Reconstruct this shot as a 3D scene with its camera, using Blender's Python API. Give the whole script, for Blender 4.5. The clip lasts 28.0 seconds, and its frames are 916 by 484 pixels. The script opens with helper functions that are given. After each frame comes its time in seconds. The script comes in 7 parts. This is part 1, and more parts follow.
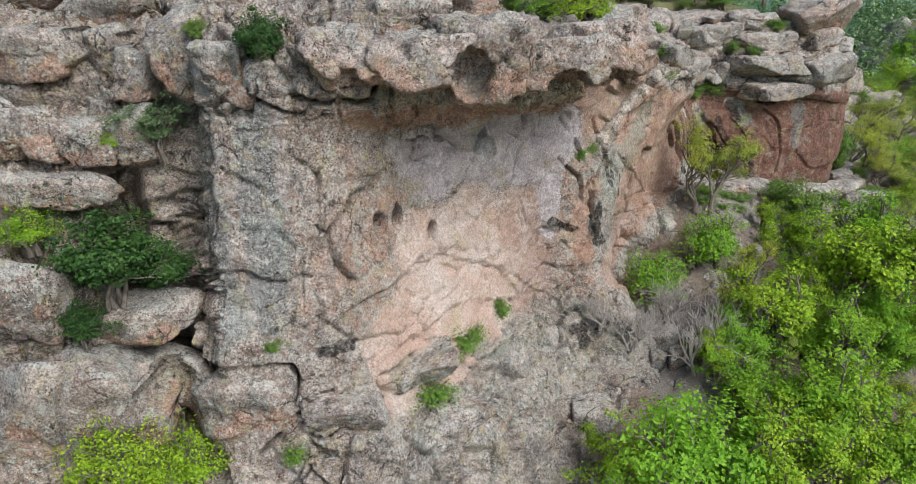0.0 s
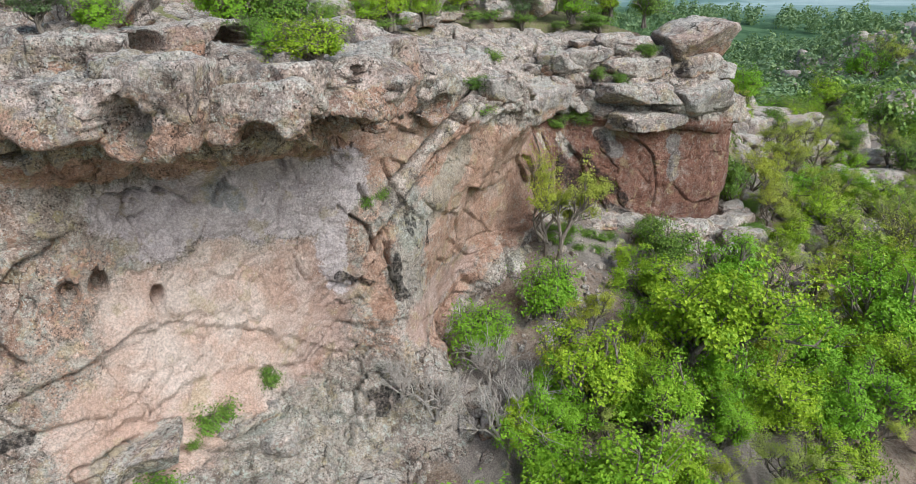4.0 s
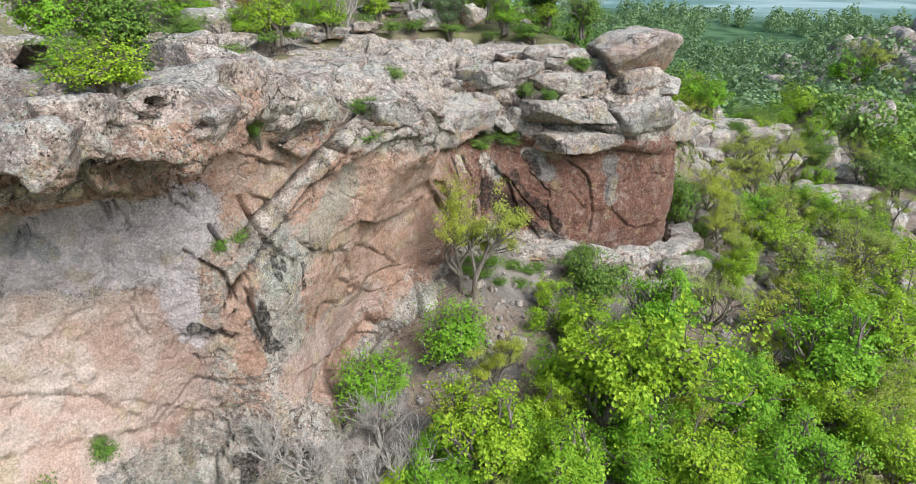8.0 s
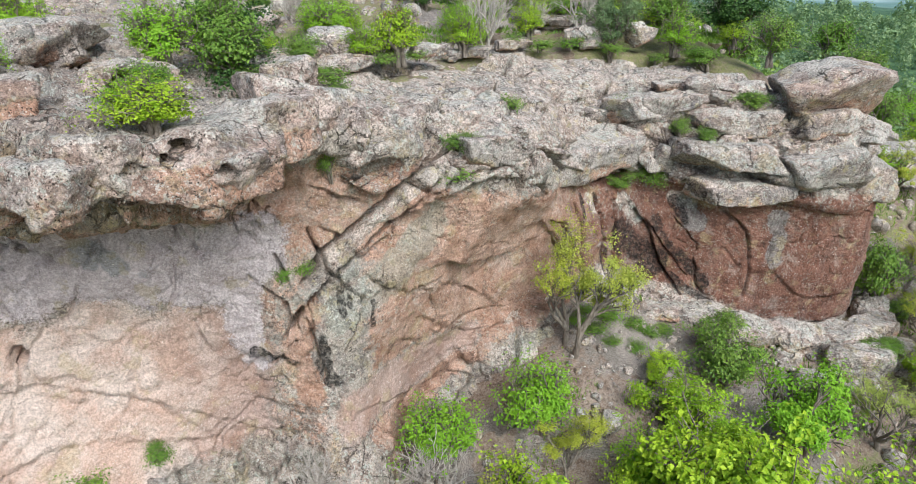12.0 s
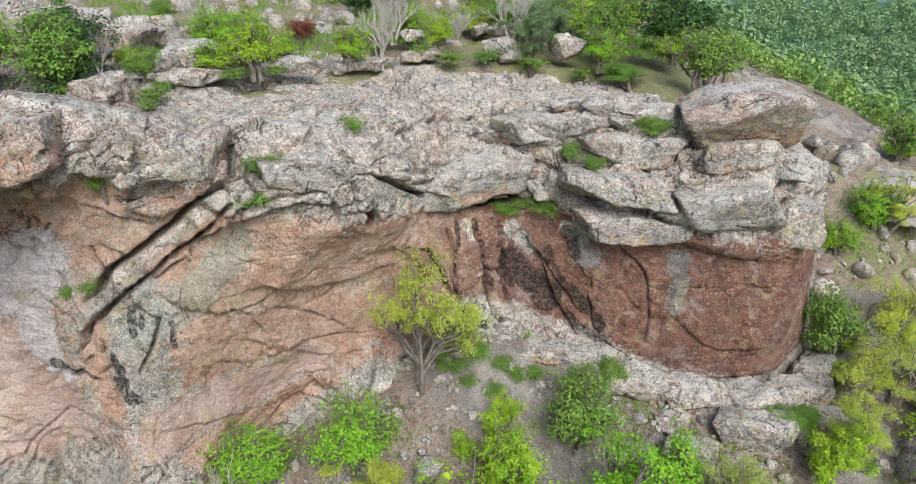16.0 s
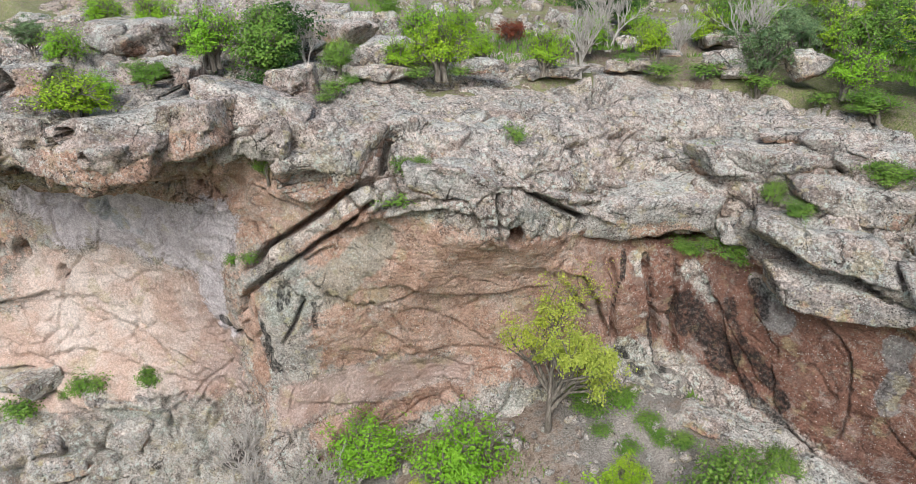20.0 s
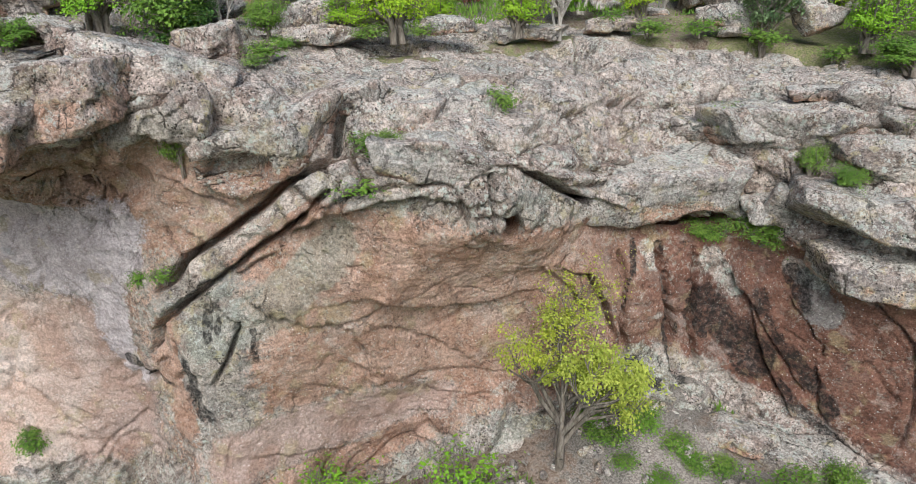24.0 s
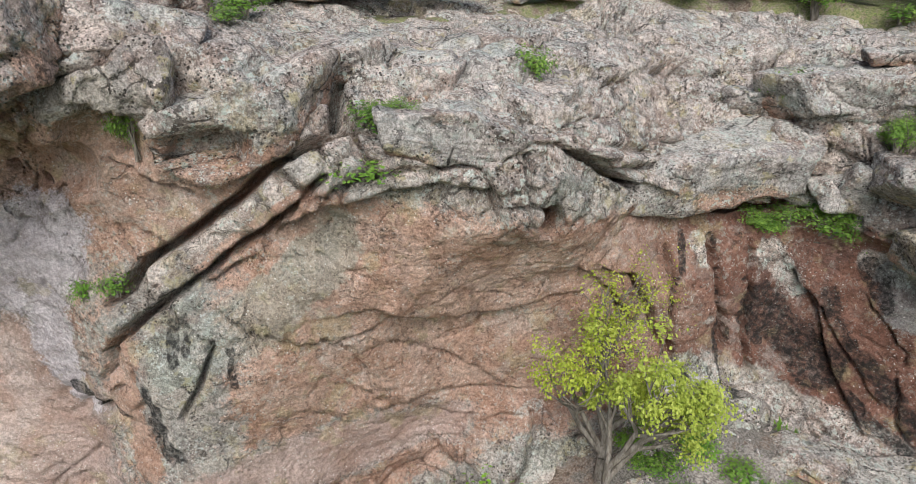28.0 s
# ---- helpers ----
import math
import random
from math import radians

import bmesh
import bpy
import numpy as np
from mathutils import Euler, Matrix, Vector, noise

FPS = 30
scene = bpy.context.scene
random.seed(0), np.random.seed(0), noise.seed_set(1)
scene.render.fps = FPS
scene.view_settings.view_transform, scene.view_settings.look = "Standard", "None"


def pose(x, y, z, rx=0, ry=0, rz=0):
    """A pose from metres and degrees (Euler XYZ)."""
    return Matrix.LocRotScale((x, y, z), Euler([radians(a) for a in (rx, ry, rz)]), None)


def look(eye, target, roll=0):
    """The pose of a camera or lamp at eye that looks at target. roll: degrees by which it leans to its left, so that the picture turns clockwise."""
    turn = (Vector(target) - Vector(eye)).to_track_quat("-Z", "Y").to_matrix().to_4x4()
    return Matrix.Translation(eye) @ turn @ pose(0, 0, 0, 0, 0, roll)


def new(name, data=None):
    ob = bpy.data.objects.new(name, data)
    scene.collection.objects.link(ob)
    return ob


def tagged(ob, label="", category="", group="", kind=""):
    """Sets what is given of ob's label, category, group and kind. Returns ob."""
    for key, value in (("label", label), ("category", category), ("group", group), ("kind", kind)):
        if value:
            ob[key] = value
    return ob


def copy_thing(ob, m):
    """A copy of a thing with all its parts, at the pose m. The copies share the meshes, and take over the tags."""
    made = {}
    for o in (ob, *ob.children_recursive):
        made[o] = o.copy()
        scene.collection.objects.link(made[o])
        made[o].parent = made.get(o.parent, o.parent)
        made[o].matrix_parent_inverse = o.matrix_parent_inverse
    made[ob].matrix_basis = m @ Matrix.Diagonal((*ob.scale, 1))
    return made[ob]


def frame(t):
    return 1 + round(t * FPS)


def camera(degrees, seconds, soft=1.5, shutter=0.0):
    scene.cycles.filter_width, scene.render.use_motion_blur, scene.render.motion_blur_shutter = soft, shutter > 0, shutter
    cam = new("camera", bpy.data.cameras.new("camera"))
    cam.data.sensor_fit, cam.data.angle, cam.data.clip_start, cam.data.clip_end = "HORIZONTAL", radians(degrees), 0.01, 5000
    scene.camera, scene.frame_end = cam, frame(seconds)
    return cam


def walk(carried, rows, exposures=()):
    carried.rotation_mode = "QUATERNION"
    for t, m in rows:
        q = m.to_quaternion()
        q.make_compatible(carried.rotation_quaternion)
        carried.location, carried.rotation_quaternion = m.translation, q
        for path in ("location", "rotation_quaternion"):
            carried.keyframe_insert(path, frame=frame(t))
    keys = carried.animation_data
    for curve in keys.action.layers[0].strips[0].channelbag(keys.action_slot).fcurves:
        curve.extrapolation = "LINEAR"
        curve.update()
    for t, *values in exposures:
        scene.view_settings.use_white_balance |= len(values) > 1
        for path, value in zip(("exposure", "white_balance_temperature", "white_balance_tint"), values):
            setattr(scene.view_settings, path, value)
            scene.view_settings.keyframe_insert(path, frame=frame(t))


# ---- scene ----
cam = camera(67.8, 28.0, soft=0.4)
PATH = [
    (0, (0.21, -0.227, 13.882), (0.194, 1.62, 13.113), -0.7),
    (0.5, (0.617, -0.145, 13.878), (0.602, 1.701, 13.109), -0.7),
    (1, (1.334, 0.086, 13.919), (1.324, 1.931, 13.147), -0.7),
    (1.5, (2.52, 0.535, 14.078), (2.517, 2.377, 13.298), -0.6),
    (2, (4.013, 1.132, 14.167), (4.015, 2.973, 13.384), -0.5),
    (2.5, (5.584, 1.872, 14.251), (5.591, 3.711, 13.465), -0.4),
    (3, (7.187, 2.689, 14.329), (7.195, 4.533, 13.556), -0.3),
    (3.5, (8.634, 3.5, 14.444), (8.648, 5.35, 13.684), -0.1),
    (5.5, (11.122, 5.663, 14.575), (11.144, 7.515, 13.822), 0.2),
    (6, (11.654, 6.214, 14.625), (11.679, 8.065, 13.87), 0.3),
    (6.5, (12.24, 6.696, 14.689), (12.268, 8.547, 13.933), 0.3),
    (7, (12.962, 7.158, 14.735), (12.99, 9.01, 13.979), 0.3),
    (7.5, (13.724, 7.708, 14.777), (13.754, 9.56, 14.021), 0.3),
    (8, (14.525, 8.265, 14.831), (14.556, 10.117, 14.075), 0.3),
    (8.5, (15.343, 8.882, 14.957), (15.376, 10.732, 14.198), 0.4),
    (9, (16.121, 9.466, 15.381), (16.158, 11.317, 14.625), 0.4),
    (9.5, (16.946, 10.037, 15.79), (16.981, 11.887, 15.032), 0.4),
    (10, (17.63, 10.629, 15.876), (17.666, 12.477, 15.114), 0.5),
    (10.5, (18.191, 11.114, 15.827), (18.225, 12.964, 15.07), 0.4),
    (11, (18.729, 11.485, 15.747), (18.492, 13.322, 14.992), 0.2),
    (11.5, (19.032, 12.006, 15.946), (18.463, 13.758, 15.167), 0.8),
    (13.5, (21.099, 13.866, 16.362), (20.516, 15.607, 15.57), 0.3),
    (14, (22.453, 14.661, 16.481), (21.866, 16.401, 15.688), 0.2),
    (14.5, (24.195, 15.721, 16.569), (23.604, 17.459, 15.776), 0.2),
    (15, (26.012, 16.885, 16.651), (25.42, 18.623, 15.858), 0.1),
    (15.5, (27.945, 18.145, 16.79), (27.207, 19.823, 15.99), -0.1),
    (16, (29.676, 19.418, 16.916), (28.789, 21.02, 16.112), -0.1),
    (16.5, (31.187, 20.67, 17.024), (30.158, 22.181, 16.214), -0.2),
    (17, (32.317, 21.805, 17.081), (31.158, 23.218, 16.268), -0.2),
    (17.5, (32.911, 22.727, 17.11), (31.621, 24.021, 16.296), -0.2),
    (18, (33.016, 23.306, 17.104), (31.594, 24.456, 16.294), -0.4),
    (18.5, (32.949, 23.667, 17.055), (31.48, 24.76, 16.252), -0.4),
    (19, (32.844, 23.861, 17.015), (31.373, 24.955, 16.215), -0.4),
    (19.5, (32.696, 23.979, 16.964), (31.224, 25.071, 16.162), -0.5),
    (20, (32.09, 24.332, 16.902), (30.619, 25.423, 16.099), -0.5),
    (20.5, (30.981, 24.99, 16.777), (29.507, 26.081, 15.98), -0.5),
    (22.5, (27.065, 26.335, 15.028), (25.577, 27.429, 14.261), -0.6),
    (23, (26.878, 26.169, 14.697), (25.428, 27.302, 13.913), -0.5),
    (23.5, (26.743, 26.074, 14.373), (25.417, 27.348, 13.588), -0.8),
    (24, (26.672, 26.016, 14.275), (25.345, 27.289, 13.489), -0.8),
    (24.5, (26.424, 26.009, 14.27), (25.098, 27.284, 13.484), -0.7),
    (25, (25.904, 26.332, 14.28), (24.58, 27.608, 13.492), -0.6),
    (25.5, (25.009, 26.887, 14.24), (23.743, 28.219, 13.451), -0.4),
    (26, (23.986, 27.559, 14.168), (22.73, 28.906, 13.389), -0.5),
    (26.5, (23.462, 27.786, 14.162), (22.203, 29.133, 13.386), -0.5),
    (27, (23.281, 27.781, 13.792), (22.018, 29.12, 13.011), -0.6),
    (27.5, (23.137, 27.697, 13.258), (21.872, 29.029, 12.466), -0.7),
    (28, (23.001, 27.644, 12.874), (21.741, 28.966, 12.059), -0.5),
]
walk(cam, [(t, look(eye, target, roll)) for t, eye, target, roll in PATH], [(0.0, 0.12, 5850.0, 6.0), (4.0, 0.25, 5850.0, 6.0), (9.0, 0.50, 5850.0, 6.0), (15.0, 0.48, 5850.0, 6.0), (20.0, 0.38, 5850.0, 6.0), (28.0, 0.32, 5850.0, 6.0)])

# ---- light: a bright, thinly overcast day ----
world = bpy.data.worlds.new("world")
world.use_nodes = True
scene.world = world
SUN_UP, SUN_ROUND = 45.0, 136.0  # degrees over the horizon; clockwise from +y, where the light comes from
tree = world.node_tree
sky = tree.nodes.new("ShaderNodeTexSky")
sky.sky_type, sky.sun_disc = "NISHITA", False
sky.sun_elevation, sky.sun_rotation = math.radians(SUN_UP), math.radians(SUN_ROUND)
sky.air_density, sky.dust_density, sky.ozone_density = 1.0, 4.0, 1.0
tree.nodes["Background"].inputs["Strength"].default_value = 0.115
tree.links.new(sky.outputs[0], tree.nodes["Background"].inputs["Color"])
sun = new("sun", bpy.data.lights.new("sun", "SUN"))
sun.data.energy, sun.data.angle, sun.data.color = 2.4, math.radians(38), (1.0, 0.98, 0.95)
way = (math.cos(math.radians(SUN_UP)) * math.sin(math.radians(SUN_ROUND)), math.cos(math.radians(SUN_UP)) * math.cos(math.radians(SUN_ROUND)), math.sin(math.radians(SUN_UP)))
sun.matrix_world = look((way[0] * 60, way[1] * 60, way[2] * 60), (0, 0, 0))

# ---- materials ----
class Net:
    """A material's node tree, with short ways to make and join nodes."""

    def __init__(self, name):
        self.mat = bpy.data.materials.new(name)
        self.mat.use_nodes = True
        self.tree = self.mat.node_tree
        self.shader = self.tree.nodes["Principled BSDF"]
        self.out = self.tree.nodes["Material Output"]
        self.place = self.add("ShaderNodeNewGeometry").outputs["Position"]

    def add(self, kind, **at):
        n = self.tree.nodes.new(kind)
        for key, value in at.items():
            self.put(n.inputs[key.replace("_", " ")], value)
        return n

    def put(self, socket, value):
        if isinstance(value, bpy.types.NodeSocket):
            self.tree.links.new(value, socket)
        else:
            socket.default_value = value

    def noise(self, scale, detail=6.0, rough=0.6, bend=0.0, place=None):
        n = self.add("ShaderNodeTexNoise", Scale=scale, Detail=detail, Roughness=rough, Distortion=bend)
        self.put(n.inputs["Vector"], place or self.place)
        return n.outputs["Fac"]

    def cells(self, scale, feature="F1", place=None, out="Distance"):
        n = self.add("ShaderNodeTexVoronoi", Scale=scale)
        n.feature = feature
        self.put(n.inputs["Vector"], place or self.place)
        return n.outputs[out]

    def jitter(self, scale, amount):
        """The place, shifted about by noise."""
        n = self.add("ShaderNodeTexNoise", Scale=scale, Detail=5.0, Roughness=0.65)
        self.put(n.inputs["Vector"], self.place)
        a, b, c = self.add("ShaderNodeVectorMath"), self.add("ShaderNodeVectorMath"), self.add("ShaderNodeVectorMath")
        a.operation, b.operation, c.operation = "SUBTRACT", "SCALE", "ADD"
        self.put(a.inputs[0], n.outputs["Color"]), self.put(a.inputs[1], (0.5, 0.5, 0.5))
        self.put(b.inputs[0], a.outputs[0]), self.put(b.inputs["Scale"], amount)
        self.put(c.inputs[0], self.place), self.put(c.inputs[1], b.outputs[0])
        return c.outputs[0]

    def spots(self, scale, least, most, place):
        """Round patches of uneven size: 1 inside."""
        n = self.add("ShaderNodeTexVoronoi", Scale=scale)
        self.put(n.inputs["Vector"], place)
        s = self.add("ShaderNodeSeparateColor")
        self.put(s.inputs[0], n.outputs["Color"])
        reach = self.sum("ADD", least, self.sum("MULTIPLY", s.outputs[0], most - least))
        return self.ramp(self.sum("SUBTRACT", reach, n.outputs["Distance"]), 0.0, 0.03)

    def ramp(self, value, a, b, lo=0.0, hi=1.0):
        n = self.add("ShaderNodeMapRange")
        n.interpolation_type = "SMOOTHSTEP"
        for socket, v in zip(n.inputs, (value, a, b, lo, hi)):
            self.put(socket, v)
        return n.outputs[0]

    def sum(self, kind, a, b):
        n = self.add("ShaderNodeMath")
        n.operation = kind
        self.put(n.inputs[0], a), self.put(n.inputs[1], b)
        return n.outputs[0]

    def mix(self, f, a, b, how="MIX"):
        n = self.add("ShaderNodeMix")
        n.data_type, n.blend_type = "RGBA", how
        self.put(n.inputs["Factor"], f), self.put(n.inputs[6], a), self.put(n.inputs[7], b)
        return n.outputs[2]

    def attribute(self, name):
        n = self.add("ShaderNodeAttribute")
        n.attribute_name = name
        s = self.add("ShaderNodeSeparateColor")
        self.put(s.inputs[0], n.outputs["Color"])
        return s.outputs[0], s.outputs[1], s.outputs[2]

    def stretch(self, x, y, z):
        n = self.add("ShaderNodeMapping")
        self.put(n.inputs["Vector"], self.place)
        n.inputs["Scale"].default_value = (x, y, z)
        return n.outputs[0]

    def bump(self, height, strength, distance, normal=None):
        n = self.add("ShaderNodeBump", Strength=strength, Distance=distance)
        self.put(n.inputs["Height"], height)
        if normal is not None:
            self.put(n.inputs["Normal"], normal)
        return n.outputs[0]


def rgb(r, g, b):
    """A linear colour from one picked by eye in 0 to 255."""
    return tuple(((v / 255 + 0.055) / 1.055) ** 2.4 if v > 10 else v / 255 / 12.92 for v in (r, g, b)) + (1.0,)


PALE_PINK, OCHRE, DARK = rgb(222, 203, 190), rgb(184, 168, 128), rgb(40, 38, 36)
LICHEN, LILAC, MOSS = rgb(192, 198, 184), rgb(214, 202, 200), rgb(150, 158, 144)


def rock_material(name, one, two, lichen=0.5, dark=0.5, zones=False):
    """Weathered conglomerate: two tones in patches, pebbly grain, lichen spots, dark stains; zones adds the stains and
    tones that the mesh carries.
    """
    n = Net(name)
    fresh = 1.0
    broad, mid, grain = n.noise(0.33, 5, 0.6, 0.4), n.noise(1.9, 8, 0.65, 0.3), n.noise(11, 7, 0.72)
    col = n.mix(n.ramp(n.sum("ADD", n.sum("MULTIPLY", broad, 0.6), n.sum("MULTIPLY", mid, 0.4)), 0.40, 0.60), one, two)
    wob = n.sum("MULTIPLY", n.sum("SUBTRACT", n.sum("ADD", n.sum("MULTIPLY", mid, 0.6), n.sum("MULTIPLY", grain, 0.4)), 0.5), 2.4)
    if zones:
        pink, red, streak = n.attribute("zone")
        old, green, lilac = n.attribute("coat")

        tan, pale_top, bare = n.attribute("tone")
        deep, inner, blue = n.attribute("face")

        def edge(v, a=0.35, b=0.65, much=1.0):
            return n.ramp(n.sum("ADD", v, n.sum("MULTIPLY", wob, much)), a, b)

        col = n.mix(edge(tan), col, n.mix(n.ramp(n.noise(0.9, 7, 0.65, 0.5), 0.38, 0.62), rgb(190, 172, 140), rgb(158, 140, 122)))

        col = n.mix(edge(red), col, n.mix(n.ramp(n.noise(0.8, 7, 0.65, 0.5), 0.36, 0.66), n.mix(deep, rgb(176, 139, 117), rgb(116, 82, 68)), n.mix(deep, rgb(203, 170, 150), rgb(148, 109, 92))))
        col = n.mix(edge(pink, 0.3, 0.7, 0.55), col, n.mix(n.ramp(n.noise(0.55, 6, 0.6, 0.6), 0.38, 0.64), n.mix(inner, PALE_PINK, rgb(192, 168, 156)), n.mix(inner, rgb(206, 176, 158), rgb(176, 146, 130))))
        # grey-lilac tone, mostly in the upper part of the bay
        col = n.mix(edge(lilac), col, n.mix(n.ramp(mid, 0.35, 0.65), LILAC, rgb(186, 173, 171)))
        col = n.mix(edge(old), col, n.mix(n.ramp(mid, 0.42, 0.58), rgb(213, 198, 185), rgb(168, 148, 135)))
        col = n.mix(n.sum("MULTIPLY", edge(green), 0.5), col, MOSS)
        col = n.mix(n.sum("MULTIPLY", edge(blue), 0.55), col, n.mix(n.ramp(mid, 0.42, 0.58), rgb(122, 128, 130), rgb(162, 166, 164)))
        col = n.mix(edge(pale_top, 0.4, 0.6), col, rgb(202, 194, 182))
        fresh = n.sum("SUBTRACT", 1.0, bare)
    # runs down the face, ochre and pale patches, dirt with crisp edges
    runs = n.noise(0.8, 7, 0.62, 0.2, n.stretch(1.5, 1.5, 0.16))
    col = n.mix(n.sum("MULTIPLY", fresh, n.ramp(runs, 0.50, 0.60, 0.0, 0.40)), col, rgb(128, 126, 124))
    col = n.mix(n.ramp(n.noise(0.7, 6, 0.65), 0.56, 0.63, 0.0, 0.42), col, OCHRE)
    half = n.sum("ADD", n.sum("MULTIPLY", fresh, 0.75), 0.25)
    col = n.mix(n.sum("MULTIPLY", half, n.ramp(n.noise(1.1, 9, 0.72, 0.6), 0.54, 0.62, 0.0, 0.55)), col, n.mix(1.0, col, (0.48, 0.46, 0.44, 1), "MULTIPLY"))
    col = n.mix(n.sum("MULTIPLY", half, n.ramp(n.noise(0.75, 9, 0.72, 0.6), 0.54, 0.62, 0.0, 0.5)), col, rgb(218, 206, 195))
    col = n.mix(n.sum("MULTIPLY", fresh, n.ramp(n.noise(0.38, 10, 0.7, 0.8), 0.54, 0.60, 0.0, 0.6)), col, n.mix(1.0, col, (0.60, 0.60, 0.60, 1), "MULTIPLY"))
    # pebbly grain at two sizes, pebbles, and pinholes with their dark put into the colour
    fine = n.noise(26, 5, 0.7)
    both = n.sum("ADD", n.sum("MULTIPLY", grain, 0.6), n.sum("MULTIPLY", fine, 0.4))
    col = n.mix(n.ramp(both, 0.40, 0.60), n.mix(1.0, col, n.mix(fresh, (0.72, 0.70, 0.68, 1), (0.47, 0.45, 0.44, 1)), "MULTIPLY"), n.mix(1.0, col, n.mix(fresh, (1.14, 1.14, 1.14, 1), (1.24, 1.23, 1.22, 1)), "MULTIPLY"))
    spots = n.cells(7.0)
    col = n.mix(n.sum("MULTIPLY", n.ramp(spots, 0.14, 0.18, 1.0, 0.0), n.ramp(mid, 0.42, 0.56, 0.0, 0.75)), col, rgb(226, 218, 208))
    pocks = n.ramp(n.noise(1.2, 3, 0.6), 0.47, 0.56, 0.0, 0.9)
    holes = n.sum("MULTIPLY", n.sum("MAXIMUM", n.ramp(n.cells(4.3), 0.12, 0.17, 1.0, 0.0), n.ramp(n.cells(9.5), 0.20, 0.27, 1.0, 0.0)), n.sum("MULTIPLY", pocks, half))
    col = n.mix(holes, col, rgb(64, 56, 50))
    # hairline joints that come and go
    bent = n.jitter(1.6, 0.5)
    joints = n.sum("MULTIPLY", n.ramp(n.cells(0.75, "DISTANCE_TO_EDGE", bent), 0.012, 0.026, 1.0, 0.0), n.ramp(n.noise(0.5, 4, 0.6), 0.53, 0.60, 0.0, 0.75))
    small = n.sum("MULTIPLY", n.ramp(n.cells(2.1, "DISTANCE_TO_EDGE", bent), 0.016, 0.036, 1.0, 0.0), n.ramp(n.noise(1.3, 4, 0.6), 0.55, 0.62, 0.0, 0.65))
    joints = n.sum("MULTIPLY", n.sum("MAXIMUM", joints, small), half)
    col = n.mix(joints, col, rgb(58, 50, 44))
    # lichen in round patches: pale, blue-green, ochre and black
    patch = n.noise(0.55, 5, 0.62, 0.4)
    torn = n.jitter(6.0, 0.55)
    crust = n.noise(4.5, 9, 0.75, 0.3)
    some = n.sum("MULTIPLY", fresh, n.ramp(crust, 0.42, 0.52))
    col = n.mix(n.sum("MULTIPLY", n.sum("MULTIPLY", fresh, n.ramp(n.noise(0.45, 9, 0.72, 0.7), 0.55, 0.63)), 0.42 * lichen), col, rgb(158, 168, 160))
    col = n.mix(n.sum("MULTIPLY", n.spots(2.1, -0.35, 0.5, torn), n.sum("MULTIPLY", some, n.ramp(patch, 0.60, 0.42, 0.0, 0.7 * lichen))), col, rgb(184, 170, 122))
    col = n.mix(n.sum("MULTIPLY", n.spots(4.6, -0.2, 0.55, torn), n.sum("MULTIPLY", some, n.ramp(patch, 0.40, 0.56, 0.0, lichen))), col, LICHEN)
    col = n.mix(n.sum("MULTIPLY", n.spots(9.0, -0.2, 0.5, torn), n.sum("MULTIPLY", fresh, n.ramp(patch, 0.34, 0.54, 0.0, lichen))), col, rgb(206, 208, 198))
    col = n.mix(n.sum("MULTIPLY", n.spots(3.3, -0.5, 0.42, torn), n.sum("MULTIPLY", fresh, n.ramp(n.noise(0.7, 4, 0.6), 0.42, 0.60, 0.0, dark))), col, rgb(74, 72, 68))
    col = n.mix(n.sum("MULTIPLY", n.spots(7.5, -0.45, 0.45, torn), n.sum("MULTIPLY", fresh, n.ramp(n.noise(0.9, 4, 0.6), 0.42, 0.58, 0.0, dark))), col, DARK)
    black = n.sum("MULTIPLY", n.ramp(n.noise(3.2, 10, 0.78, 0.2), 0.55, 0.59), n.sum("MULTIPLY", fresh, n.ramp(n.noise(0.6, 4, 0.6), 0.44, 0.66, 0.0, dark)))
    col = n.mix(black, col, DARK)
    if zones:
        col = n.mix(n.sum("MULTIPLY", edge(streak, 0.4, 0.7), n.ramp(n.noise(6, 8, 0.75), 0.36, 0.60, 0.35, 0.95)), col, DARK)
    n.put(n.shader.inputs["Base Color"], col)
    n.shader.inputs["Roughness"].default_value = 0.92
    n.shader.inputs["Specular IOR Level"].default_value = 0.2
    high = n.sum("ADD", n.sum("MULTIPLY", mid, 1.4), n.sum("ADD", n.sum("MULTIPLY", grain, 0.5), n.sum("MULTIPLY", spots, 0.25)))
    n.put(n.shader.inputs["Normal"], n.bump(n.sum("ADD", high, n.sum("SUBTRACT", n.sum("MULTIPLY", fine, 0.3), n.sum("MULTIPLY", n.sum("ADD", holes, joints), 0.7))), 1.0, 0.14))
    return n.mat


CLIFF = rock_material("cliff_rock", rgb(194, 183, 170), rgb(160, 143, 131), 0.75, 0.6, zones=True)
CAP = rock_material("cap_rock", rgb(210, 192, 180), rgb(174, 150, 136), 0.55, 0.5, zones=True)
GREY_ROCK = rock_material("grey_rock", rgb(200, 191, 182), rgb(162, 148, 139), 0.75, 0.6, zones=True)


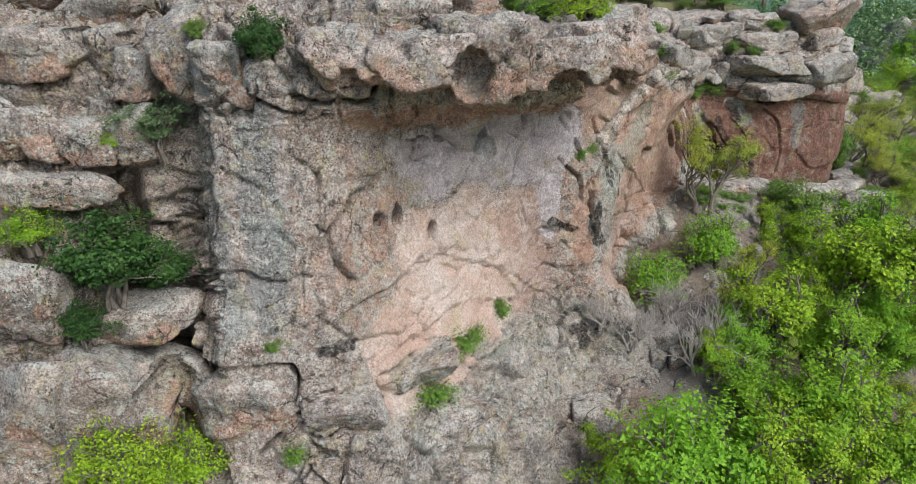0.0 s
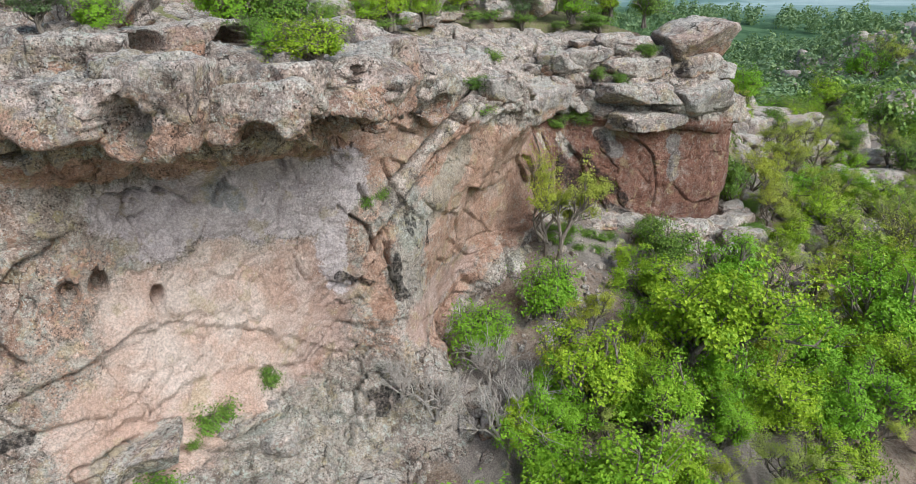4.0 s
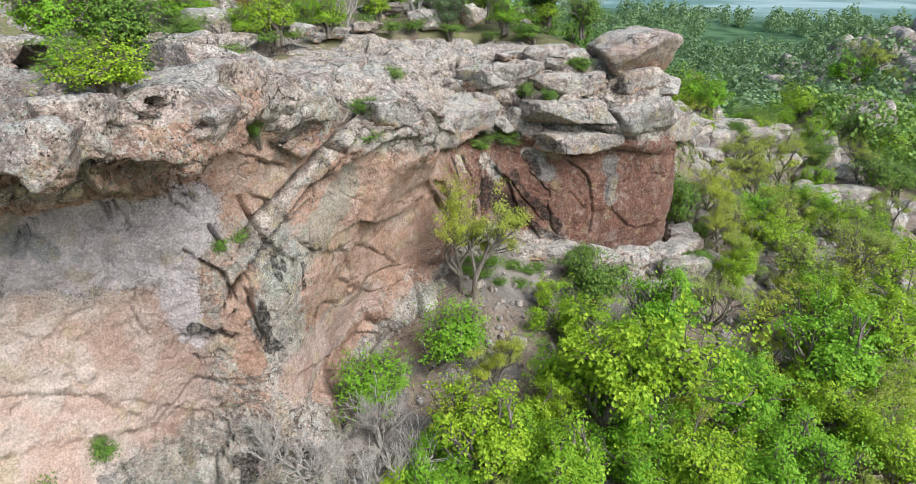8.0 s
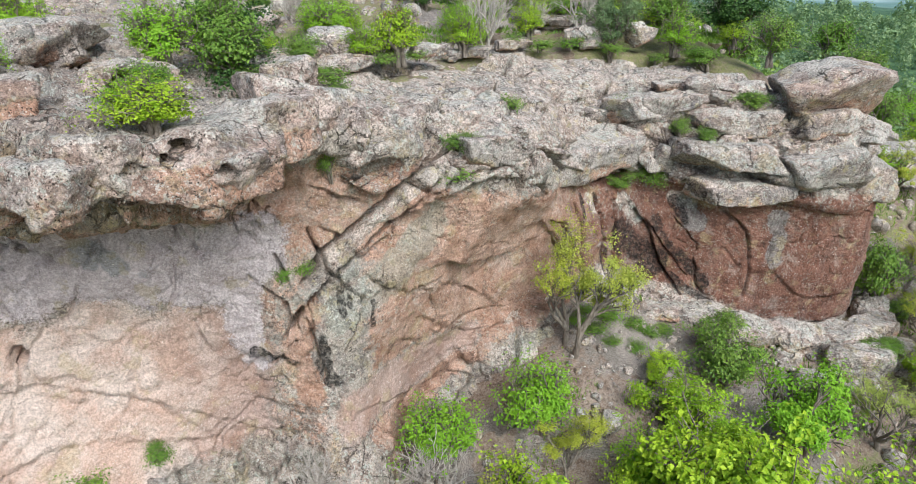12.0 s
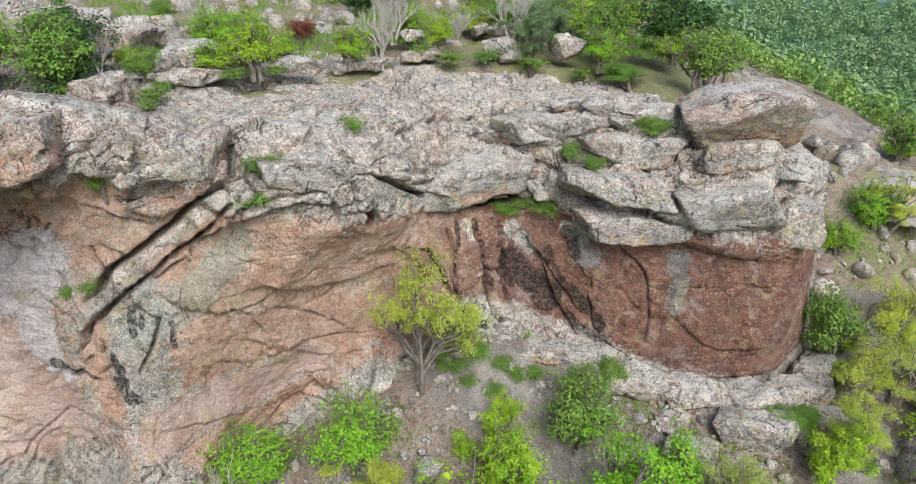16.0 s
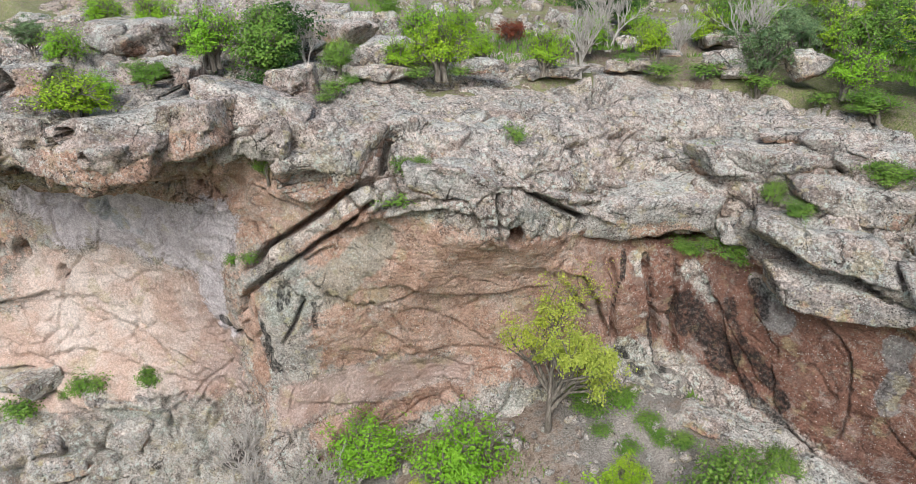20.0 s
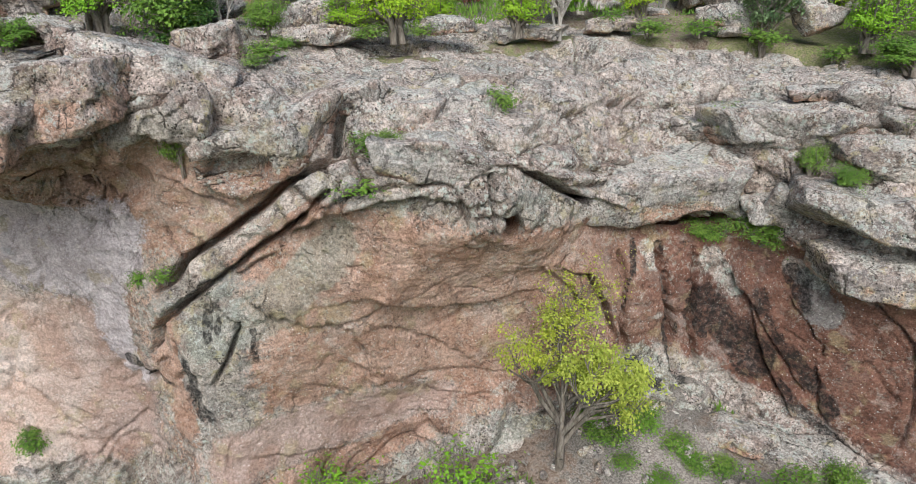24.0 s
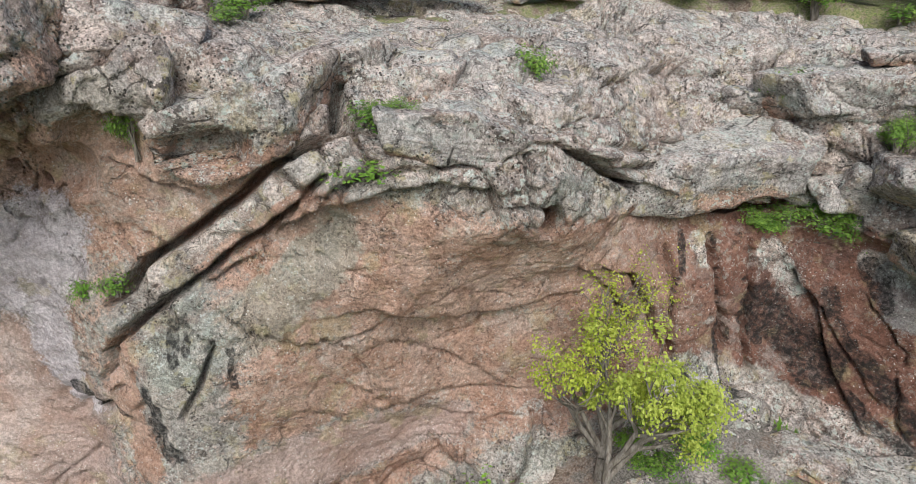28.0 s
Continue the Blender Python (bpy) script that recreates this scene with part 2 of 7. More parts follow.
def leaf_material(name, one, two, other=None):
    """Leaves from one to two by clump and, less, by leaf; other: the tone towards which single plants lean."""
    n = Net(name)
    per = n.add("ShaderNodeNewGeometry").outputs["Random Per Island"]
    col = n.mix(n.ramp(n.sum("ADD", n.sum("MULTIPLY", per, 0.35), n.sum("MULTIPLY", n.noise(0.9, 4, 0.65), 0.9)), 0.40, 0.85), one, two)
    if other:
        col = n.mix(n.ramp(n.add("ShaderNodeObjectInfo").outputs["Random"], 0.25, 0.95, 0.0, 0.8), col, other)
    n.put(n.shader.inputs["Base Color"], col)
    n.shader.inputs["Roughness"].default_value = 0.5
    n.shader.inputs["Specular IOR Level"].default_value = 0.3
    glow = n.add("ShaderNodeBsdfTranslucent")
    n.put(glow.inputs["Color"], n.mix(1.0, col, (1.0, 1.1, 0.5, 1), "MULTIPLY"))
    mixed = n.add("ShaderNodeMixShader")
    mixed.inputs[0].default_value = 0.28
    n.put(mixed.inputs[1], n.shader.outputs[0]), n.put(mixed.inputs[2], glow.outputs[0])
    n.put(n.out.inputs["Surface"], mixed.outputs[0])
    return n.mat


LEAF_LIME = leaf_material("lime_leaves", rgb(122, 156, 22), rgb(178, 200, 52), rgb(128, 176, 46))
LEAF_YELLOW = leaf_material("yellow_green_leaves", rgb(146, 158, 40), rgb(194, 196, 82), rgb(160, 172, 90))
LEAF_DEEP = leaf_material("deep_green_leaves", rgb(84, 116, 44), rgb(140, 166, 72), rgb(112, 148, 52))
LEAF_JUNIPER = leaf_material("juniper_needles", rgb(42, 72, 30), rgb(84, 116, 52))
# far crowns: green paled and dulled, with distance haze put into the leaf colour
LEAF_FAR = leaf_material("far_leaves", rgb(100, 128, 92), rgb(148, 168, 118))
LEAF_MID = leaf_material("valley_leaves", rgb(98, 132, 62), rgb(158, 180, 92))
LEAF_DULL = leaf_material("dull_green_leaves", rgb(92, 116, 76), rgb(138, 156, 108))
LEAF_RUST = leaf_material("rust_leaves", rgb(110, 56, 40), rgb(150, 84, 56))


def bark_material(name, one, two):
    n = Net(name)
    g = n.noise(9, 7, 0.7, 0.4, n.stretch(1, 1, 0.3))
    n.put(n.shader.inputs["Base Color"], n.mix(n.ramp(g, 0.35, 0.65), one, two))
    n.shader.inputs["Roughness"].default_value = 0.95
    n.put(n.shader.inputs["Normal"], n.bump(g, 0.7, 0.03))
    return n.mat


BARK = bark_material("bark", rgb(92, 82, 70), rgb(140, 130, 118))
DEAD_WOOD = bark_material("dead_wood", rgb(150, 140, 130), rgb(196, 188, 178))


def ground_material():
    n = Net("ground_earth")
    a, b, c = n.noise(0.25, 6, 0.65, 0.5), n.noise(1.7, 8, 0.7), n.noise(16, 6, 0.75)
    rock, green, wood = n.attribute("land")
    wob = n.sum("MULTIPLY", n.sum("SUBTRACT", b, 0.5), 1.6)
    col = n.mix(n.ramp(b, 0.36, 0.62), rgb(112, 94, 80), rgb(150, 134, 120))
    col = n.mix(n.ramp(c, 0.50, 0.56, 0.0, 0.6), col, rgb(172, 158, 144))
    col = n.mix(n.ramp(n.noise(7, 8, 0.75), 0.53, 0.58, 0.0, 0.7), col, rgb(74, 64, 54))
    stone = n.mix(n.ramp(c, 0.40, 0.60), n.mix(n.ramp(a, 0.45, 0.55), rgb(92, 86, 78), rgb(118, 108, 100)), n.mix(n.ramp(a, 0.45, 0.55), rgb(146, 138, 129), rgb(172, 162, 152)))
    stones = n.cells(5.0)
    col = n.mix(n.sum("MULTIPLY", n.ramp(stones, 0.20, 0.30, 1, 0), n.ramp(b, 0.44, 0.54)), col, stone)
    col = n.mix(n.ramp(n.sum("ADD", rock, wob), 0.35, 0.6), col, stone)
    grass = n.mix(n.ramp(c, 0.4, 0.6), rgb(92, 102, 60), rgb(144, 140, 98))
    col = n.mix(n.sum("MULTIPLY", n.ramp(n.sum("ADD", green, wob), 0.40, 0.62), n.ramp(n.noise(5, 7, 0.75), 0.36, 0.54)), col, grass)
    col = n.mix(wood, col, n.mix(n.ramp(n.noise(0.05, 8, 0.7), 0.40, 0.60), rgb(58, 84, 56), rgb(92, 118, 82)))
    # haze painted into the base colour: far ground turns pale and bluish
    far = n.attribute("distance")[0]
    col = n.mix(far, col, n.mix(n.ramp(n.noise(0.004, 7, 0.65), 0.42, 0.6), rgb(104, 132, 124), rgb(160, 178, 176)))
    n.put(n.shader.inputs["Base Color"], col)
    n.shader.inputs["Roughness"].default_value = 0.97
    n.shader.inputs["Specular IOR Level"].default_value = 0.1
    n.put(n.shader.inputs["Normal"], n.bump(n.sum("ADD", b, n.sum("MULTIPLY", c, 0.4)), 0.8, 0.12))
    return n.mat


GROUND = ground_material()

# ---- plan of the cliff: stations from its far end on, each with an origin, the way into the rock and a profile ----
def station(x, y, into, back, prof):
    """x, y: foot of the wall; into, back: degrees, ways into the rock for the wall and for the plateau; prof: (depth, height) from the buried foot to the plateau's back."""
    a, b = math.radians(into), math.radians(back)
    pts = []
    for k, (d, z) in enumerate(prof):
        w = min(max((k - 5) / 2.0, 0.0), 1.0)
        n = ((1 - w) * math.cos(a) + w * math.cos(b), (1 - w) * math.sin(a) + w * math.sin(b))
        pts.append((x + n[0] * d, y + n[1] * d, z))
    return np.array(pts)


STATIONS = [
    station(-27, 18.0, 88, 104, [(-7, -9), (-1, -3), (0, 0), (0.5, 3), (2, 5), (3.5, 8), (5.5, 10), (8, 12.5), (14, 14), (26, 16)]),
    station(-14, 20.3, 90, 106, [(-6, -9), (-1.2, -3), (0, 0), (0.5, 2.6), (2.2, 4.2), (3.5, 7.4), (5.2, 9), (8, 11.8), (14, 13.5), (24, 15.5)]),
    station(-10.3, 22.6, 90, 108, [(-7, -9), (-1.4, -3.5), (0.2, 0), (1.5, 3), (2.0, 6), (2.8, 8.5), (4, 10.2), (7, 12.2), (13, 13.5), (23, 15)]),
    station(-8.4, 21.4, 90, 108, [(-7, -9), (-1, -4), (-0.3, 0), (0.4, 4), (1.2, 7.5), (1.8, 9), (2.6, 10.4), (5, 12.2), (13, 13.2), (23, 15)]),
    station(-4.8, 22.0, 90, 108, [(-7, -9), (-1.5, -4), (-0.2, -0.5), (0.5, 4), (1.5, 8), (0.9, 9), (1.3, 11), (4, 12.4), (12, 13), (23, 14)]),
    station(-1.6, 25.3, 92, 108, [(-8, -9), (-3, -4), (-0.6, -1), (0.9, 4), (1.1, 7.5), (-1.5, 9), (-2.1, 10.8), (1, 12.2), (9, 12.5), (20, 13.5)]),
    station(2.0, 28.5, 102, 108, [(-8, -10), (-3, -5), (0.2, -1.6), (1, 3.5), (0.8, 6.5), (-3.2, 9), (-4.6, 10.6), (-2, 11.8), (6, 11.6), (18, 12.6)]),
    station(4.6, 31.0, 125, 110, [(-8, -11), (-3, -6), (0.9, -2), (0.5, 3), (0, 6.5), (-2.2, 8.8), (-4, 10.3), (-2, 11.4), (5, 11.3), (16, 12)]),
    station(7.5, 33.0, 141, 112, [(-8, -11), (-3.5, -5.5), (-0.4, -1.5), (0, 3), (0.4, 6.5), (0.3, 8.5), (-0.6, 10.4), (1.5, 11.0), (6, 11.1), (15, 11.8)]),
    station(10.2, 36.5, 141, 112, [(-7, -10), (1.0, -4.6), (1.5, -2.2), (0.4, 3), (-0.1, 5.5), (-0.3, 7.5), (0.2, 8.7), (2, 9.7), (6, 10.5), (15, 11.3)]),
    station(13.8, 40.6, 143, 114, [(-7, -7), (1.2, -1.6), (2.2, 0), (1.7, 3.5), (0.8, 5), (0, 6.2), (0, 8.3), (1, 8.9), (5, 9.8), (14, 11)]),
    station(15.2, 45.3, 150, 118, [(-6, -5), (-1, -0.8), (0, 0.5), (0.3, 3.5), (0.7, 4.8), (1, 5.6), (1.2, 6.3), (2.5, 7.5), (5, 9.7), (13, 11)]),
    station(18.0, 48.2, 117, 116, [(-6, -6), (-1.4, -1.8), (0.2, -0.6), (0.7, 2.5), (0.9, 4.4), (1.1, 5.2), (0.8, 6.2), (1.5, 8.3), (4, 9.8), (12, 10.5)]),
    station(21.0, 48.8, 105, 112, [(-6, -7), (-1.2, -2.7), (-0.2, -1), (0, 2), (0.1, 4.2), (-0.4, 4.9), (0, 6.9), (1.5, 8.6), (3, 9.8), (11, 10)]),
    station(25.0, 49.3, 108, 112, [(-6, -9), (-1.3, -4.2), (0.3, -2.5), (0.1, 2), (0, 4.0), (-0.5, 4.8), (-0.1, 6.8), (1.5, 8.4), (3, 9.4), (11, 9.5)]),
    station(29.5, 52.0, 125, 116, [(-6, -11), (-1.3, -5.4), (0.3, -3.2), (-0.2, 1), (0, 3), (-0.2, 4.5), (0.4, 6.2), (1.2, 7.6), (3, 8.6), (10, 8.8)]),
    station(30.5, 57.0, 176, 150, [(-6, -11), (-1, -5.5), (0, -3), (0, 1), (0, 3), (0.2, 4.5), (0.6, 5.6), (1.5, 6.8), (4, 7.8), (10, 8)]),
    station(28.5, 70.0, 182, 170, [(-8, -10), (-3, -6), (-1, -4), (0, -2), (0, -1), (0.2, 0), (0.6, 1), (1.5, 2), (4, 3.5), (10, 5)]),
]


def cubic(table, at):
    """Catmull-Rom through the rows of table at the fractional rows at, with its slopes held back."""
    n = len(table)
    i = np.clip(at.astype(int), 0, n - 2)
    f = (at - i).reshape((-1,) + (1,) * (table.ndim - 1))
    step = np.diff(table, axis=0)
    same = np.where(step[1:] * step[:-1] > 0, 2 * step[1:] * step[:-1] / (step[1:] + step[:-1] + 1e-9 * np.sign(step[1:] + step[:-1] + 1e-12)), 0)
    m = np.concatenate([step[:1], same, step[-1:]])
    p0, p1, m0, m1 = table[i], table[i + 1], m[i], m[i + 1]
    return (2 * f**3 - 3 * f**2 + 1) * p0 + (f**3 - 2 * f**2 + f) * m0 + (3 * f**2 - 2 * f**3) * p1 + (f**3 - f**2) * m1


def loft(step_u, step_v):
    """The smooth cliff: a grid of points (rows up the profile, columns along the cliff) with even steps in metres."""
    table = np.stack(STATIONS)  # stations, knots, 3
    fine = cubic(table, np.linspace(0, len(table) - 1, 500))
    run = np.linalg.norm(np.diff(fine[:, 3], axis=0), axis=1) + 0.35 * np.linalg.norm(np.diff(fine[:, 7], axis=0), axis=1)
    run = np.concatenate([[0], np.cumsum(run)])
    cols = np.interp(np.arange(0, run[-1], step_u), run, np.linspace(0, len(table) - 1, 500))
    body = cubic(table, cols).transpose(1, 0, 2)  # knots, columns, 3
    mean = np.linalg.norm(np.diff(body, axis=0), axis=2).mean(1)
    rise = np.concatenate([[0], np.cumsum(mean)])
    fine_v = np.linspace(0, len(body) - 1, 200)
    rows = np.interp(np.arange(0, rise[-1], step_v), np.interp(fine_v, np.arange(len(body)), rise), fine_v)
    return cubic(body, rows), rows, cols


# ---- noise on arrays of points ----
def scramble(ix, iy, iz, salt=0):
    h = (ix * 374761393 + iy * 668265263 + iz * 2147483647 + salt * 974711 + 1013904223) & 0xFFFFFFFF
    h = ((h ^ (h >> 13)) * 1274126177) & 0xFFFFFFFF
    h = ((h ^ (h >> 15)) * 2246822519) & 0xFFFFFFFF
    return h ^ (h >> 16)


def hashed(ix, iy, iz, salt=0):
    return (scramble(ix, iy, iz, salt) & 0xFFFFFF) / float(0xFFFFFF)


def value_noise(p, salt=0):
    """Smooth noise from -1 to 1."""
    i = np.floor(p).astype(np.int64)
    f = p - i
    w = f * f * f * (f * (f * 6 - 15) + 10)
    total = 0
    for dx in (0, 1):
        wx = w[:, 0] if dx else 1 - w[:, 0]
        for dy in (0, 1):
            wy = w[:, 1] if dy else 1 - w[:, 1]
            for dz in (0, 1):
                wz = w[:, 2] if dz else 1 - w[:, 2]
                total = total + wx * wy * wz * hashed(i[:, 0] + dx, i[:, 1] + dy, i[:, 2] + dz, salt)
    return total * 2 - 1


def fbm(p, size, octaves=4, gain=0.5, salt=0):
    q, amp, total, norm = np.asarray(p, float) / size, 1.0, 0.0, 0.0
    for k in range(octaves):
        total = total + amp * value_noise(q + 17.3 * k, salt + k)
        norm, amp, q = norm + amp, amp * gain, q * 2.03
    return total / norm


def worley(p, size, salt=0):
    """Distance to the nearest and the second nearest seed, in cells, the nearest seed's number from 0 to 1, and the way from it."""
    q = np.asarray(p, float) / size
    i = np.floor(q).astype(np.int64)
    best, second, who, off = np.full(len(q), 9.0), np.full(len(q), 9.0), np.zeros(len(q)), np.zeros(q.shape)
    for dx in (-1, 0, 1):
        for dy in (-1, 0, 1):
            for dz in (-1, 0, 1):
                c = i + (dx, dy, dz)
                h = scramble(c[:, 0], c[:, 1], c[:, 2], salt)
                delta = np.stack([h & 1023, (h >> 10) & 1023, (h >> 20) & 1023], 1) / 1023.0 + c - q
                d = np.sqrt((delta * delta).sum(1))
                near = d < best
                second = np.where(near, best, np.minimum(second, d))
                who = np.where(near, ((h * 40503) & 0xFFFF) / 65535.0, who)
                off = np.where(near[:, None], -delta, off)
                best = np.where(near, d, best)
    return best, second, who, off


def smooth(a, b, v):
    t = np.clip((v - a) / (b - a), 0, 1)
    return t * t * (3 - 2 * t)


def flakes(p, size, steps, salt):
    """Noise broken into flat steps with sharp edges, like scaled-off rock."""
    h = fbm(p, size, 5, 0.55, salt) * steps
    k = np.floor(h)
    return (k + smooth(0.82, 1.0, h - k)) / steps


def box(v, a, b, soft):
    """1 between a and b, fading over soft."""
    return smooth(a - soft, a + soft, v) * (1 - smooth(b - soft, b + soft, v))


def from_line(p, pts):
    """Distance of every point of p to a polyline, how far along it the nearest place lies (0 to 1), and that place."""
    pts = np.asarray(pts, float)
    best, along, at = np.full(len(p), 1e9), np.zeros(len(p)), np.zeros((len(p), 3))
    n = len(pts) - 1
    for k in range(n):
        a, b = pts[k], pts[k + 1]
        t = np.clip((p - a) @ (b - a) / ((b - a) @ (b - a)), 0, 1)
        c = a + t[:, None] * (b - a)
        d = np.linalg.norm(p - c, axis=1)
        near = d < best
        best, along = np.where(near, d, best), np.where(near, (k + t) / n, along)
        at = np.where(near[:, None], c, at)
    return best, along, at


def mesh_of(name, verts, faces, mats, shade=True, colours=()):
    """A mesh from arrays of places and of faces with equally many corners; colours: (attribute, rows of r, g, b)."""
    me = bpy.data.meshes.new(name)
    verts, faces = np.asarray(verts, np.float32), np.asarray(faces, np.int32)
    k = faces.shape[1]
    me.vertices.add(len(verts)), me.loops.add(faces.size), me.polygons.add(len(faces))
    me.vertices.foreach_set("co", verts.ravel())
    me.loops.foreach_set("vertex_index", faces.ravel())
    me.polygons.foreach_set("loop_start", np.arange(0, faces.size, k, dtype=np.int32))
    me.polygons.foreach_set("use_smooth", np.full(len(faces), shade))
    for m in mats if isinstance(mats, (list, tuple)) else [mats]:
        me.materials.append(m)
    for attr, rows in colours:
        layer = me.attributes.new(attr, "FLOAT_COLOR", "POINT")
        layer.data.foreach_set("color", np.concatenate([rows, np.ones((len(rows), 1))], 1).astype(np.float32).ravel())
    me.update(calc_edges=True)
    return me


def grid_faces(rows, cols):
    i = (np.arange(rows - 1)[:, None] * cols + np.arange(cols - 1)[None]).ravel()
    return np.stack([i, i + 1, i + cols + 1, i + cols], 1)


def grid_normals(p):
    du, dv = np.gradient(p, axis=1), np.gradient(p, axis=0)
    n = np.cross(du, dv)
    return n / (np.linalg.norm(n, axis=2, keepdims=True) + 1e-9)


HOLLOWS = []


def hollow(x, y, z, turn, dip, r, deep, flat=1.0):
    """A weathered cave, scoop or cut niche, bored into the rock along a way given by its turn and dip in degrees; flat: its height over its width."""
    a, b = math.radians(turn), math.radians(dip)
    axis = np.array((math.cos(b) * math.cos(a), math.cos(b) * math.sin(a), -math.sin(b)))
    HOLLOWS.append((np.array((x, y, z)), axis, r, deep, flat))


def hollowed(p):
    for c, axis, r, deep, flat in HOLLOWS:
        idx = np.nonzero((np.abs(p - c) < 2.6 + r).all(1))[0]
        if not len(idx):
            continue
        d = p[idx] - c
        along = d @ axis
        off = d - along[:, None] * axis
        rim = np.sqrt((off * off * (1, 1, 1 / flat**2)).sum(1)) / (r * (1 + 0.22 * fbm(p[idx], 0.6 * r, 3, salt=77)))
        back = deep * np.sqrt(np.clip(1 - rim**2, 0, 1))
        push = np.where((rim < 1) & (along > -2.2) & (along < back), back - along, 0)
        p[idx] += push[:, None] * axis
    return p


# ---- cracks, ledges and hollows of the cliff, along lines on its face ----
CRACKS = []


def crack(width, depth, step, *pts):
    """A groove of that half width and depth along pts; step: how far the rock over it stands out."""
    CRACKS.append((width, depth, step, pts))


crack(0.16, 0.8, 0.0, (10.15, 36.83, 8.74), (9.79, 35.77, 8.28), (8.78, 34.8, 7.16), (7.94, 33.99, 6.37), (7.13, 33.12, 5.6), (6.49, 32.49, 4.57))
crack(0.13, 0.7, 0.25, (10.44, 36.39, 7.85), (9.75, 35.68, 6.96), (8.98, 34.98, 6.08), (7.98, 33.83, 5.14), (7.16, 32.95, 4.34), (6.44, 32.37, 3.55), (5.73, 32.12, 2.19))
crack(0.09, 0.8, 0, (13.47, 40.05, 8.6), (13.55, 39.92, 7.59), (13.62, 40.12, 6.11))
crack(0.09, 0.5, 0, (14.11, 43.33, 6.58), (14.06, 43.29, 5.66), (13.84, 43.4, 4.75), (13.64, 43.41, 4.07))
crack(0.1, 0.4, 0.3, (13.64, 43.41, 4.07), (14.17, 44.38, 3.76), (14.55, 44.82, 2.64), (14.92, 45.14, 1.22))
crack(0.06, 0.3, 0.12, (8.32, 34.11, 4.45), (8.86, 34.81, 3.64), (9.58, 36.28, 2.91), (9.91, 37.06, 2.51), (9.82, 37.79, 1.03))
crack(0.14, 0.7, 0.3, (10.17, 36.86, 8.74), (10.87, 38.16, 9.01), (12.15, 39.32, 8.98), (13.4, 40.02, 8.65), (13.97, 41.62, 7.92), (14.1, 43.65, 6.83), (14.29, 45.49, 5.84))
crack(0.2, 0.9, 0.4, (14.16, 44.14, 6.47), (14.43, 46.11, 5.53), (15.42, 47.67, 5.18), (16.62, 48.88, 5.27))
crack(0.05, 0.15, 0.6, (9.51, 35.51, 6.42), (10.45, 36.34, 7.14), (11.4, 37.35, 7.46), (12.31, 38.35, 7.55), (13.32, 39.54, 7.38))
crack(0.06, 0.1, 0.5, (10.53, 37.47, 3.89), (11.11, 39.12, 3.27), (11.84, 40.77, 3.1), (12.77, 42.29, 3.28))
crack(0.16, 0.35, 0.0, (14.73, 45.54, 4.33), (15.01, 45.47, 3.2), (15.02, 45.34, 1.79), (15.38, 45.32, 0.17))
crack(0.2, 0.4, 0.0, (15.42, 46.81, 4.36), (15.83, 46.74, 2.84), (16.19, 46.98, 1.15), (16.74, 46.95, -0.39))
crack(0.14, 0.35, 0, (16.23, 47.99, 4.19), (16.45, 47.77, 2.77), (16.62, 47.66, 1.11), (17.2, 47.82, -0.5))
crack(0.05, 0.25, 0.1, (10.1, 37.38, 2.48), (10.47, 38.33, 2.38), (11.01, 40.12, 1.2), (11.92, 41.77, -0.21))
crack(0.05, 0.2, 0.1, (8.88, 35.65, 0.64), (9.29, 37.14, -0.05), (10.14, 39.1, -0.08), (11.28, 40.91, -0.04), (12.27, 42.17, -0.19))
crack(0.04, 0.2, 0.1, (5.24, 32.07, -1.08), (7.39, 32.57, -1.03), (8.28, 34.02, -1.78), (8.68, 36.11, -2.5), (9.42, 38.18, -3.0), (10.4, 39.52, -2.36))
crack(0.05, 0.3, 0.12, (17.03, 48.67, 3.58), (18.23, 48.84, 2.6), (19.21, 48.74, 1.37), (20.51, 48.63, -0.24))
crack(0.06, 0.35, 0.12, (7.06, 33.11, 6.72), (7.72, 33.77, 6.02), (8.26, 34.09, 5.04), (9.06, 35.11, 5.68))
crack(0.06, 0.3, 0.12, (6.23, 32.32, 4.39), (6.65, 32.5, 3.57), (6.9, 32.53, 1.75), (5.97, 32.17, 0.89), (4.56, 31.75, 1.4))
crack(0.05, 0.3, 0.1, (8.75, 34.64, 3.65), (9.88, 36.78, 2.88), (11.03, 38.67, 3.44))
crack(0.05, 0.25, 0.1, (9.5, 36.84, 1.25), (10.69, 40.21, -1.03), (12.44, 41.6, -1.02))
crack(0.05, 0.3, 0.1, (9.65, 38.63, -1.72), (10.69, 39.28, -3.28), (11.59, 39.5, -3.24))
crack(0.1, 0.6, 0.3, (13.58, 42.59, 4.42), (13.86, 43.87, 3.2), (14.27, 44.44, 1.98))
crack(0.06, 0.35, 0.3, (6.88, 32.23, 8.65), (7.34, 33.41, 8.01), (8.19, 34.28, 7.42))
crack(0.22, 0.7, 0, (13.83, 40.68, 6.48), (13.82, 40.7, 6.07))
crack(0.24, 0.6, 0, (-2.51, 25.23, 4.45), (-2.5, 25.13, 4.26))
crack(0.2, 0.5, 0, (-2.87, 24.61, 4.55), (-2.79, 24.67, 4.38))
crack(0.16, 0.5, 0, (-1.14, 26.66, 3.46), (-1.14, 26.59, 3.12))
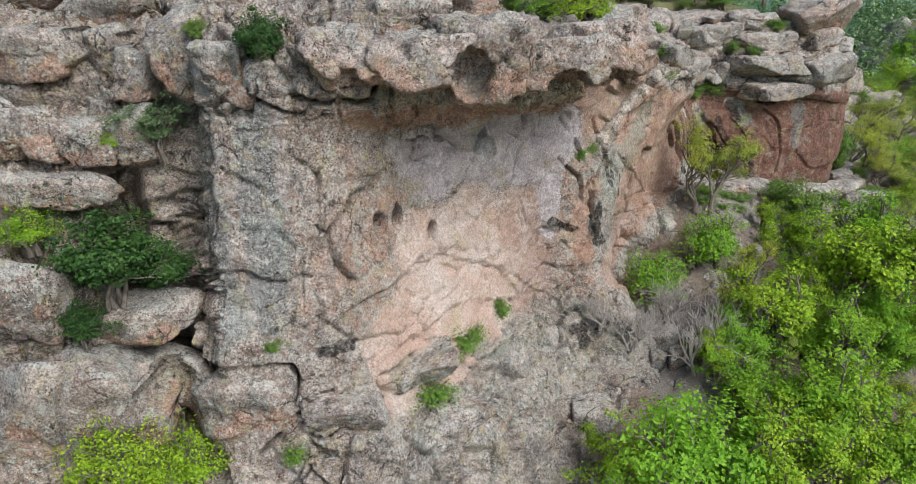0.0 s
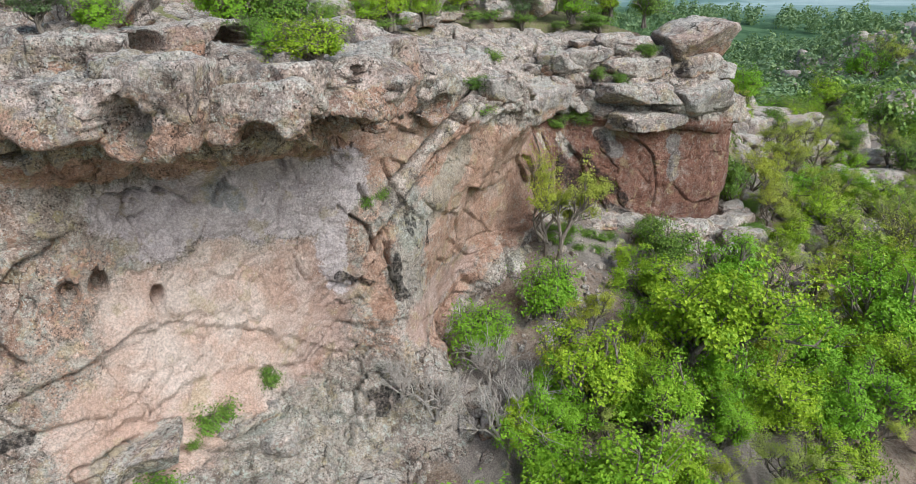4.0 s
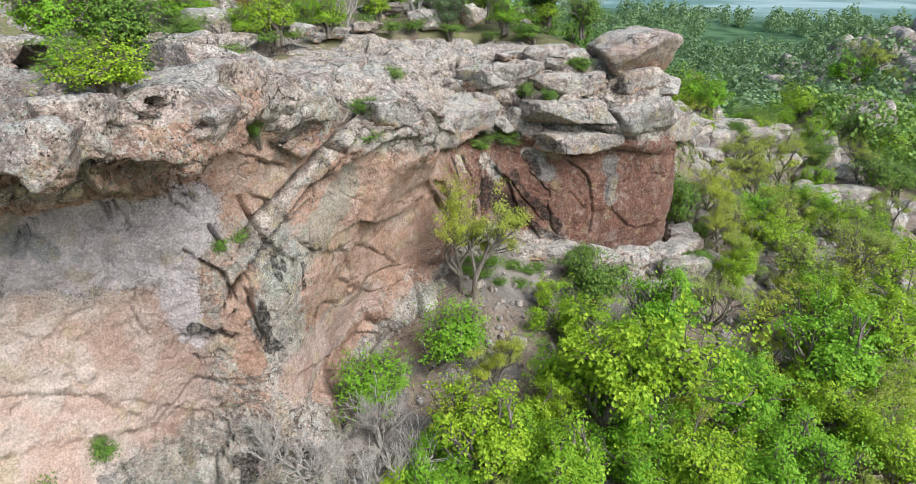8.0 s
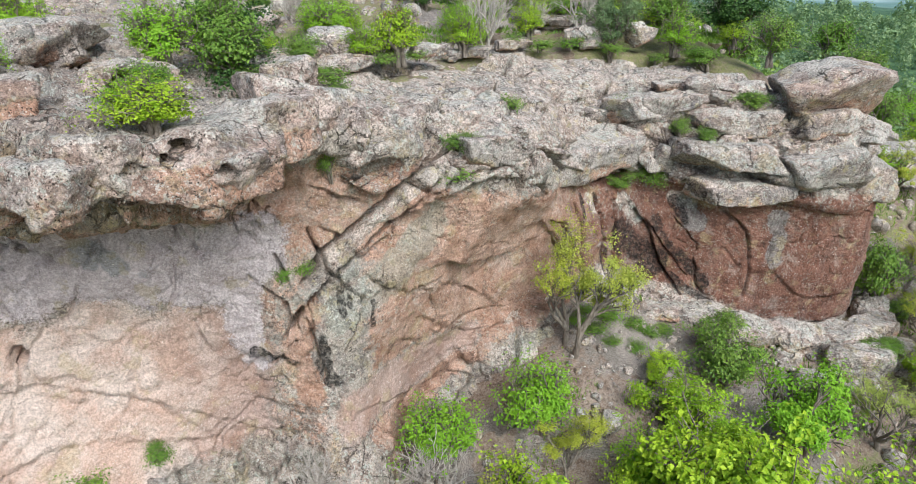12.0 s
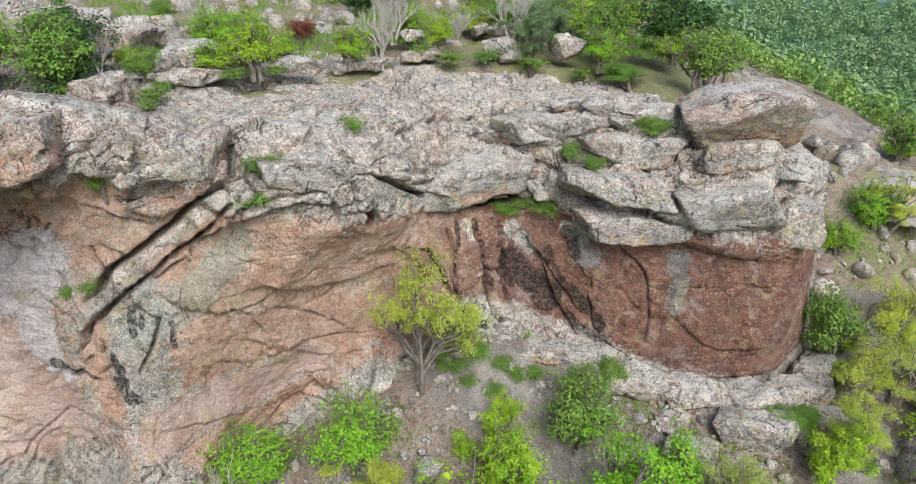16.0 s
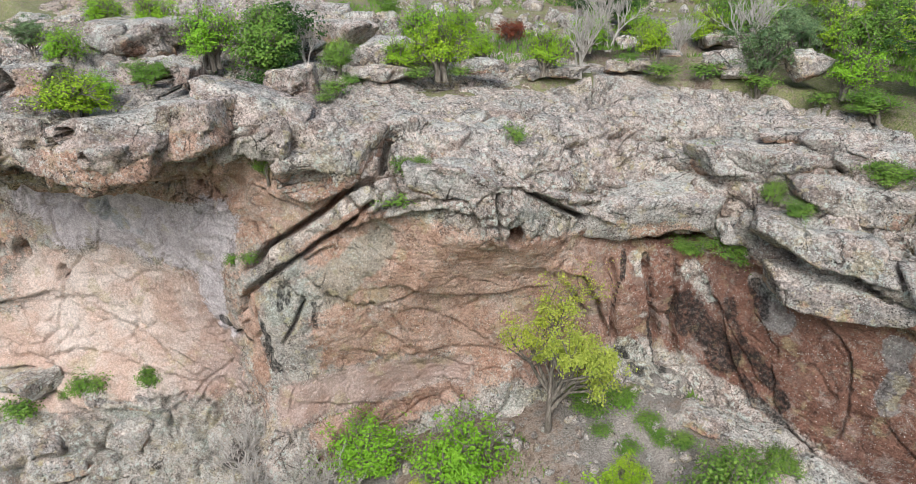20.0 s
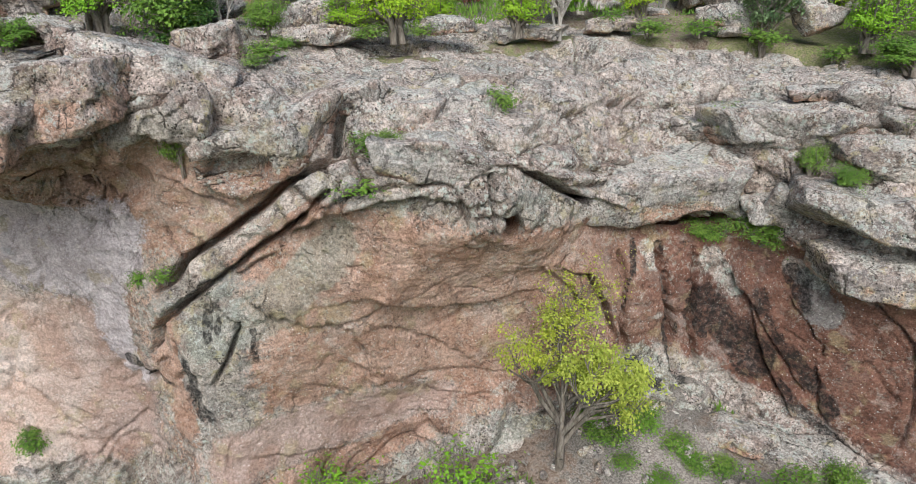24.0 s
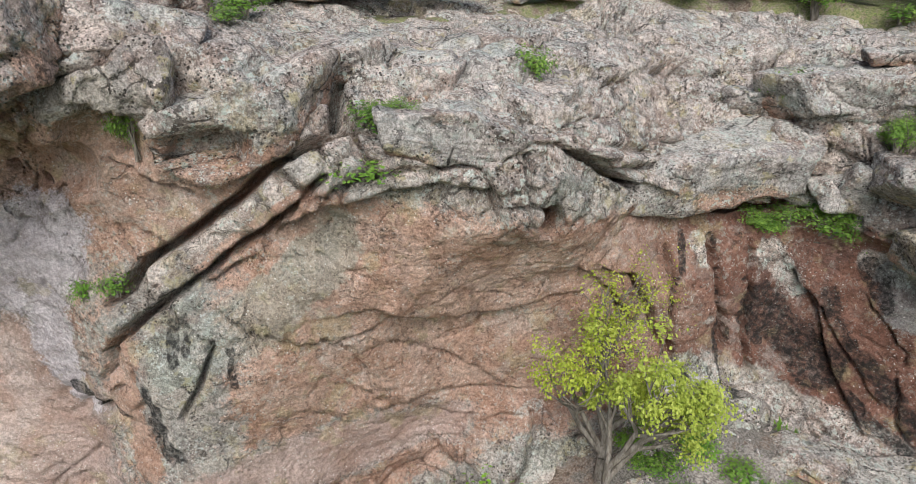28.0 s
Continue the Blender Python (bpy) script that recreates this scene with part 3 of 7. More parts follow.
crack(0.05, 0.25, 0.18, (-3.02, 23.89, 1.87), (-2.08, 25.26, 2.12), (-0.78, 26.73, 2.04), (0.63, 28.01, 1.15), (1.84, 29.11, 0.39), (2.93, 30.32, -1.61))
crack(0.04, 0.2, 0.1, (-0.77, 26.76, 2.19), (-1.21, 26.55, 3.13), (-1.26, 26.56, 3.7))
crack(0.05, 0.25, 0.12, (-2.91, 23.23, -0.85), (-1.79, 24.55, -0.86), (-0.5, 26.16, -0.44), (0.81, 27.61, -0.72), (2.54, 29.64, -1.54), (4.44, 31.54, -2.94))
crack(0.06, 0.35, 0.12, (-2.6, 22.89, -2.19), (-1.43, 24.25, -1.95), (-0.01, 25.4, -2.47), (1.44, 27.09, -2.7), (2.51, 28.93, -2.57))
crack(0.06, 0.35, 0.1, (-1.8, 22.49, -3.55), (-0.26, 24.32, -3.13), (0.84, 25.89, -3.02), (2.05, 27.68, -2.94), (3.28, 29.09, -3.52))
crack(0.06, 0.35, 0.1, (0.11, 23.56, -4.19), (1.21, 25.14, -3.93), (2.85, 26.44, -4.5), (3.88, 28.22, -4.56))
crack(0.05, 0.2, 0.12, (-3.44, 23.34, 1.85), (-2.47, 24.6, 1.82), (-1.37, 26.23, 2.43), (-0.13, 27.44, 2.06), (1.64, 29.13, 1.21))
crack(0.05, 0.25, 0.12, (-5.14, 21.97, 1.24), (-3.84, 22.79, 1.73), (-2.88, 23.99, 1.82), (-1.72, 25.62, 1.74), (-1.2, 26.3, 2.13))
crack(0.04, 0.2, 0.1, (-1.34, 26.32, 2.88), (-1.11, 26.72, 3.44), (-1.17, 26.24, 1.91))
crack(0.05, 0.2, 0.1, (1.63, 28.93, 0.6), (2.67, 30.07, -0.45), (3.32, 30.99, -1.42), (4.32, 31.79, -2.37), (6.6, 32.19, -2.28))
crack(0.06, 0.3, 0.12, (-4.95, 22.09, 1.5), (-3.98, 22.49, 0.27), (-2.97, 23.47, 0.06), (-1.07, 25.12, -1.23), (0.79, 26.86, -2.03))
crack(0.05, 0.25, 0.1, (-1.06, 24.96, -1.53), (-0.08, 25.08, -2.75), (0.95, 25.43, -3.46), (1.75, 26.26, -3.66), (3.46, 28.39, -4.03))
crack(0.08, 0.5, 0, (1.77, 25.98, -3.9), (2.26, 25.21, -4.92), (2.24, 24.61, -5.46))
crack(0.06, 0.4, 0.1, (-2.98, 22.65, -1.88), (-2.37, 23.31, -1.9), (-1.41, 24.6, -1.54), (-0.7, 25.13, -1.93))
crack(0.06, 0.4, 0.1, (-5.09, 21.36, -1.8), (-3.61, 22.27, -1.56), (-2.49, 22.86, -2.33), (-0.96, 24.11, -2.68))
crack(0.1, 0.5, 0.15, (-16.31, 25.03, 9.02), (-15.88, 23.63, 7.83), (-15.88, 23.06, 6.91))
crack(0.1, 0.5, 0.1, (-14.9, 25.14, 8.77), (-14.16, 24.2, 7.88), (-13.5, 23.65, 6.71))
crack(0.12, 0.7, 0.2, (-12.32, 28.88, 12.01), (-11.63, 26.77, 10.43), (-10.71, 25.94, 9.45), (-8.81, 23.56, 9.14), (-7.2, 23.19, 9.69))
crack(0.12, 0.6, 0.1, (-14.83, 21.65, 3.65), (-14.54, 21.13, 3.22), (-13.95, 20.59, 1.41))
crack(0.2, 0.9, 0.4, (-11.96, 21.77, 0.42), (-10.42, 22.8, 0.04), (-9.34, 21.82, -0.35))
crack(0.25, 1.0, 0.2, (-9.94, 22.29, -0.98), (-10.63, 21.85, -2.02), (-11.24, 20.99, -2.87), (-11.57, 20.6, -3.11))
crack(0.12, 0.3, 0.1, (-2.78, 25.06, 6.17), (-3.93, 23.53, 5.75), (-4.73, 22.69, 4.71), (-4.57, 22.56, 3.84), (-4.05, 22.84, 2.75), (-5.72, 21.81, 1.34))
crack(0.06, 0.3, 0.1, (-5.55, 22.96, 9.62), (-5.88, 23.07, 7.66), (-5.0, 23.17, 6.77), (-5.01, 22.72, 5.15))
crack(0.06, 0.25, 0.12, (-10.74, 24.67, 6.37), (-8.14, 22.52, 7.21), (-6.63, 22.57, 6.33), (-5.05, 23.14, 6.78))
crack(0.06, 0.3, 0.15, (-10.43, 23.95, 2.52), (-7.98, 21.78, 3.76), (-6.61, 21.89, 3.23), (-5.2, 22.23, 3.29))
crack(0.05, 0.25, 0.1, (-7.87, 22.08, 5.21), (-6.31, 22.29, 4.89), (-5.56, 22.26, 3.98), (-5.77, 21.95, 2.24))
crack(0.08, 0.4, 0.2, (-2.51, 23.73, 8.72), (-2.12, 25.92, 7.33), (-0.55, 27.35, 7.07), (-0.26, 25.47, 8.32))
crack(0.08, 0.3, 0.15, (4.91, 31.49, 5.0), (5.91, 32.12, 3.92), (6.32, 32.3, 2.32), (5.17, 31.98, 0.87), (4.22, 31.59, 1.36))
crack(0.08, 0.35, 0.15, (6.73, 32.86, 6.65), (7.33, 33.11, 4.82), (8.37, 33.99, 3.32), (7.72, 33.08, 1.39))
crack(0.08, 0.35, 0.1, (5.79, 32.01, 5.71), (6.61, 32.46, 2.89), (7.09, 32.55, 0.3))
crack(0.9, 1.6, 0, (-12.6, 23.96, 6.6), (-12.07, 22.98, 3.72), (-11.17, 22.75, 0.86), (-11.0, 21.69, -1.9), (-10.55, 20.78, -3.96))
crack(0.1, 0.6, 0.2, (-8.89, 21.31, 0.05), (-7.44, 21.21, 0.1), (-6.21, 21.45, 0.01), (-6.01, 21.39, -0.67), (-6.21, 21.17, -1.57))
crack(0.08, 0.5, 0.1, (-7.71, 20.53, -3.49), (-6.34, 20.99, -2.23), (-5.03, 21.51, -1.28), (-3.38, 22.52, -1.46), (-1.63, 24.44, -1.32))
crack(0.08, 0.6, 0, (1.68, 26.42, -3.5), (2.16, 25.16, -4.84), (1.67, 23.18, -6.1))
crack(0.09, 0.5, 0.15, (-5.82, 20.93, -2.73), (-5.07, 20.93, -3.01), (-4.21, 21.39, -2.55), (-3.17, 22.25, -2.37), (-3.27, 22.52, -1.59))
crack(0.07, 0.4, 0.1, (-2.28, 22.05, -3.64), (-1.36, 21.81, -4.61), (-0.66, 22.61, -4.39), (0.81, 23.67, -4.79), (1.61, 24.84, -4.6))
crack(0.07, 0.4, 0.1, (-0.43, 25.06, -2.3), (0.86, 25.82, -3.1), (2.54, 27.16, -3.83), (3.4, 27.37, -4.46))
crack(0.1, 0.5, 0.15, (-15.84, 20.03, 1.58), (-14.12, 20.52, 1.4), (-12.57, 21.36, 0.78), (-10.63, 22.78, 0.1))
crack(0.08, 0.5, 0.1, (-14.05, 20.49, 1.23), (-14.15, 20.04, -0.68), (-14.52, 19.07, -2.73))
crack(0.08, 0.4, 0.1, (-13.79, 20.22, -0.56), (-12.61, 21.05, -0.13), (-11.0, 22.04, -1.07), (-9.93, 22.45, -0.55))
crack(0.1, 0.5, 0.15, (-14.92, 22.26, 4.3), (-14.77, 21.47, 3.51), (-13.84, 21.0, 2.82), (-12.48, 21.68, 1.97), (-10.63, 23.42, 1.51))
crack(0.09, 0.5, 0.15, (-17.03, 25.35, 9.51), (-15.09, 25.81, 9.52), (-13.18, 25.89, 9.27))
crack(0.12, 0.6, 0.1, (-15.0, 28.37, 11.85), (-14.5, 27.59, 11.25), (-13.26, 26.22, 9.65), (-12.83, 25.42, 8.8))
crack(0.08, 0.4, 0.1, (-16.25, 23.0, 6.93), (-15.14, 23.38, 7.24), (-14.47, 23.91, 7.74), (-15.29, 25.05, 8.79))
crack(0.1, 0.4, 0.15, (-11.68, 23.78, 4.69), (-10.88, 24.16, 4.42), (-10.75, 24.1, 3.71))
crack(0.07, 0.3, 0.12, (-5.11, 22.63, 5.07), (-4.73, 22.69, 4.71), (-3.56, 24.02, 5.81), (-2.77, 25.1, 6.39))
crack(0.08, 0.3, 0.2, (-8.08, 23.18, 9.1), (-6.78, 23.09, 9.61), (-5.61, 22.9, 8.94))
crack(0.06, 0.25, 0.1, (-5.03, 23.26, 7.28), (-4.97, 23.06, 6.37), (-3.91, 23.69, 6.38), (-2.97, 24.77, 6.26))
crack(0.12, 0.7, 0, (-2.58, 23.24, 10.9), (-2.82, 23.29, 9.53))
crack(0.12, 0.7, 0, (2.56, 24.63, 11.36), (2.66, 23.98, 10.85), (2.24, 24.09, 10.04), (2.1, 24.72, 9.32))
crack(0.1, 0.6, 0, (-3.81, 27.1, 12.46), (-3.28, 23.37, 11.18))
crack(0.3, 0.9, 0.2, (0.29, 23.48, 10.26), (0.55, 23.41, 10.65), (0.83, 23.49, 10.44))
crack(0.25, 0.7, 0.2, (3.29, 25.05, 9.56), (3.84, 24.61, 10.15), (4.77, 25.68, 9.87))
crack(0.2, 0.5, 0.2, (-3.87, 23.09, 9.87), (-3.46, 23.19, 10.28))
crack(0.14, 0.6, 0.5, (-5.55, 23.0, 9.71), (-4.38, 22.93, 9.36), (-2.83, 23.3, 9.39))
crack(0.1, 0.6, 0.3, (20.16, 48.53, 4.99), (21.77, 48.9, 4.06), (22.91, 49.01, 4.02), (24.4, 48.7, 4.93))
crack(0.08, 0.5, 0, (24.26, 49.22, 7.11), (24.63, 49.19, 4.17))
crack(0.05, 0.3, 0.15, (21.79, 48.9, 3.75), (23.32, 49.05, 2.63), (23.81, 49.19, 0.33), (23.7, 49.18, -1.77))
crack(0.05, 0.3, 0.1, (19.44, 48.88, 3.12), (20.76, 48.78, 1.71), (21.08, 48.66, -0.57), (22.61, 48.57, -2.35))
crack(0.06, 0.35, 0.25, (17.26, 48.81, 3.51), (18.24, 48.82, 2.32), (19.17, 48.62, 0.16), (20.39, 48.43, -1.27))
crack(0.05, 0.2, 0.15, (23.0, 48.3, -2.84), (25.28, 49.68, -2.83), (28.27, 51.21, -3.12), (30.05, 53.62, -2.65))
crack(0.05, 0.2, 0.1, (24.95, 49.49, 0.37), (26.25, 50.0, -1.04), (28.06, 50.9, -1.54), (29.42, 51.91, -0.76))
crack(0.1, 0.5, 0.15, (24.58, 49.18, 4.17), (26.22, 49.55, 4.09), (27.91, 50.45, 3.66))
crack(0.05, 0.25, 0.1, (27.68, 48.7, -4.97), (28.4, 48.21, -5.93), (29.4, 50.62, -4.75), (30.68, 53.48, -4.75))
crack(0.06, 0.3, 0.1, (24.05, 47.85, -3.78), (26.44, 48.49, -4.39), (29.4, 50.62, -4.75))
crack(0.08, 0.4, 0.1, (6.01, 41.0, 10.96), (6.39, 43.34, 10.87), (7.04, 45.99, 10.78), (8.77, 47.82, 10.54), (9.86, 50.5, 10.52))
crack(0.08, 0.35, 0.1, (12.67, 47.61, 9.5), (13.64, 48.89, 8.83), (14.75, 49.85, 9.03), (16.09, 50.77, 9.41))
crack(0.08, 0.35, 0.15, (14.85, 49.73, 8.94), (15.2, 50.8, 9.49), (17.08, 51.31, 9.65), (18.83, 51.74, 9.81))
crack(0.07, 0.3, 0.1, (9.0, 41.69, 10.22), (7.78, 44.61, 10.62), (8.8, 47.21, 10.51))
crack(0.07, 0.3, 0.1, (15.99, 50.56, 9.33), (17.43, 50.97, 9.5), (19.77, 51.32, 9.74), (22.75, 51.1, 9.26))
crack(0.12, 0.7, 0.2, (9.9, 43.4, 10.3), (10.4, 44.8, 10.0), (9.95, 46.5, 10.1), (9.8, 48.3, 10.3), (9.76, 50.4, 10.6))
crack(0.10, 0.5, 0.2, (12.9, 44.1, 9.2), (13.1, 45.6, 9.2), (12.85, 48.1, 9.2))
crack(0.18, 0.9, 0.2, (9.1, 38.4, 9.9), (9.3, 37.9, 9.8), (10.0, 37.2, 9.15), (10.6, 36.4, 8.6))
crack(0.12, 0.6, 0.2, (16.2, 50.8, 9.3), (17.5, 51.6, 9.8), (19.2, 50.8, 9.5), (22.0, 50.3, 8.8))



STAINS = []


def stain(kind, width, *pts):
    STAINS.append((kind, width, pts))


stain("dark", 0.16, (14.8, 45.5, 4.2), (15.0, 45.4, 2.4), (15.1, 45.3, 0.9))
stain("dark", 0.2, (15.4, 46.8, 4.4), (16.1, 46.8, 1.2), (16.7, 46.8, -0.4))
stain("dark", 0.85, (16.8, 48.1, 2.2), (17.5, 48.6, 1.2), (18.6, 48.6, 0.5))
stain("dark", 0.3, (16.2, 47.0, 1.2), (17.1, 46.9, -0.8))
stain("dark", 0.25, (15.5, 45.5, 0.2), (16.6, 45.9, -0.6))
stain("dark", 0.35, (19.9, 48.7, 1.2), (21.6, 48.7, -0.6))
stain("old", 0.6, (16.1, 46.4, 0.1), (18.0, 47.5, -1.2), (20.6, 48.1, -1.8))
stain("old", 0.4, (16.6, 48.4, 3.8), (17.6, 48.8, 2.9))
stain("old", 0.4, (20.3, 48.9, 4.0), (19.3, 48.9, 4.1))
stain("dark", 0.3, (19.7, 48.6, -0.4), (21.5, 48.6, -1.4), (23.3, 48.9, -2.5))
stain("dark", 0.2, (7.6, 33.3, 4.3), (7.8, 33.2, 2.2))
stain("dark", 0.14, (8.6, 34.3, 3.3), (8.5, 34.3, 2.1))
stain("dark", 0.4, (6.9, 32.5, 0.9), (7.4, 32.7, 0.2))
stain("blue", 0.5, (24.7, 49.3, 3.4), (25.0, 49.4, 2.1), (24.9, 49.5, 1.1))
stain("dark", 0.14, (7.9, 33.6, 4.6), (7.9, 33.3, 1.9))
stain("dark", 0.35, (6.0, 30.8, -4.1), (7.5, 31.1, -4.0))
stain("dark", 0.35, (8.8, 33.0, -3.5), (9.2, 33.2, -4.0))
stain("dark", 0.4, (6.5, 31.0, -4.0), (6.4, 30.1, -4.9))
stain("dark", 0.5, (-13.8, 20.2, -0.6), (-13.3, 20.0, -1.9))
stain("dark", 0.3, (-10.4, 23.1, 0.7), (-9.9, 22.7, 0.1))
stain("green", 0.7, (15.7, 45.7, 0.2), (17.9, 46.5, -1.4), (20.3, 47.4, -2.5))
stain("old", 0.9, (15.9, 45.5, -0.2), (18.0, 46.4, -1.6), (20.5, 47.3, -2.7))
stain("green", 0.6, (24.0, 47.9, -3.8), (28.6, 49.3, -5.2), (30.3, 52.6, -4.7))
stain("old", 1.0, (23.8, 47.5, -4.0), (28.6, 49.0, -5.4), (30.7, 52.4, -5.2))
stain("old", 0.7, (17.5, 46.2, -1.3), (21.2, 47.9, -2.3))
stain("green", 0.6, (6.6, 31.6, -3.3), (7.1, 31.0, -4.0))
stain("lilac", 0.3, (-6.2, 23.0, 8.9), (-6.1, 22.6, 5.9))
stain("green", 0.25, (-6.3, 22.5, 5.7), (-6.2, 22.0, 3.4))
stain("lilac", 0.3, (-7.4, 21.8, 3.5), (-7.3, 21.6, 2.0))
stain("dark", 0.14, (-8.3, 21.0, -0.4), (-8.3, 20.7, -2.5))
stain("green", 0.3, (-8.8, 23.1, 8.1), (-10.1, 24.4, 5.5))
stain("lilac", 1.0, (-1.8, 26.2, 6.7), (0.7, 28.5, 5.9), (3.9, 31.0, 4.6))
stain("lilac", 0.7, (-1.8, 26.2, 6.5), (1.1, 28.8, 5.9), (4.5, 31.3, 4.5), (4.6, 31.8, 1.2))
stain("green", 0.8, (7.7, 33.2, 3.2), (8.8, 34.8, 3.8), (10.4, 36.5, 6.0))
stain("old", 0.4, (11.3, 37.4, 8.0), (12.8, 39.1, 8.2), (13.9, 41.1, 7.9))
stain("old", 0.35, (7.4, 33.4, 5.5), (9.8, 35.7, 7.9))
stain("pink", 1.0, (8.0, 33.1, -1.5), (8.9, 37.0, -1.4), (10.6, 40.1, -1.2))
stain("red", 0.8, (10.4, 37.8, 2.9), (11.3, 40.2, 2.2), (12.4, 42.0, 2.0))
stain("green", 0.5, (13.2, 41.1, -2.0), (14.1, 42.0, -1.7))
stain("old", 0.8, (6.4, 31.0, -4.0), (8.5, 31.5, -3.8))
stain("red", 0.6, (6.6, 32.5, 3.3), (6.0, 32.2, 1.4), (6.5, 32.3, -0.3))
stain("dark", 0.22, (4.6, 31.7, 1.7), (5.6, 32.1, 1.1), (6.4, 32.3, 0.9))
stain("dark", 0.25, (7.1, 32.7, 2.2), (7.2, 32.6, 0.1))
stain("dark", 0.2, (6.9, 32.8, 4.2), (7.7, 33.5, 4.9))
stain("green", 0.5, (-10.8, 24.3, 5.1), (-10.3, 24.2, 3.7))
stain("green", 0.4, (-7.3, 22.1, 5.2), (-6.5, 22.3, 4.9))
stain("old", 0.6, (-8.1, 22.7, 7.8), (-7.4, 22.3, 6.0), (-8.0, 21.8, 4.0))
stain("dark", 0.35, (-5.0, 21.9, 0.3), (-4.1, 22.3, 0.3))
stain("green", 0.7, (-2.3, 23.4, -1.8), (-1.2, 24.6, -2.0))
stain("green", 0.5, (0.9, 26.5, -2.6), (3.2, 28.7, -3.7))
stain("green", 0.3, (7.5, 33.2, 4.3), (8.0, 33.8, 4.6))
stain("dark", 0.4, (18.5, 48.8, 2.9), (19.4, 48.8, 1.5))
stain("dark", 0.22, (15.9, 47.6, 4.4), (16.5, 47.6, 1.7), (17.0, 48.1, 0.8))
stain("dark", 0.3, (19.4, 48.9, 4.0), (20.1, 48.9, 2.9))
stain("dark", 0.14, (14.7, 46.2, 5.1), (15.1, 45.8, 3.7), (15.1, 45.6, 3.0))
stain("old", 0.25, (15.2, 46.5, 4.4), (15.8, 46.5, 1.9))
stain("red", 0.7, (-4.0, 23.5, 5.6), (-4.5, 22.9, 3.8), (-5.2, 22.1, 2.0))
stain("red", 0.35, (-4.2, 23.6, 8.6), (-3.9, 23.8, 6.4))
stain("blue", 0.75, (-7.2, 23.0, 8.9), (-6.9, 22.5, 6.0), (-6.8, 21.9, 1.8))
stain("blue", 0.4, (-8.4, 22.0, 6.0), (-8.2, 21.5, 1.5))
stain("blue", 1.6, (-13.6, 20.3, -0.6), (-12.4, 20.2, -3.0))
stain("blue", 0.5, (1.0, 28.2, 6.6), (2.2, 29.2, 5.6))
stain("blue", 0.6, (20.0, 48.9, 3.9), (20.6, 48.8, 3.0))


hollow(-2.45, 25.30, 4.30, 122, 0, 0.34, 1.30, 1.5)
hollow(-3.05, 24.50, 4.35, 122, 0, 0.34, 0.70, 1.4)
hollow(-1.20, 26.70, 3.30, 122, 0, 0.27, 1.10, 1.5)
hollow(0.53, 23.46, 10.31, 90, 0, 0.68, 0.34, 1.3)
hollow(3.99, 25.45, 9.59, 90, 0, 0.74, 0.22, 0.9)
hollow(5.89, 27.51, 9.46, 90, 0, 0.65, 0.20, 0.8)
hollow(9.06, 35.05, 8.68, 90, 0, 0.65, 0.20, 0.8)
hollow(-3.56, 23.14, 10.06, 90, 0, 0.40, 0.08, 1.3)
hollow(-4.46, 22.95, 9.31, 90, 0, 0.60, 0.18, 0.6)
hollow(-1.24, 23.64, 9.39, 90, 0, 0.61, 0.18, 0.6)
hollow(10.63, 36.71, 6.10, 90, 0, 0.70, 0.35, 1.2)
hollow(0.10, 32.33, 11.69, 143, 0, 0.77, 0.39, 0.9)
hollow(2.38, 32.37, 11.47, 143, 0, 0.39, 0.16, 1)
hollow(-0.66, 26.73, 12.17, 143, 0, 0.47, 0.19, 1)
hollow(5.65, 27.76, 11.21, 143, 0, 0.24, 0.07, 0.8)
hollow(5.77, 27.14, 10.93, 143, 0, 0.18, 0.05, 0.8)
hollow(5.51, 26.25, 10.72, 143, 0, 0.28, 0.08, 0.8)
hollow(6.60, 28.20, 10.62, 143, 0, 0.20, 0.06, 1)
hollow(4.16, 25.30, 9.82, 89, 0, 0.45, 0.18, 0.7)
hollow(5.59, 27.62, 9.40, 89, 0, 0.44, 0.18, 0.8)
hollow(13.81, 40.74, 6.23, 143, 0, 0.36, 2.40, 1.4)
hollow(-9.53, 20.68, -4.16, 90, 0, 0.81, 0.97, 0.9)
hollow(-10.99, 22.13, -0.86, 90, 0, 0.77, 0.46, 1.2)
hollow(-14.56, 27.75, 11.35, 90, 0, 0.28, 0.22, 1.8)
hollow(-12.57, 27.64, 11.18, 90, 0, 0.46, 0.37, 0.6)
hollow(6.10, 31.30, 8.10, 138, 0, 1.60, 1.50, 0.7)
hollow(7.60, 32.70, 8.70, 138, 0, 1.00, 0.9, 0.9)
hollow(-4.76, 22.55, 4.07, 90, 0, 0.64, 0.26, 1.2)


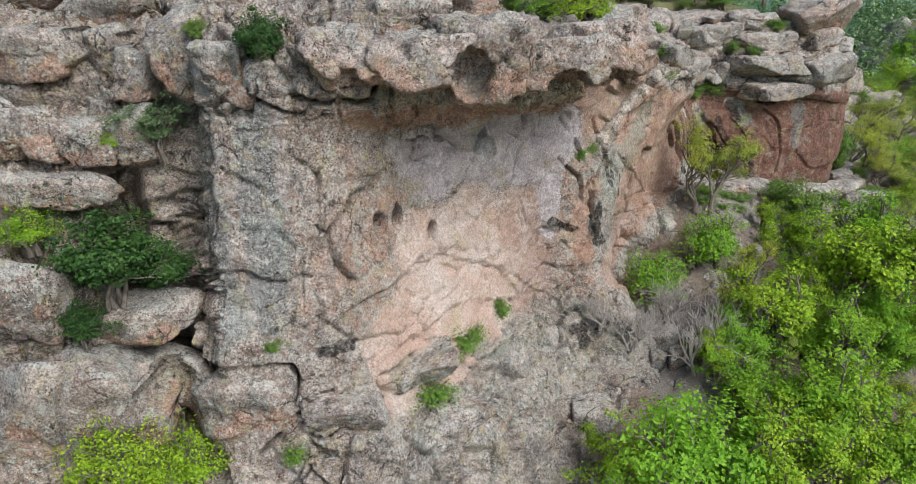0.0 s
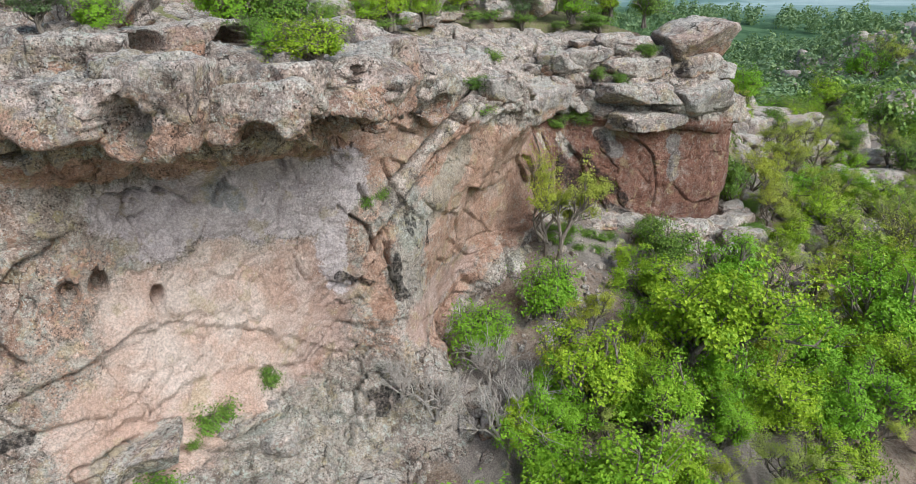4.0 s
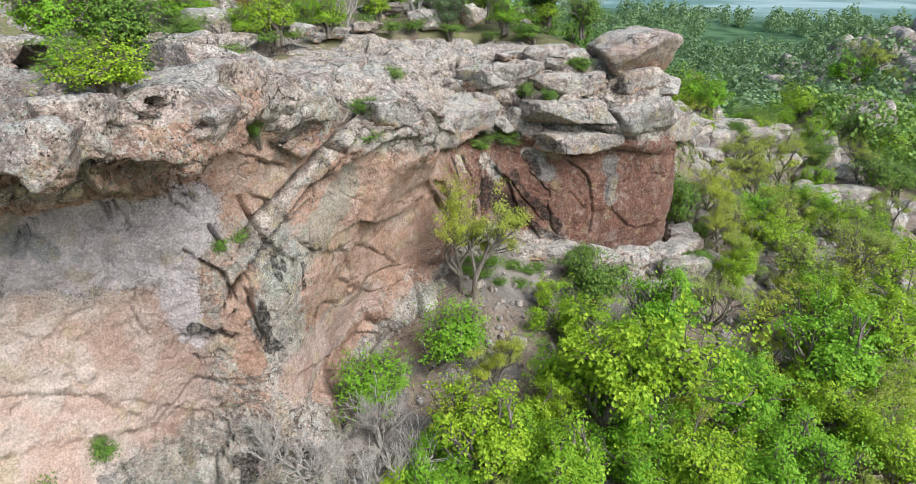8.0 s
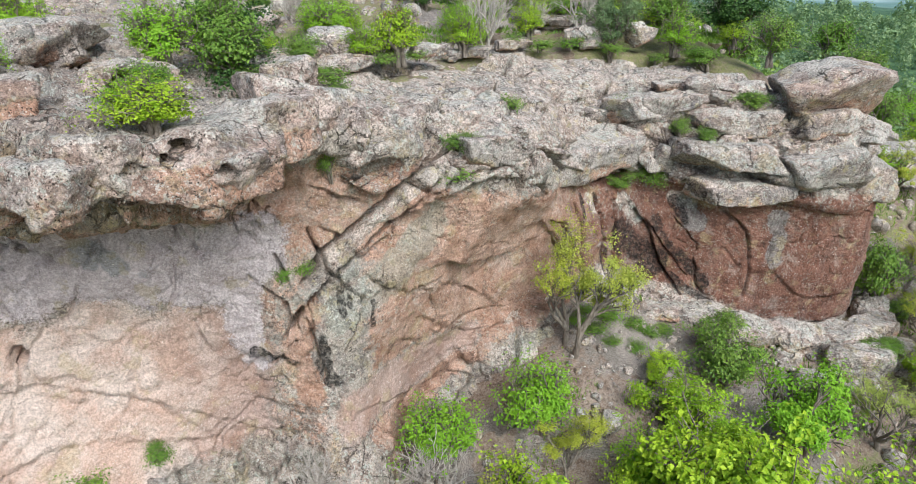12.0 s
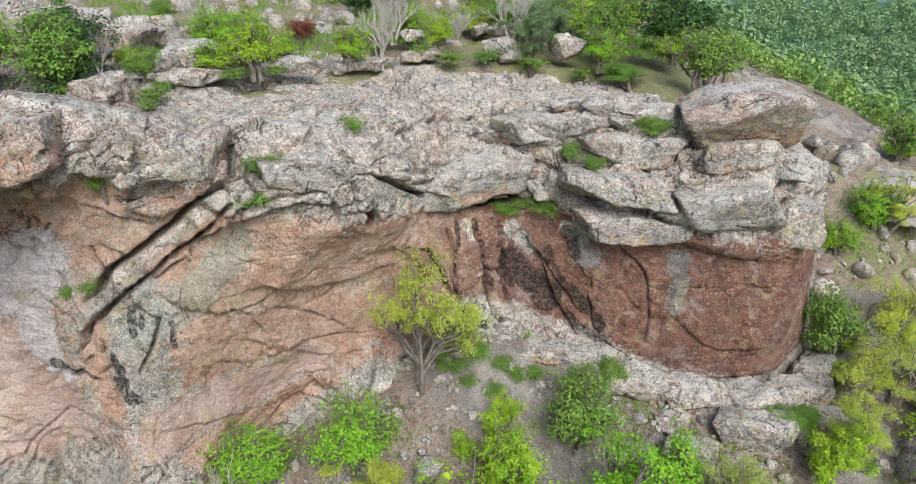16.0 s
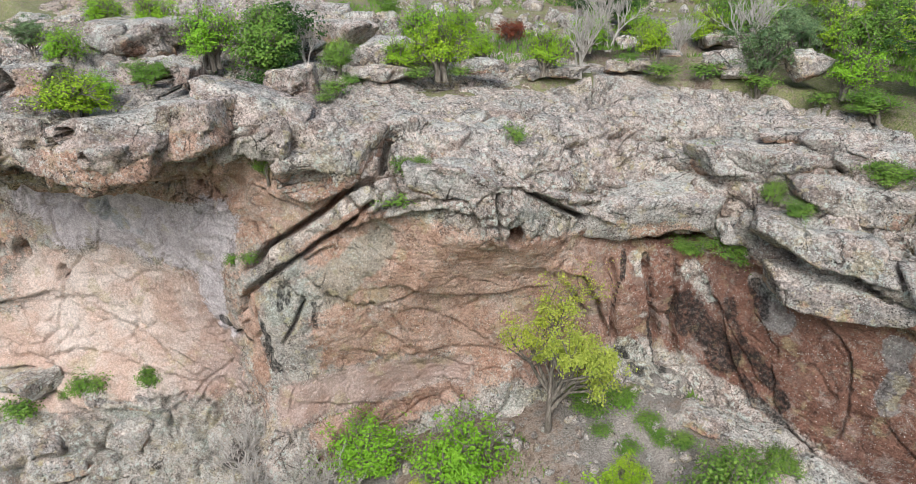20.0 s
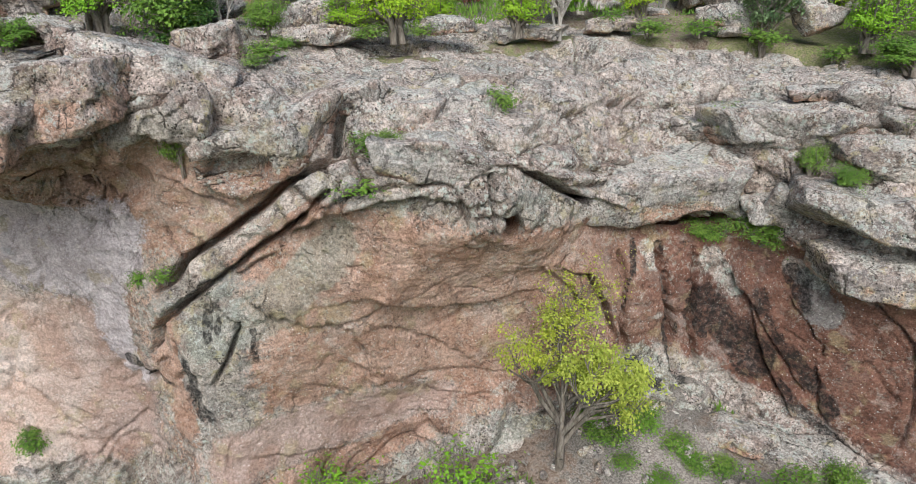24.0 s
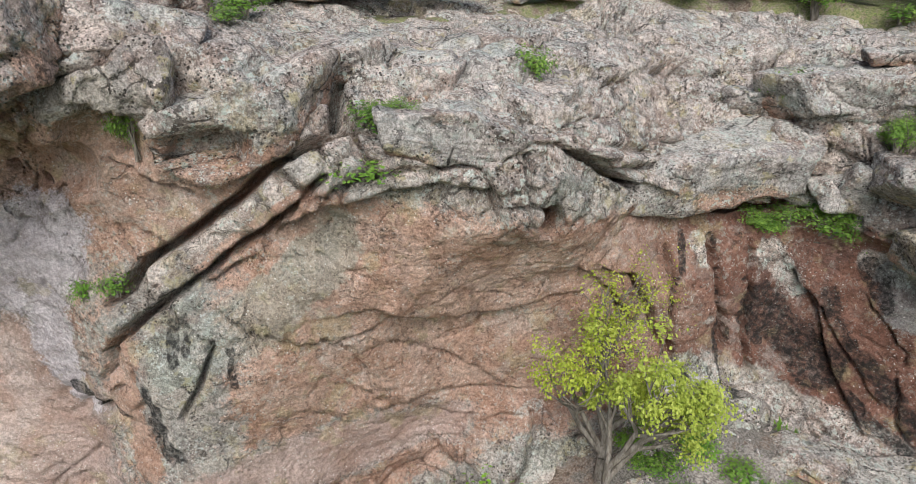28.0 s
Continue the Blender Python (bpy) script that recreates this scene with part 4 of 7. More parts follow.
# ---- the cliff ----
def build_cliff():
    p, rows, cols = loft(0.08, 0.08)
    keep = (cols > 0.45) & (cols < 16.5)
    p, cols = p[:, keep], cols[keep]
    R, C = p.shape[:2]
    n = grid_normals(p).reshape(-1, 3)
    s, v = np.tile(cols, R), np.repeat(rows, C)
    p = p.reshape(-1, 3)
    z = p[:, 2]
    # rough swells, faceted blocks and joints
    calm = box(s, 4.9, 7.7, 0.25) * box(z, -2.6, 6.4, 0.6)
    sheer = np.maximum(box(s, 7.6, 16.2, 0.3) * box(v, 1.6, 5.0, 0.3), box(s, 2.9, 4.9, 0.2) * box(v, 1.2, 4.6, 0.3))
    flat = smooth(7.0, 7.8, v)
    dome = box(s, 8.9, 12.6, 0.4) * smooth(6.0, 6.8, v)
    warp = p + 0.55 * np.stack([fbm(p, 1.6, 3, salt=k) for k in (31, 32, 33)], 1)
    out = (0.40 - 0.22 * calm - 0.15 * sheer) * fbm(p, 3.2, 2, salt=1)
    rough = (1 - 0.90 * calm - 0.90 * sheer * (1 - calm)) * (1 - 0.55 * flat) * (1 - 0.2 * dome)
    for cell, high, salt in ((2.6, 0.42, 5), (1.0, 0.15, 9)):
        f1, f2, who, off = worley(warp * (1, 1, 1.3), cell, salt)
        face = np.stack([np.sin(who * 91), np.sin(who * 57 + 2), np.cos(who * 73)], 1)
        out += rough * high * (0.7 * (who - 0.5) + 0.9 * (face * off).sum(1) - 0.75 * np.exp(-(((f2 - f1) / 0.055) ** 2)) * (who > 0.3))
    keen = p + 0.22 * np.stack([fbm(p, 1.2, 3, salt=k) for k in (34, 35, 36)], 1)
    out += (0.24 - 0.10 * calm - 0.17 * sheer) * (1 - 0.1 * dome) * flakes(keen * (1, 1, 1.5), 2.8, 5, 15) + (0.07 - 0.03 * sheer) * flakes(keen * (1, 1, 2.0), 0.9, 4, 16)
    out += sheer * (0.16 * fbm(p * (1, 1, 0.8), 2.0, 1, salt=20) - 0.06 * np.abs(fbm(p * (1, 1, 0.35), 1.1, 3, salt=22)))
    out += 0.04 * fbm(p * (1, 1, 2.2), 0.5, 4, 0.6, salt=3) + 0.02 * fbm(p, 0.17, 2, salt=4)
    # thin joints that come and go
    gone = smooth(-0.1, 0.2, fbm(p, 2.5, 3, salt=17))
    for cell, depth, salt in ((3.2, 0.55, 18), (1.5, 0.32, 19)):
        f1, f2, who, off = worley(keen * (1.0, 1.0, 1.6), cell, salt)
        out -= depth * gone * (1 - 0.7 * calm) * (1 - 0.85 * sheer) * (1 - 0.3 * dome) * (1 - smooth(0.05 / cell, 0.12 / cell, f2 - f1))
    out -= 0.75 * (1 - smooth(2.0, 2.5, s)) * box(v, 1.2, 6.3, 0.4)
    # weathered hollows of the cap
    pit = box(v, 4.7, 7.0, 0.3) * box(s, 2.5, 8.2, 0.4)
    some = pit > 0.02
    a = worley(warp[some], 0.8, 21)
    out[some] -= pit[some] * 0.40 * np.clip(1 - a[0] / (0.3 + 0.25 * a[2]), 0, 1) ** 0.5 * (a[2] > 0.45)
    # drawn cracks and ledges
    wob = p + 0.16 * np.stack([fbm(p, 0.8, 3, 0.6, salt=k) for k in (51, 52, 53)], 1)
    for width, depth, step, pts in CRACKS:
        much = 1.7 if width > 0.065 else 0.8
        width = max(width, 0.088)
        lo, hi = np.min(pts, 0) - 1.6, np.max(pts, 0) + 1.6
        idx = np.nonzero(((p > lo) & (p < hi)).all(1))[0]
        d, along, at = from_line(wob[idx], pts)
        fade = smooth(0, 0.08, along) * (1 - smooth(0.92, 1, along)) * 0.6 + 0.4
        out[idx] -= much * depth * fade * (1 - smooth(0.45 * width, 1.05 * width, d))
        if step:
            over = smooth(-0.05, 0.05, (wob[idx] - at)[:, 2])
            out[idx] += step * fade * (over - 0.35) * np.exp(-((d / (0.7 + 1.4 * step)) ** 2))
    p = hollowed(p + n * out[:, None])
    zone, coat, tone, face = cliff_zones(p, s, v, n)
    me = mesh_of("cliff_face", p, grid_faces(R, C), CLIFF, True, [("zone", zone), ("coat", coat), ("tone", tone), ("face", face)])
    return tagged(new("cliff_face", me), "weathered pink and grey conglomerate cliff face with overhangs", "cliff", kind="structure")


def cliff_zones(p, s, v, n):
    z = p[:, 2] + 1.3 * fbm(p, 2.2, 4, 0.55, salt=85)
    s = s + 0.35 * fbm(p, 1.8, 4, 0.55, salt=86)
    # pink lower bay, greyer lilac above it
    layer = dict(pink=smooth(-0.3, 0.3, s - 4.75 + 0.4 * smooth(3.5, -2.0, z)) * (1 - smooth(7.0, 7.5, s)) * box(z, -3.0, 4.4, 0.8), lilac=box(s, 4.95, 7.5, 0.3) * box(z, 4.6, 7.6, 0.6))
    red = box(s, 8.3, 16.0, 0.4) * (1 - smooth(4.6, 5.6, v)) * smooth(1.75, 2.2, v + 0.2 * fbm(p, 1.5, 3, salt=87) + 0.9 * box(s, 7.4, 11.0, 0.3)) * (0.92 + 0.08 * smooth(11.5, 12.8, s))
    red = np.maximum(red, 0.9 * box(s + 0.7 * fbm(p, 3.0, 3, salt=88), 6.9, 8.7, 0.55) * box(v, 3.7, 5.5, 0.35))
    layer["red"] = np.maximum(red, np.maximum(box(s, 3.9, 8, 0.4) * box(v, 4.1, 4.9, 0.2) * 0.75, np.maximum(box(s, 4.1, 4.9, 0.2), box(s, 7.0, 7.9, 0.25)) * box(z, -3.5, 6.5, 0.8) * 0.46))
    layer["old"] = np.maximum(smooth(5.3, 6.2, v) * smooth(7.5, 8.5, s), 0.55 * (1 - smooth(4.0, 4.8, s)))
    layer["old"] = np.maximum(layer["old"], box(s, 12.3, 16, 0.3) * (1 - smooth(1.75, 2.2, v)))
    layer["green"] = box(s, 4.5, 9, 0.8) * box(z, -6, -3.0, 0.7) * 0.42
    layer["dark"], layer["blue"] = np.zeros(len(p)), np.zeros(len(p))
    for kind, width, pts in STAINS:
        lo, hi = np.min(pts, 0) - 2 * width, np.max(pts, 0) + 2 * width
        idx = np.nonzero(((p > lo) & (p < hi)).all(1))[0]
        d = from_line(p[idx], pts)[0] + 0.6 * width * fbm(p[idx], 2.0 * width + 0.2, 4, 0.6, salt=81)
        layer[kind][idx] = np.maximum(layer[kind][idx], 1 - smooth(0.4 * width, 1.5 * width, d))
        if kind in ("old", "pink"):
            layer["red"][idx] *= smooth(0.4 * width, 1.5 * width, d)
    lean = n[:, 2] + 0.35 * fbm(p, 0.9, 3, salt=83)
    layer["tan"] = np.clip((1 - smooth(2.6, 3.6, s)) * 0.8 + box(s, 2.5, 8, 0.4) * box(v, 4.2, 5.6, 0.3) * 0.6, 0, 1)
    # paler the more the rock faces up, broken by noise
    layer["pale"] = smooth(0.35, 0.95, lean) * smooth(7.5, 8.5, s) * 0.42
    layer["deep"], layer["inner"], layer["blue"] = smooth(10.0, 11.6, s), smooth(5.9, 6.9, s), np.clip(layer["blue"], 0, 1)
    layer["bare"] = np.maximum(np.maximum(layer["pink"], layer["lilac"]), 0.7 * layer["red"]) * (1 - layer["old"])
    return [np.stack([layer[k] for k in names], 1) for names in (("pink", "red", "dark"), ("old", "green", "lilac"), ("tan", "pale", "bare"), ("deep", "inner", "blue"))]


cliff = build_cliff()


# ---- the ground, one sheet to the horizon ----
def cliff_side(x, y):
    """Metres behind the cliff's edge; minus in front of it."""
    line = cubic(np.stack(STATIONS)[:, 5, :2], np.linspace(0, len(STATIONS) - 1, 120))
    line = np.concatenate([[(-900, -60)], line, [(26, 90), (10, 160), (-200, 900)]])
    best, side = np.full(len(x), 1e9), np.zeros(len(x))
    for a, b in zip(line[:-1], line[1:]):
        d = b - a
        t = np.clip(((x - a[0]) * d[0] + (y - a[1]) * d[1]) / (d @ d), 0, 1)
        dist = np.hypot(x - a[0] - t * d[0], y - a[1] - t * d[1])
        near = dist < best
        cross = d[0] * (y - a[1]) - d[1] * (x - a[0])
        side = np.where(near, np.sign(cross), side)
        best = np.minimum(best, dist)
    return best * side


RIB = [(31, 69, 4.2), (34, 74, 3.3), (37.5, 76.6, 1.9), (44.7, 78.8, 0.2), (53.7, 84.4, -3.6), (63, 90, -8.8), (73, 97, -14)]


def rib_height(x, y):
    """The rocky rib behind the cliff's end: steep on the near side, gently falling behind."""
    best, z, side = np.full(len(x), 1e9), np.zeros(len(x)), np.zeros(len(x))
    for a, b in zip(RIB[:-1], RIB[1:]):
        d = np.subtract(b, a)
        t = np.clip(((x - a[0]) * d[0] + (y - a[1]) * d[1]) / (d[0] ** 2 + d[1] ** 2), 0, 1)
        dist = np.hypot(x - a[0] - t * d[0], y - a[1] - t * d[1])
        near = dist < best
        side = np.where(near, np.where((t == 0) & (a == RIB[0]), -1.0, d[0] * (y - a[1]) - d[1] * (x - a[0])), side)
        z, best = np.where(near, a[2] + t * d[2], z), np.minimum(best, dist)
    return z - 0.6 - np.where(side > 0, 0.10, 0.80) * best


def ground_height(x, y):
    x, y = np.asarray(x, float), np.asarray(y, float)
    r = np.hypot(x - 15, y - 44.5)
    turn = (0.6 * (x - 15) + 0.8 * (y - 44.5)) / (r + 1)  # towards the valley's head
    slope = 0.37 - 0.21 * smooth(0.1, 0.95, turn)
    near = -0.6 - slope * np.minimum(r, 60) - 0.13 * np.clip(r - 60, 0, 90 + 290 * smooth(0.75, 0.2, turn)) + 0.018 * np.clip(r - 170, 0, 330) * smooth(0.2, 0.75, turn)
    far = np.hypot(x, y)
    hills = 95 * smooth(700, 2600, far) + 130 * smooth(2000, 3600, far)
    front = np.maximum(near, -95) + hills
    front += 9 * np.exp(-(((x - 64) / 16) ** 2 + ((y - 92) / 20) ** 2)) + 26 * np.exp(-(((x - 150) / 45) ** 2 + ((y - 170) / 60) ** 2))
    back = 11.4 + 0.10 * np.clip(6 - x, 0, 60) + 0.05 * np.clip(y - 46, 0, 40) * smooth(20, 0, x) - 0.25 * np.clip(x - 20, 0, 60)
    back = back - 0.10 * np.clip(y - 75, 0, 900)
    front = np.maximum(front, rib_height(x, y))
    side = cliff_side(x, y)
    w = np.clip(y - 58, 0, 90)
    z = front + (np.maximum(back, front - 5) - front) * smooth(2.5 - 0.7 * w, 7.0 + 0.5 * w, side)
    p = np.stack([x, y, 0 * x], 1)
    return z + 0.35 * fbm(p, 4.5, 4, salt=41) + 0.10 * fbm(p, 0.9, 3, salt=43) + 6 * smooth(150, 500, far) * fbm(p, 120, 4, salt=44)


def build_ground():
    def axis(a, b, step, reach, grow):
        mid = list(np.arange(a, b, step))
        up, down, d = [mid[-1]], [mid[0]], step
        while up[-1] - b < reach:
            d *= grow
            up.append(up[-1] + d), down.append(down[-1] - d)
        return np.array(down[:0:-1] + mid + up[1:])

    xs, ys = axis(-26, 52, 0.28, 4000, 1.09), axis(12, 80, 0.28, 4000, 1.09)
    x, y = np.meshgrid(xs, ys)
    x, y = x.ravel(), y.ravel()
    z = ground_height(x, y)
    far = np.hypot(x - 10, y - 30)
    p = np.stack([x, y, z], 1)
    # rock that crops out of the slope
    warp = p * (1, 1, 0.4) + 0.4 * np.stack([fbm(p, 1.5, 3, salt=k) for k in (46, 47, 48)], 1)
    side = cliff_side(x, y)
    under = box(side, 0, 12, 2.5) * (1 - smooth(60, 75, y))
    crop = smooth(0.02, 0.22, fbm(p, 6.0, 4, 0.55, salt=45)) * (1 - smooth(60, 110, far)) * (1 - under)
    z = z - 0.9 * under
    f1, f2, who, off = worley(warp, 1.5, 49)
    face = np.stack([np.sin(who * 91), np.sin(who * 57 + 2), np.cos(who * 73)], 1)
    z = z + 0.55 * crop * (0.2 + 0.9 * (who - 0.3) + 0.7 * (face * off).sum(1) - 0.4 * (1 - smooth(0.02, 0.1, f2 - f1)))
    scree = np.exp(-(((x - 18) / 5.5) ** 2 + ((y - 43.5) / 3.5) ** 2))
    green = 0.35 + 0.5 * fbm(p, 5, 3, salt=50) + 0.25 * smooth(2, 6, side) - 0.5 * scree
    # second value: how much painted haze, from about 420 m on
    wood, haze = smooth(95, 150, far), smooth(420, 560, far + 60 * fbm(p, 90, 3, salt=51))
    bare = np.exp(-(((x - 135) / 42) ** 2 + ((y - 178) / 48) ** 2)) * smooth(-0.2, 0.1, fbm(p * (1, 1, 3), 14, 3, salt=52) + 0.35)
    ledge = np.floor(z / 2.2 + 0.5) * 2.2
    z = z + 0.75 * smooth(0.3, 0.6, bare) * (ledge - z)
    wood = wood * (1 - smooth(0.25, 0.5, bare))
    crop = np.maximum(crop, smooth(0.25, 0.5, bare))
    land = np.stack([np.maximum(crop, 0.85 * scree), np.clip(green, 0, 1) * (1 - 0.7 * crop), wood], 1)
    me = mesh_of("ground", np.stack([x, y, z], 1), grid_faces(len(ys), len(xs)), GROUND, True, [("land", land), ("distance", np.stack([haze] * 3, 1))])
    return tagged(new("ground", me), "stony earth slope with grass, running down into a wooded valley", "ground", kind="structure")


ground = build_ground()


# ---- blocks and boulders: a ball cut flat by planes, then worn, pitted and grained ----
BALLS = {}


def ball(level):
    if level not in BALLS:
        bm = bmesh.new()
        bmesh.ops.create_icosphere(bm, subdivisions=level, radius=1)
        bm.verts.index_update()
        BALLS[level] = np.array([v.co for v in bm.verts]), np.array([[v.index for v in f.verts] for f in bm.faces])
        bm.free()
    return BALLS[level]


def boulder(x, y, z, wide, deep, high, turn, tilt, seed, cuts=9, pits=0.0, mat=None, level=None, wedge=0.0):
    """A block with its middle at x, y, z. pits: how much of it is hollowed by weather, 0 to 1; wedge: how much higher one end is."""
    mat = mat or GREY_ROCK
    if y > 60 and x > 27:
        z = float(ground_height([x], [y])[0]) + 0.15 * high
    rng = np.random.default_rng(seed)
    size = max(wide, deep, high)
    level = level or (5 if size > 2.1 else 4)
    way, faces = ball(level)
    planes = [(1, 0, 0), (-1, 0, 0), (0, 1, 0), (0, -1, 0), (0, 0, 1), (0, 0, -1)]
    cuts = min(cuts, 4)
    planes = np.array(planes + list(rng.normal(0, 1, (cuts, 3))), float)
    planes[:6] += rng.normal(0, 0.22, (6, 3))
    planes /= np.linalg.norm(planes, axis=1, keepdims=True)
    reach = np.concatenate([rng.uniform(0.86, 1.0, 6), rng.uniform(0.80, 1.08, cuts)])
    lean = np.clip(way @ planes.T, 0, None) / reach
    sharp = 34.0
    r = np.minimum(((lean**sharp).sum(1)) ** (-1 / sharp), 1.46)
    p = way * r[:, None] * np.array([wide, deep, high]) * 0.5
    p[:, 2] = -0.5 * high + (p[:, 2] + 0.5 * high) * (1 + wedge * 2 * p[:, 0] / wide)
    off = rng.uniform(-50, 50, 3)
    q = p + off
    swell = min(0.5 * size, 1.6)
    out = 0.045 * swell * fbm(q, 0.55 * swell + 0.15, 4, 0.55, salt=seed) + 0.12 * swell * flakes(q * (1, 1, 1.4), 0.8 * swell + 0.2, 5, seed) + 0.022 * fbm(q * (1, 1, 2), 0.25, 3, 0.6, salt=7)
    f1, f2, who = worley(q + 0.25 * np.stack([fbm(q, 0.7, 2, salt=s) for s in (61, 62, 63)], 1), 0.55 * swell + 0.2, salt=seed)[:3]
    out += (who - 0.5) * 0.10 * swell - 0.05 * swell * np.exp(-(((f2 - f1) / 0.06) ** 2))
    if pits:
        where = smooth(0.15 - 0.5 * pits, 0.55 - 0.5 * pits, fbm(q, 1.1, 2, salt=71))
        for cell, sink in ((0.95, 0.36), (0.42, 0.17)):
            a = worley(q + 0.1 * fbm(q, 0.3, 1, salt=72)[:, None], cell, salt=seed + 9)
            out -= where * sink * np.clip(1 - a[0] / (0.30 + 0.16 * a[2]), 0, 1) ** 0.6 * (a[2] > 0.3)
    p = p + way * out[:, None]
    m = pose(x, y, z, 0, tilt, turn)
    turned, moved = np.array(m.to_3x3()), np.array(m.translation)
    p = (hollowed(p @ turned.T + moved) - moved) @ turned
    top = smooth(0.1, 0.9, way[:, 2] + 0.4 * fbm(q, 0.9, 3, salt=73))
    low = 0.1 if mat == GREY_ROCK else -0.35
    red = smooth(low, low + 0.7, -way[:, 2] - 0.25 + 1.1 * fbm(q, 0.9, 4, salt=74))
    zone = np.stack([0 * top, 0.75 * red, 0 * top], 1)
    coat = np.stack([top, 0 * top, 0 * top], 1)
    # second value: paler towards the block's top
    tone = np.stack([0.6 * red + 0.25, 0.75 * smooth(0.35, 1.0, way[:, 2] + 0.5 * fbm(q, 0.7, 3, salt=75)), 0 * top], 1)
    ob = new("boulder", mesh_of("boulder", p, faces, mat, True, [("zone", zone), ("coat", coat), ("tone", tone)]))
    ob.matrix_basis = m
    label = "pitted pinkish conglomerate block in the cliff's cap" if pits > 0.15 else "weathered grey lichen-spotted boulder among the cliff rocks" if mat == GREY_ROCK else "angular pink-grey rock block on the cliff"
    return tagged(ob, label, "rock", group="rock blocks")


def rubble(name, seed, count, x0, x1, y0, y1, least, most):
    """Loose stones strewn over a stretch of the slope, in one mesh."""
    npr = np.random.default_rng(seed)
    way, faces = ball(3)
    x, y = npr.uniform(x0, x1, count * 3), npr.uniform(y0, y1, count * 3)
    side = cliff_side(x, y)
    ok = np.nonzero(~((side > -0.8) & (side < 12) & (y < 62)))[0][:count]
    x, y = x[ok], y[ok]
    z = ground_height(x, y)
    size = least * (most / least) ** (npr.uniform(0, 1, len(x)) ** 1.8)
    verts, tris = [], []
    for k in range(len(x)):
        planes = npr.normal(0, 1, (11, 3))
        planes /= np.linalg.norm(planes, axis=1, keepdims=True)
        r = ((np.clip(way @ planes.T, 0, None) / npr.uniform(0.8, 1.1, 11)) ** 18).sum(1) ** (-1 / 18.0)
        r = np.minimum(r, 1.35) * (1 + 0.05 * fbm(way + k, 0.4, 2, salt=9))
        turn = np.array(Euler(npr.uniform(-3, 3, 3)).to_matrix())
        verts.append((way * r[:, None] * (0.5, 0.42, 0.34) * size[k]) @ turn.T + (x[k], y[k], z[k] + 0.10 * size[k]))
        tris.append(faces + k * len(way))
    v = np.concatenate(verts)
    top = np.tile(smooth(-0.2, 0.8, way[:, 2]), len(x))
    zero = 0 * top
    me = mesh_of(name, v, np.concatenate(tris), GREY_ROCK, True, [("zone", np.stack([zero] * 3, 1)), ("coat", np.stack([top, zero, zero], 1)), ("tone", np.stack([0.3 + zero, 0.5 * top, zero], 1))])
    return tagged(new(name, me), "loose grey stones strewn over the earth slope", "stones", kind="stuff")


# ---- far woods in the valley, too many to count ----
def build_woods(name, label, seed, count, near, grow, least, most, leaf, x0, y0, a0, a1):
    npr = np.random.default_rng(seed)
    a, r = npr.uniform(a0, a1, count), near * np.exp(npr.uniform(0, grow, count))
    x, y = x0 + r * np.cos(a), y0 + r * np.sin(a)
    p = np.stack([x, y, 0 * x], 1)
    open_rock = np.exp(-(((x - 135) / 42) ** 2 + ((y - 178) / 48) ** 2)) > npr.uniform(0.35, 1.1, count)
    keep = (fbm(p, 45, 3, salt=91) > -0.28) & ((cliff_side(x, y) < 0) | (r > 90) | (y > 76)) & ~open_rock & (rib_height(x, y) < ground_height(x, y) + 1.5)
    x, y, r = x[keep], y[keep], r[keep]
    z = ground_height(x, y)
    size = npr.uniform(least, most, len(x)) * (1 + 0.5 * smooth(200, 500, r))
    tall = npr.uniform(0.9, 1.7, len(x))
    k = 80  # sprays of leaves a crown
    way = npr.normal(0, 1, (len(x), k, 3)) + (0, 0, 0.35)
    way /= np.linalg.norm(way, axis=2, keepdims=True)
    c = way * npr.uniform(0.5, 1.05, (len(x), k, 1)) * size[:, None, None] * np.stack([np.ones(len(x)), np.ones(len(x)), tall], 1)[:, None]
    c = c + np.stack([x, y, z + size * tall * 0.8], 1)[:, None]
    nrm = way + npr.normal(0, 0.35, way.shape)
    along = np.cross(nrm, npr.normal(0, 1, way.shape))
    along /= np.linalg.norm(along, axis=2, keepdims=True)
    side = np.cross(nrm, along)
    side /= np.linalg.norm(side, axis=2, keepdims=True)
    w = 0.20 * size[:, None, None] * npr.uniform(0.6, 1.2, (len(x), k, 1))
    v = np.stack([c - along * w, c + side * w * 0.8, c + along * w, c - side * w * 0.8], 2)
    f = np.arange(v.shape[0] * k)[:, None] * 4 + np.arange(4)
    return tagged(new(name, mesh_of(name, v.reshape(-1, 3), f, leaf, False)), label, "woods", kind="stuff")


build_woods("far_woods", "mixed spring woods covering the valley sides, tinted blue-green by painted haze", 12, 6500, 110, 1.45, 1.6, 3.0, LEAF_FAR, 10, 30, 0.25, 2.0)
build_woods("valley_bushes", "light green bushes on the slope behind the cliff", 13, 1100, 22, 1.6, 0.7, 1.6, LEAF_MID, 38, 70, 0.1, 2.2)


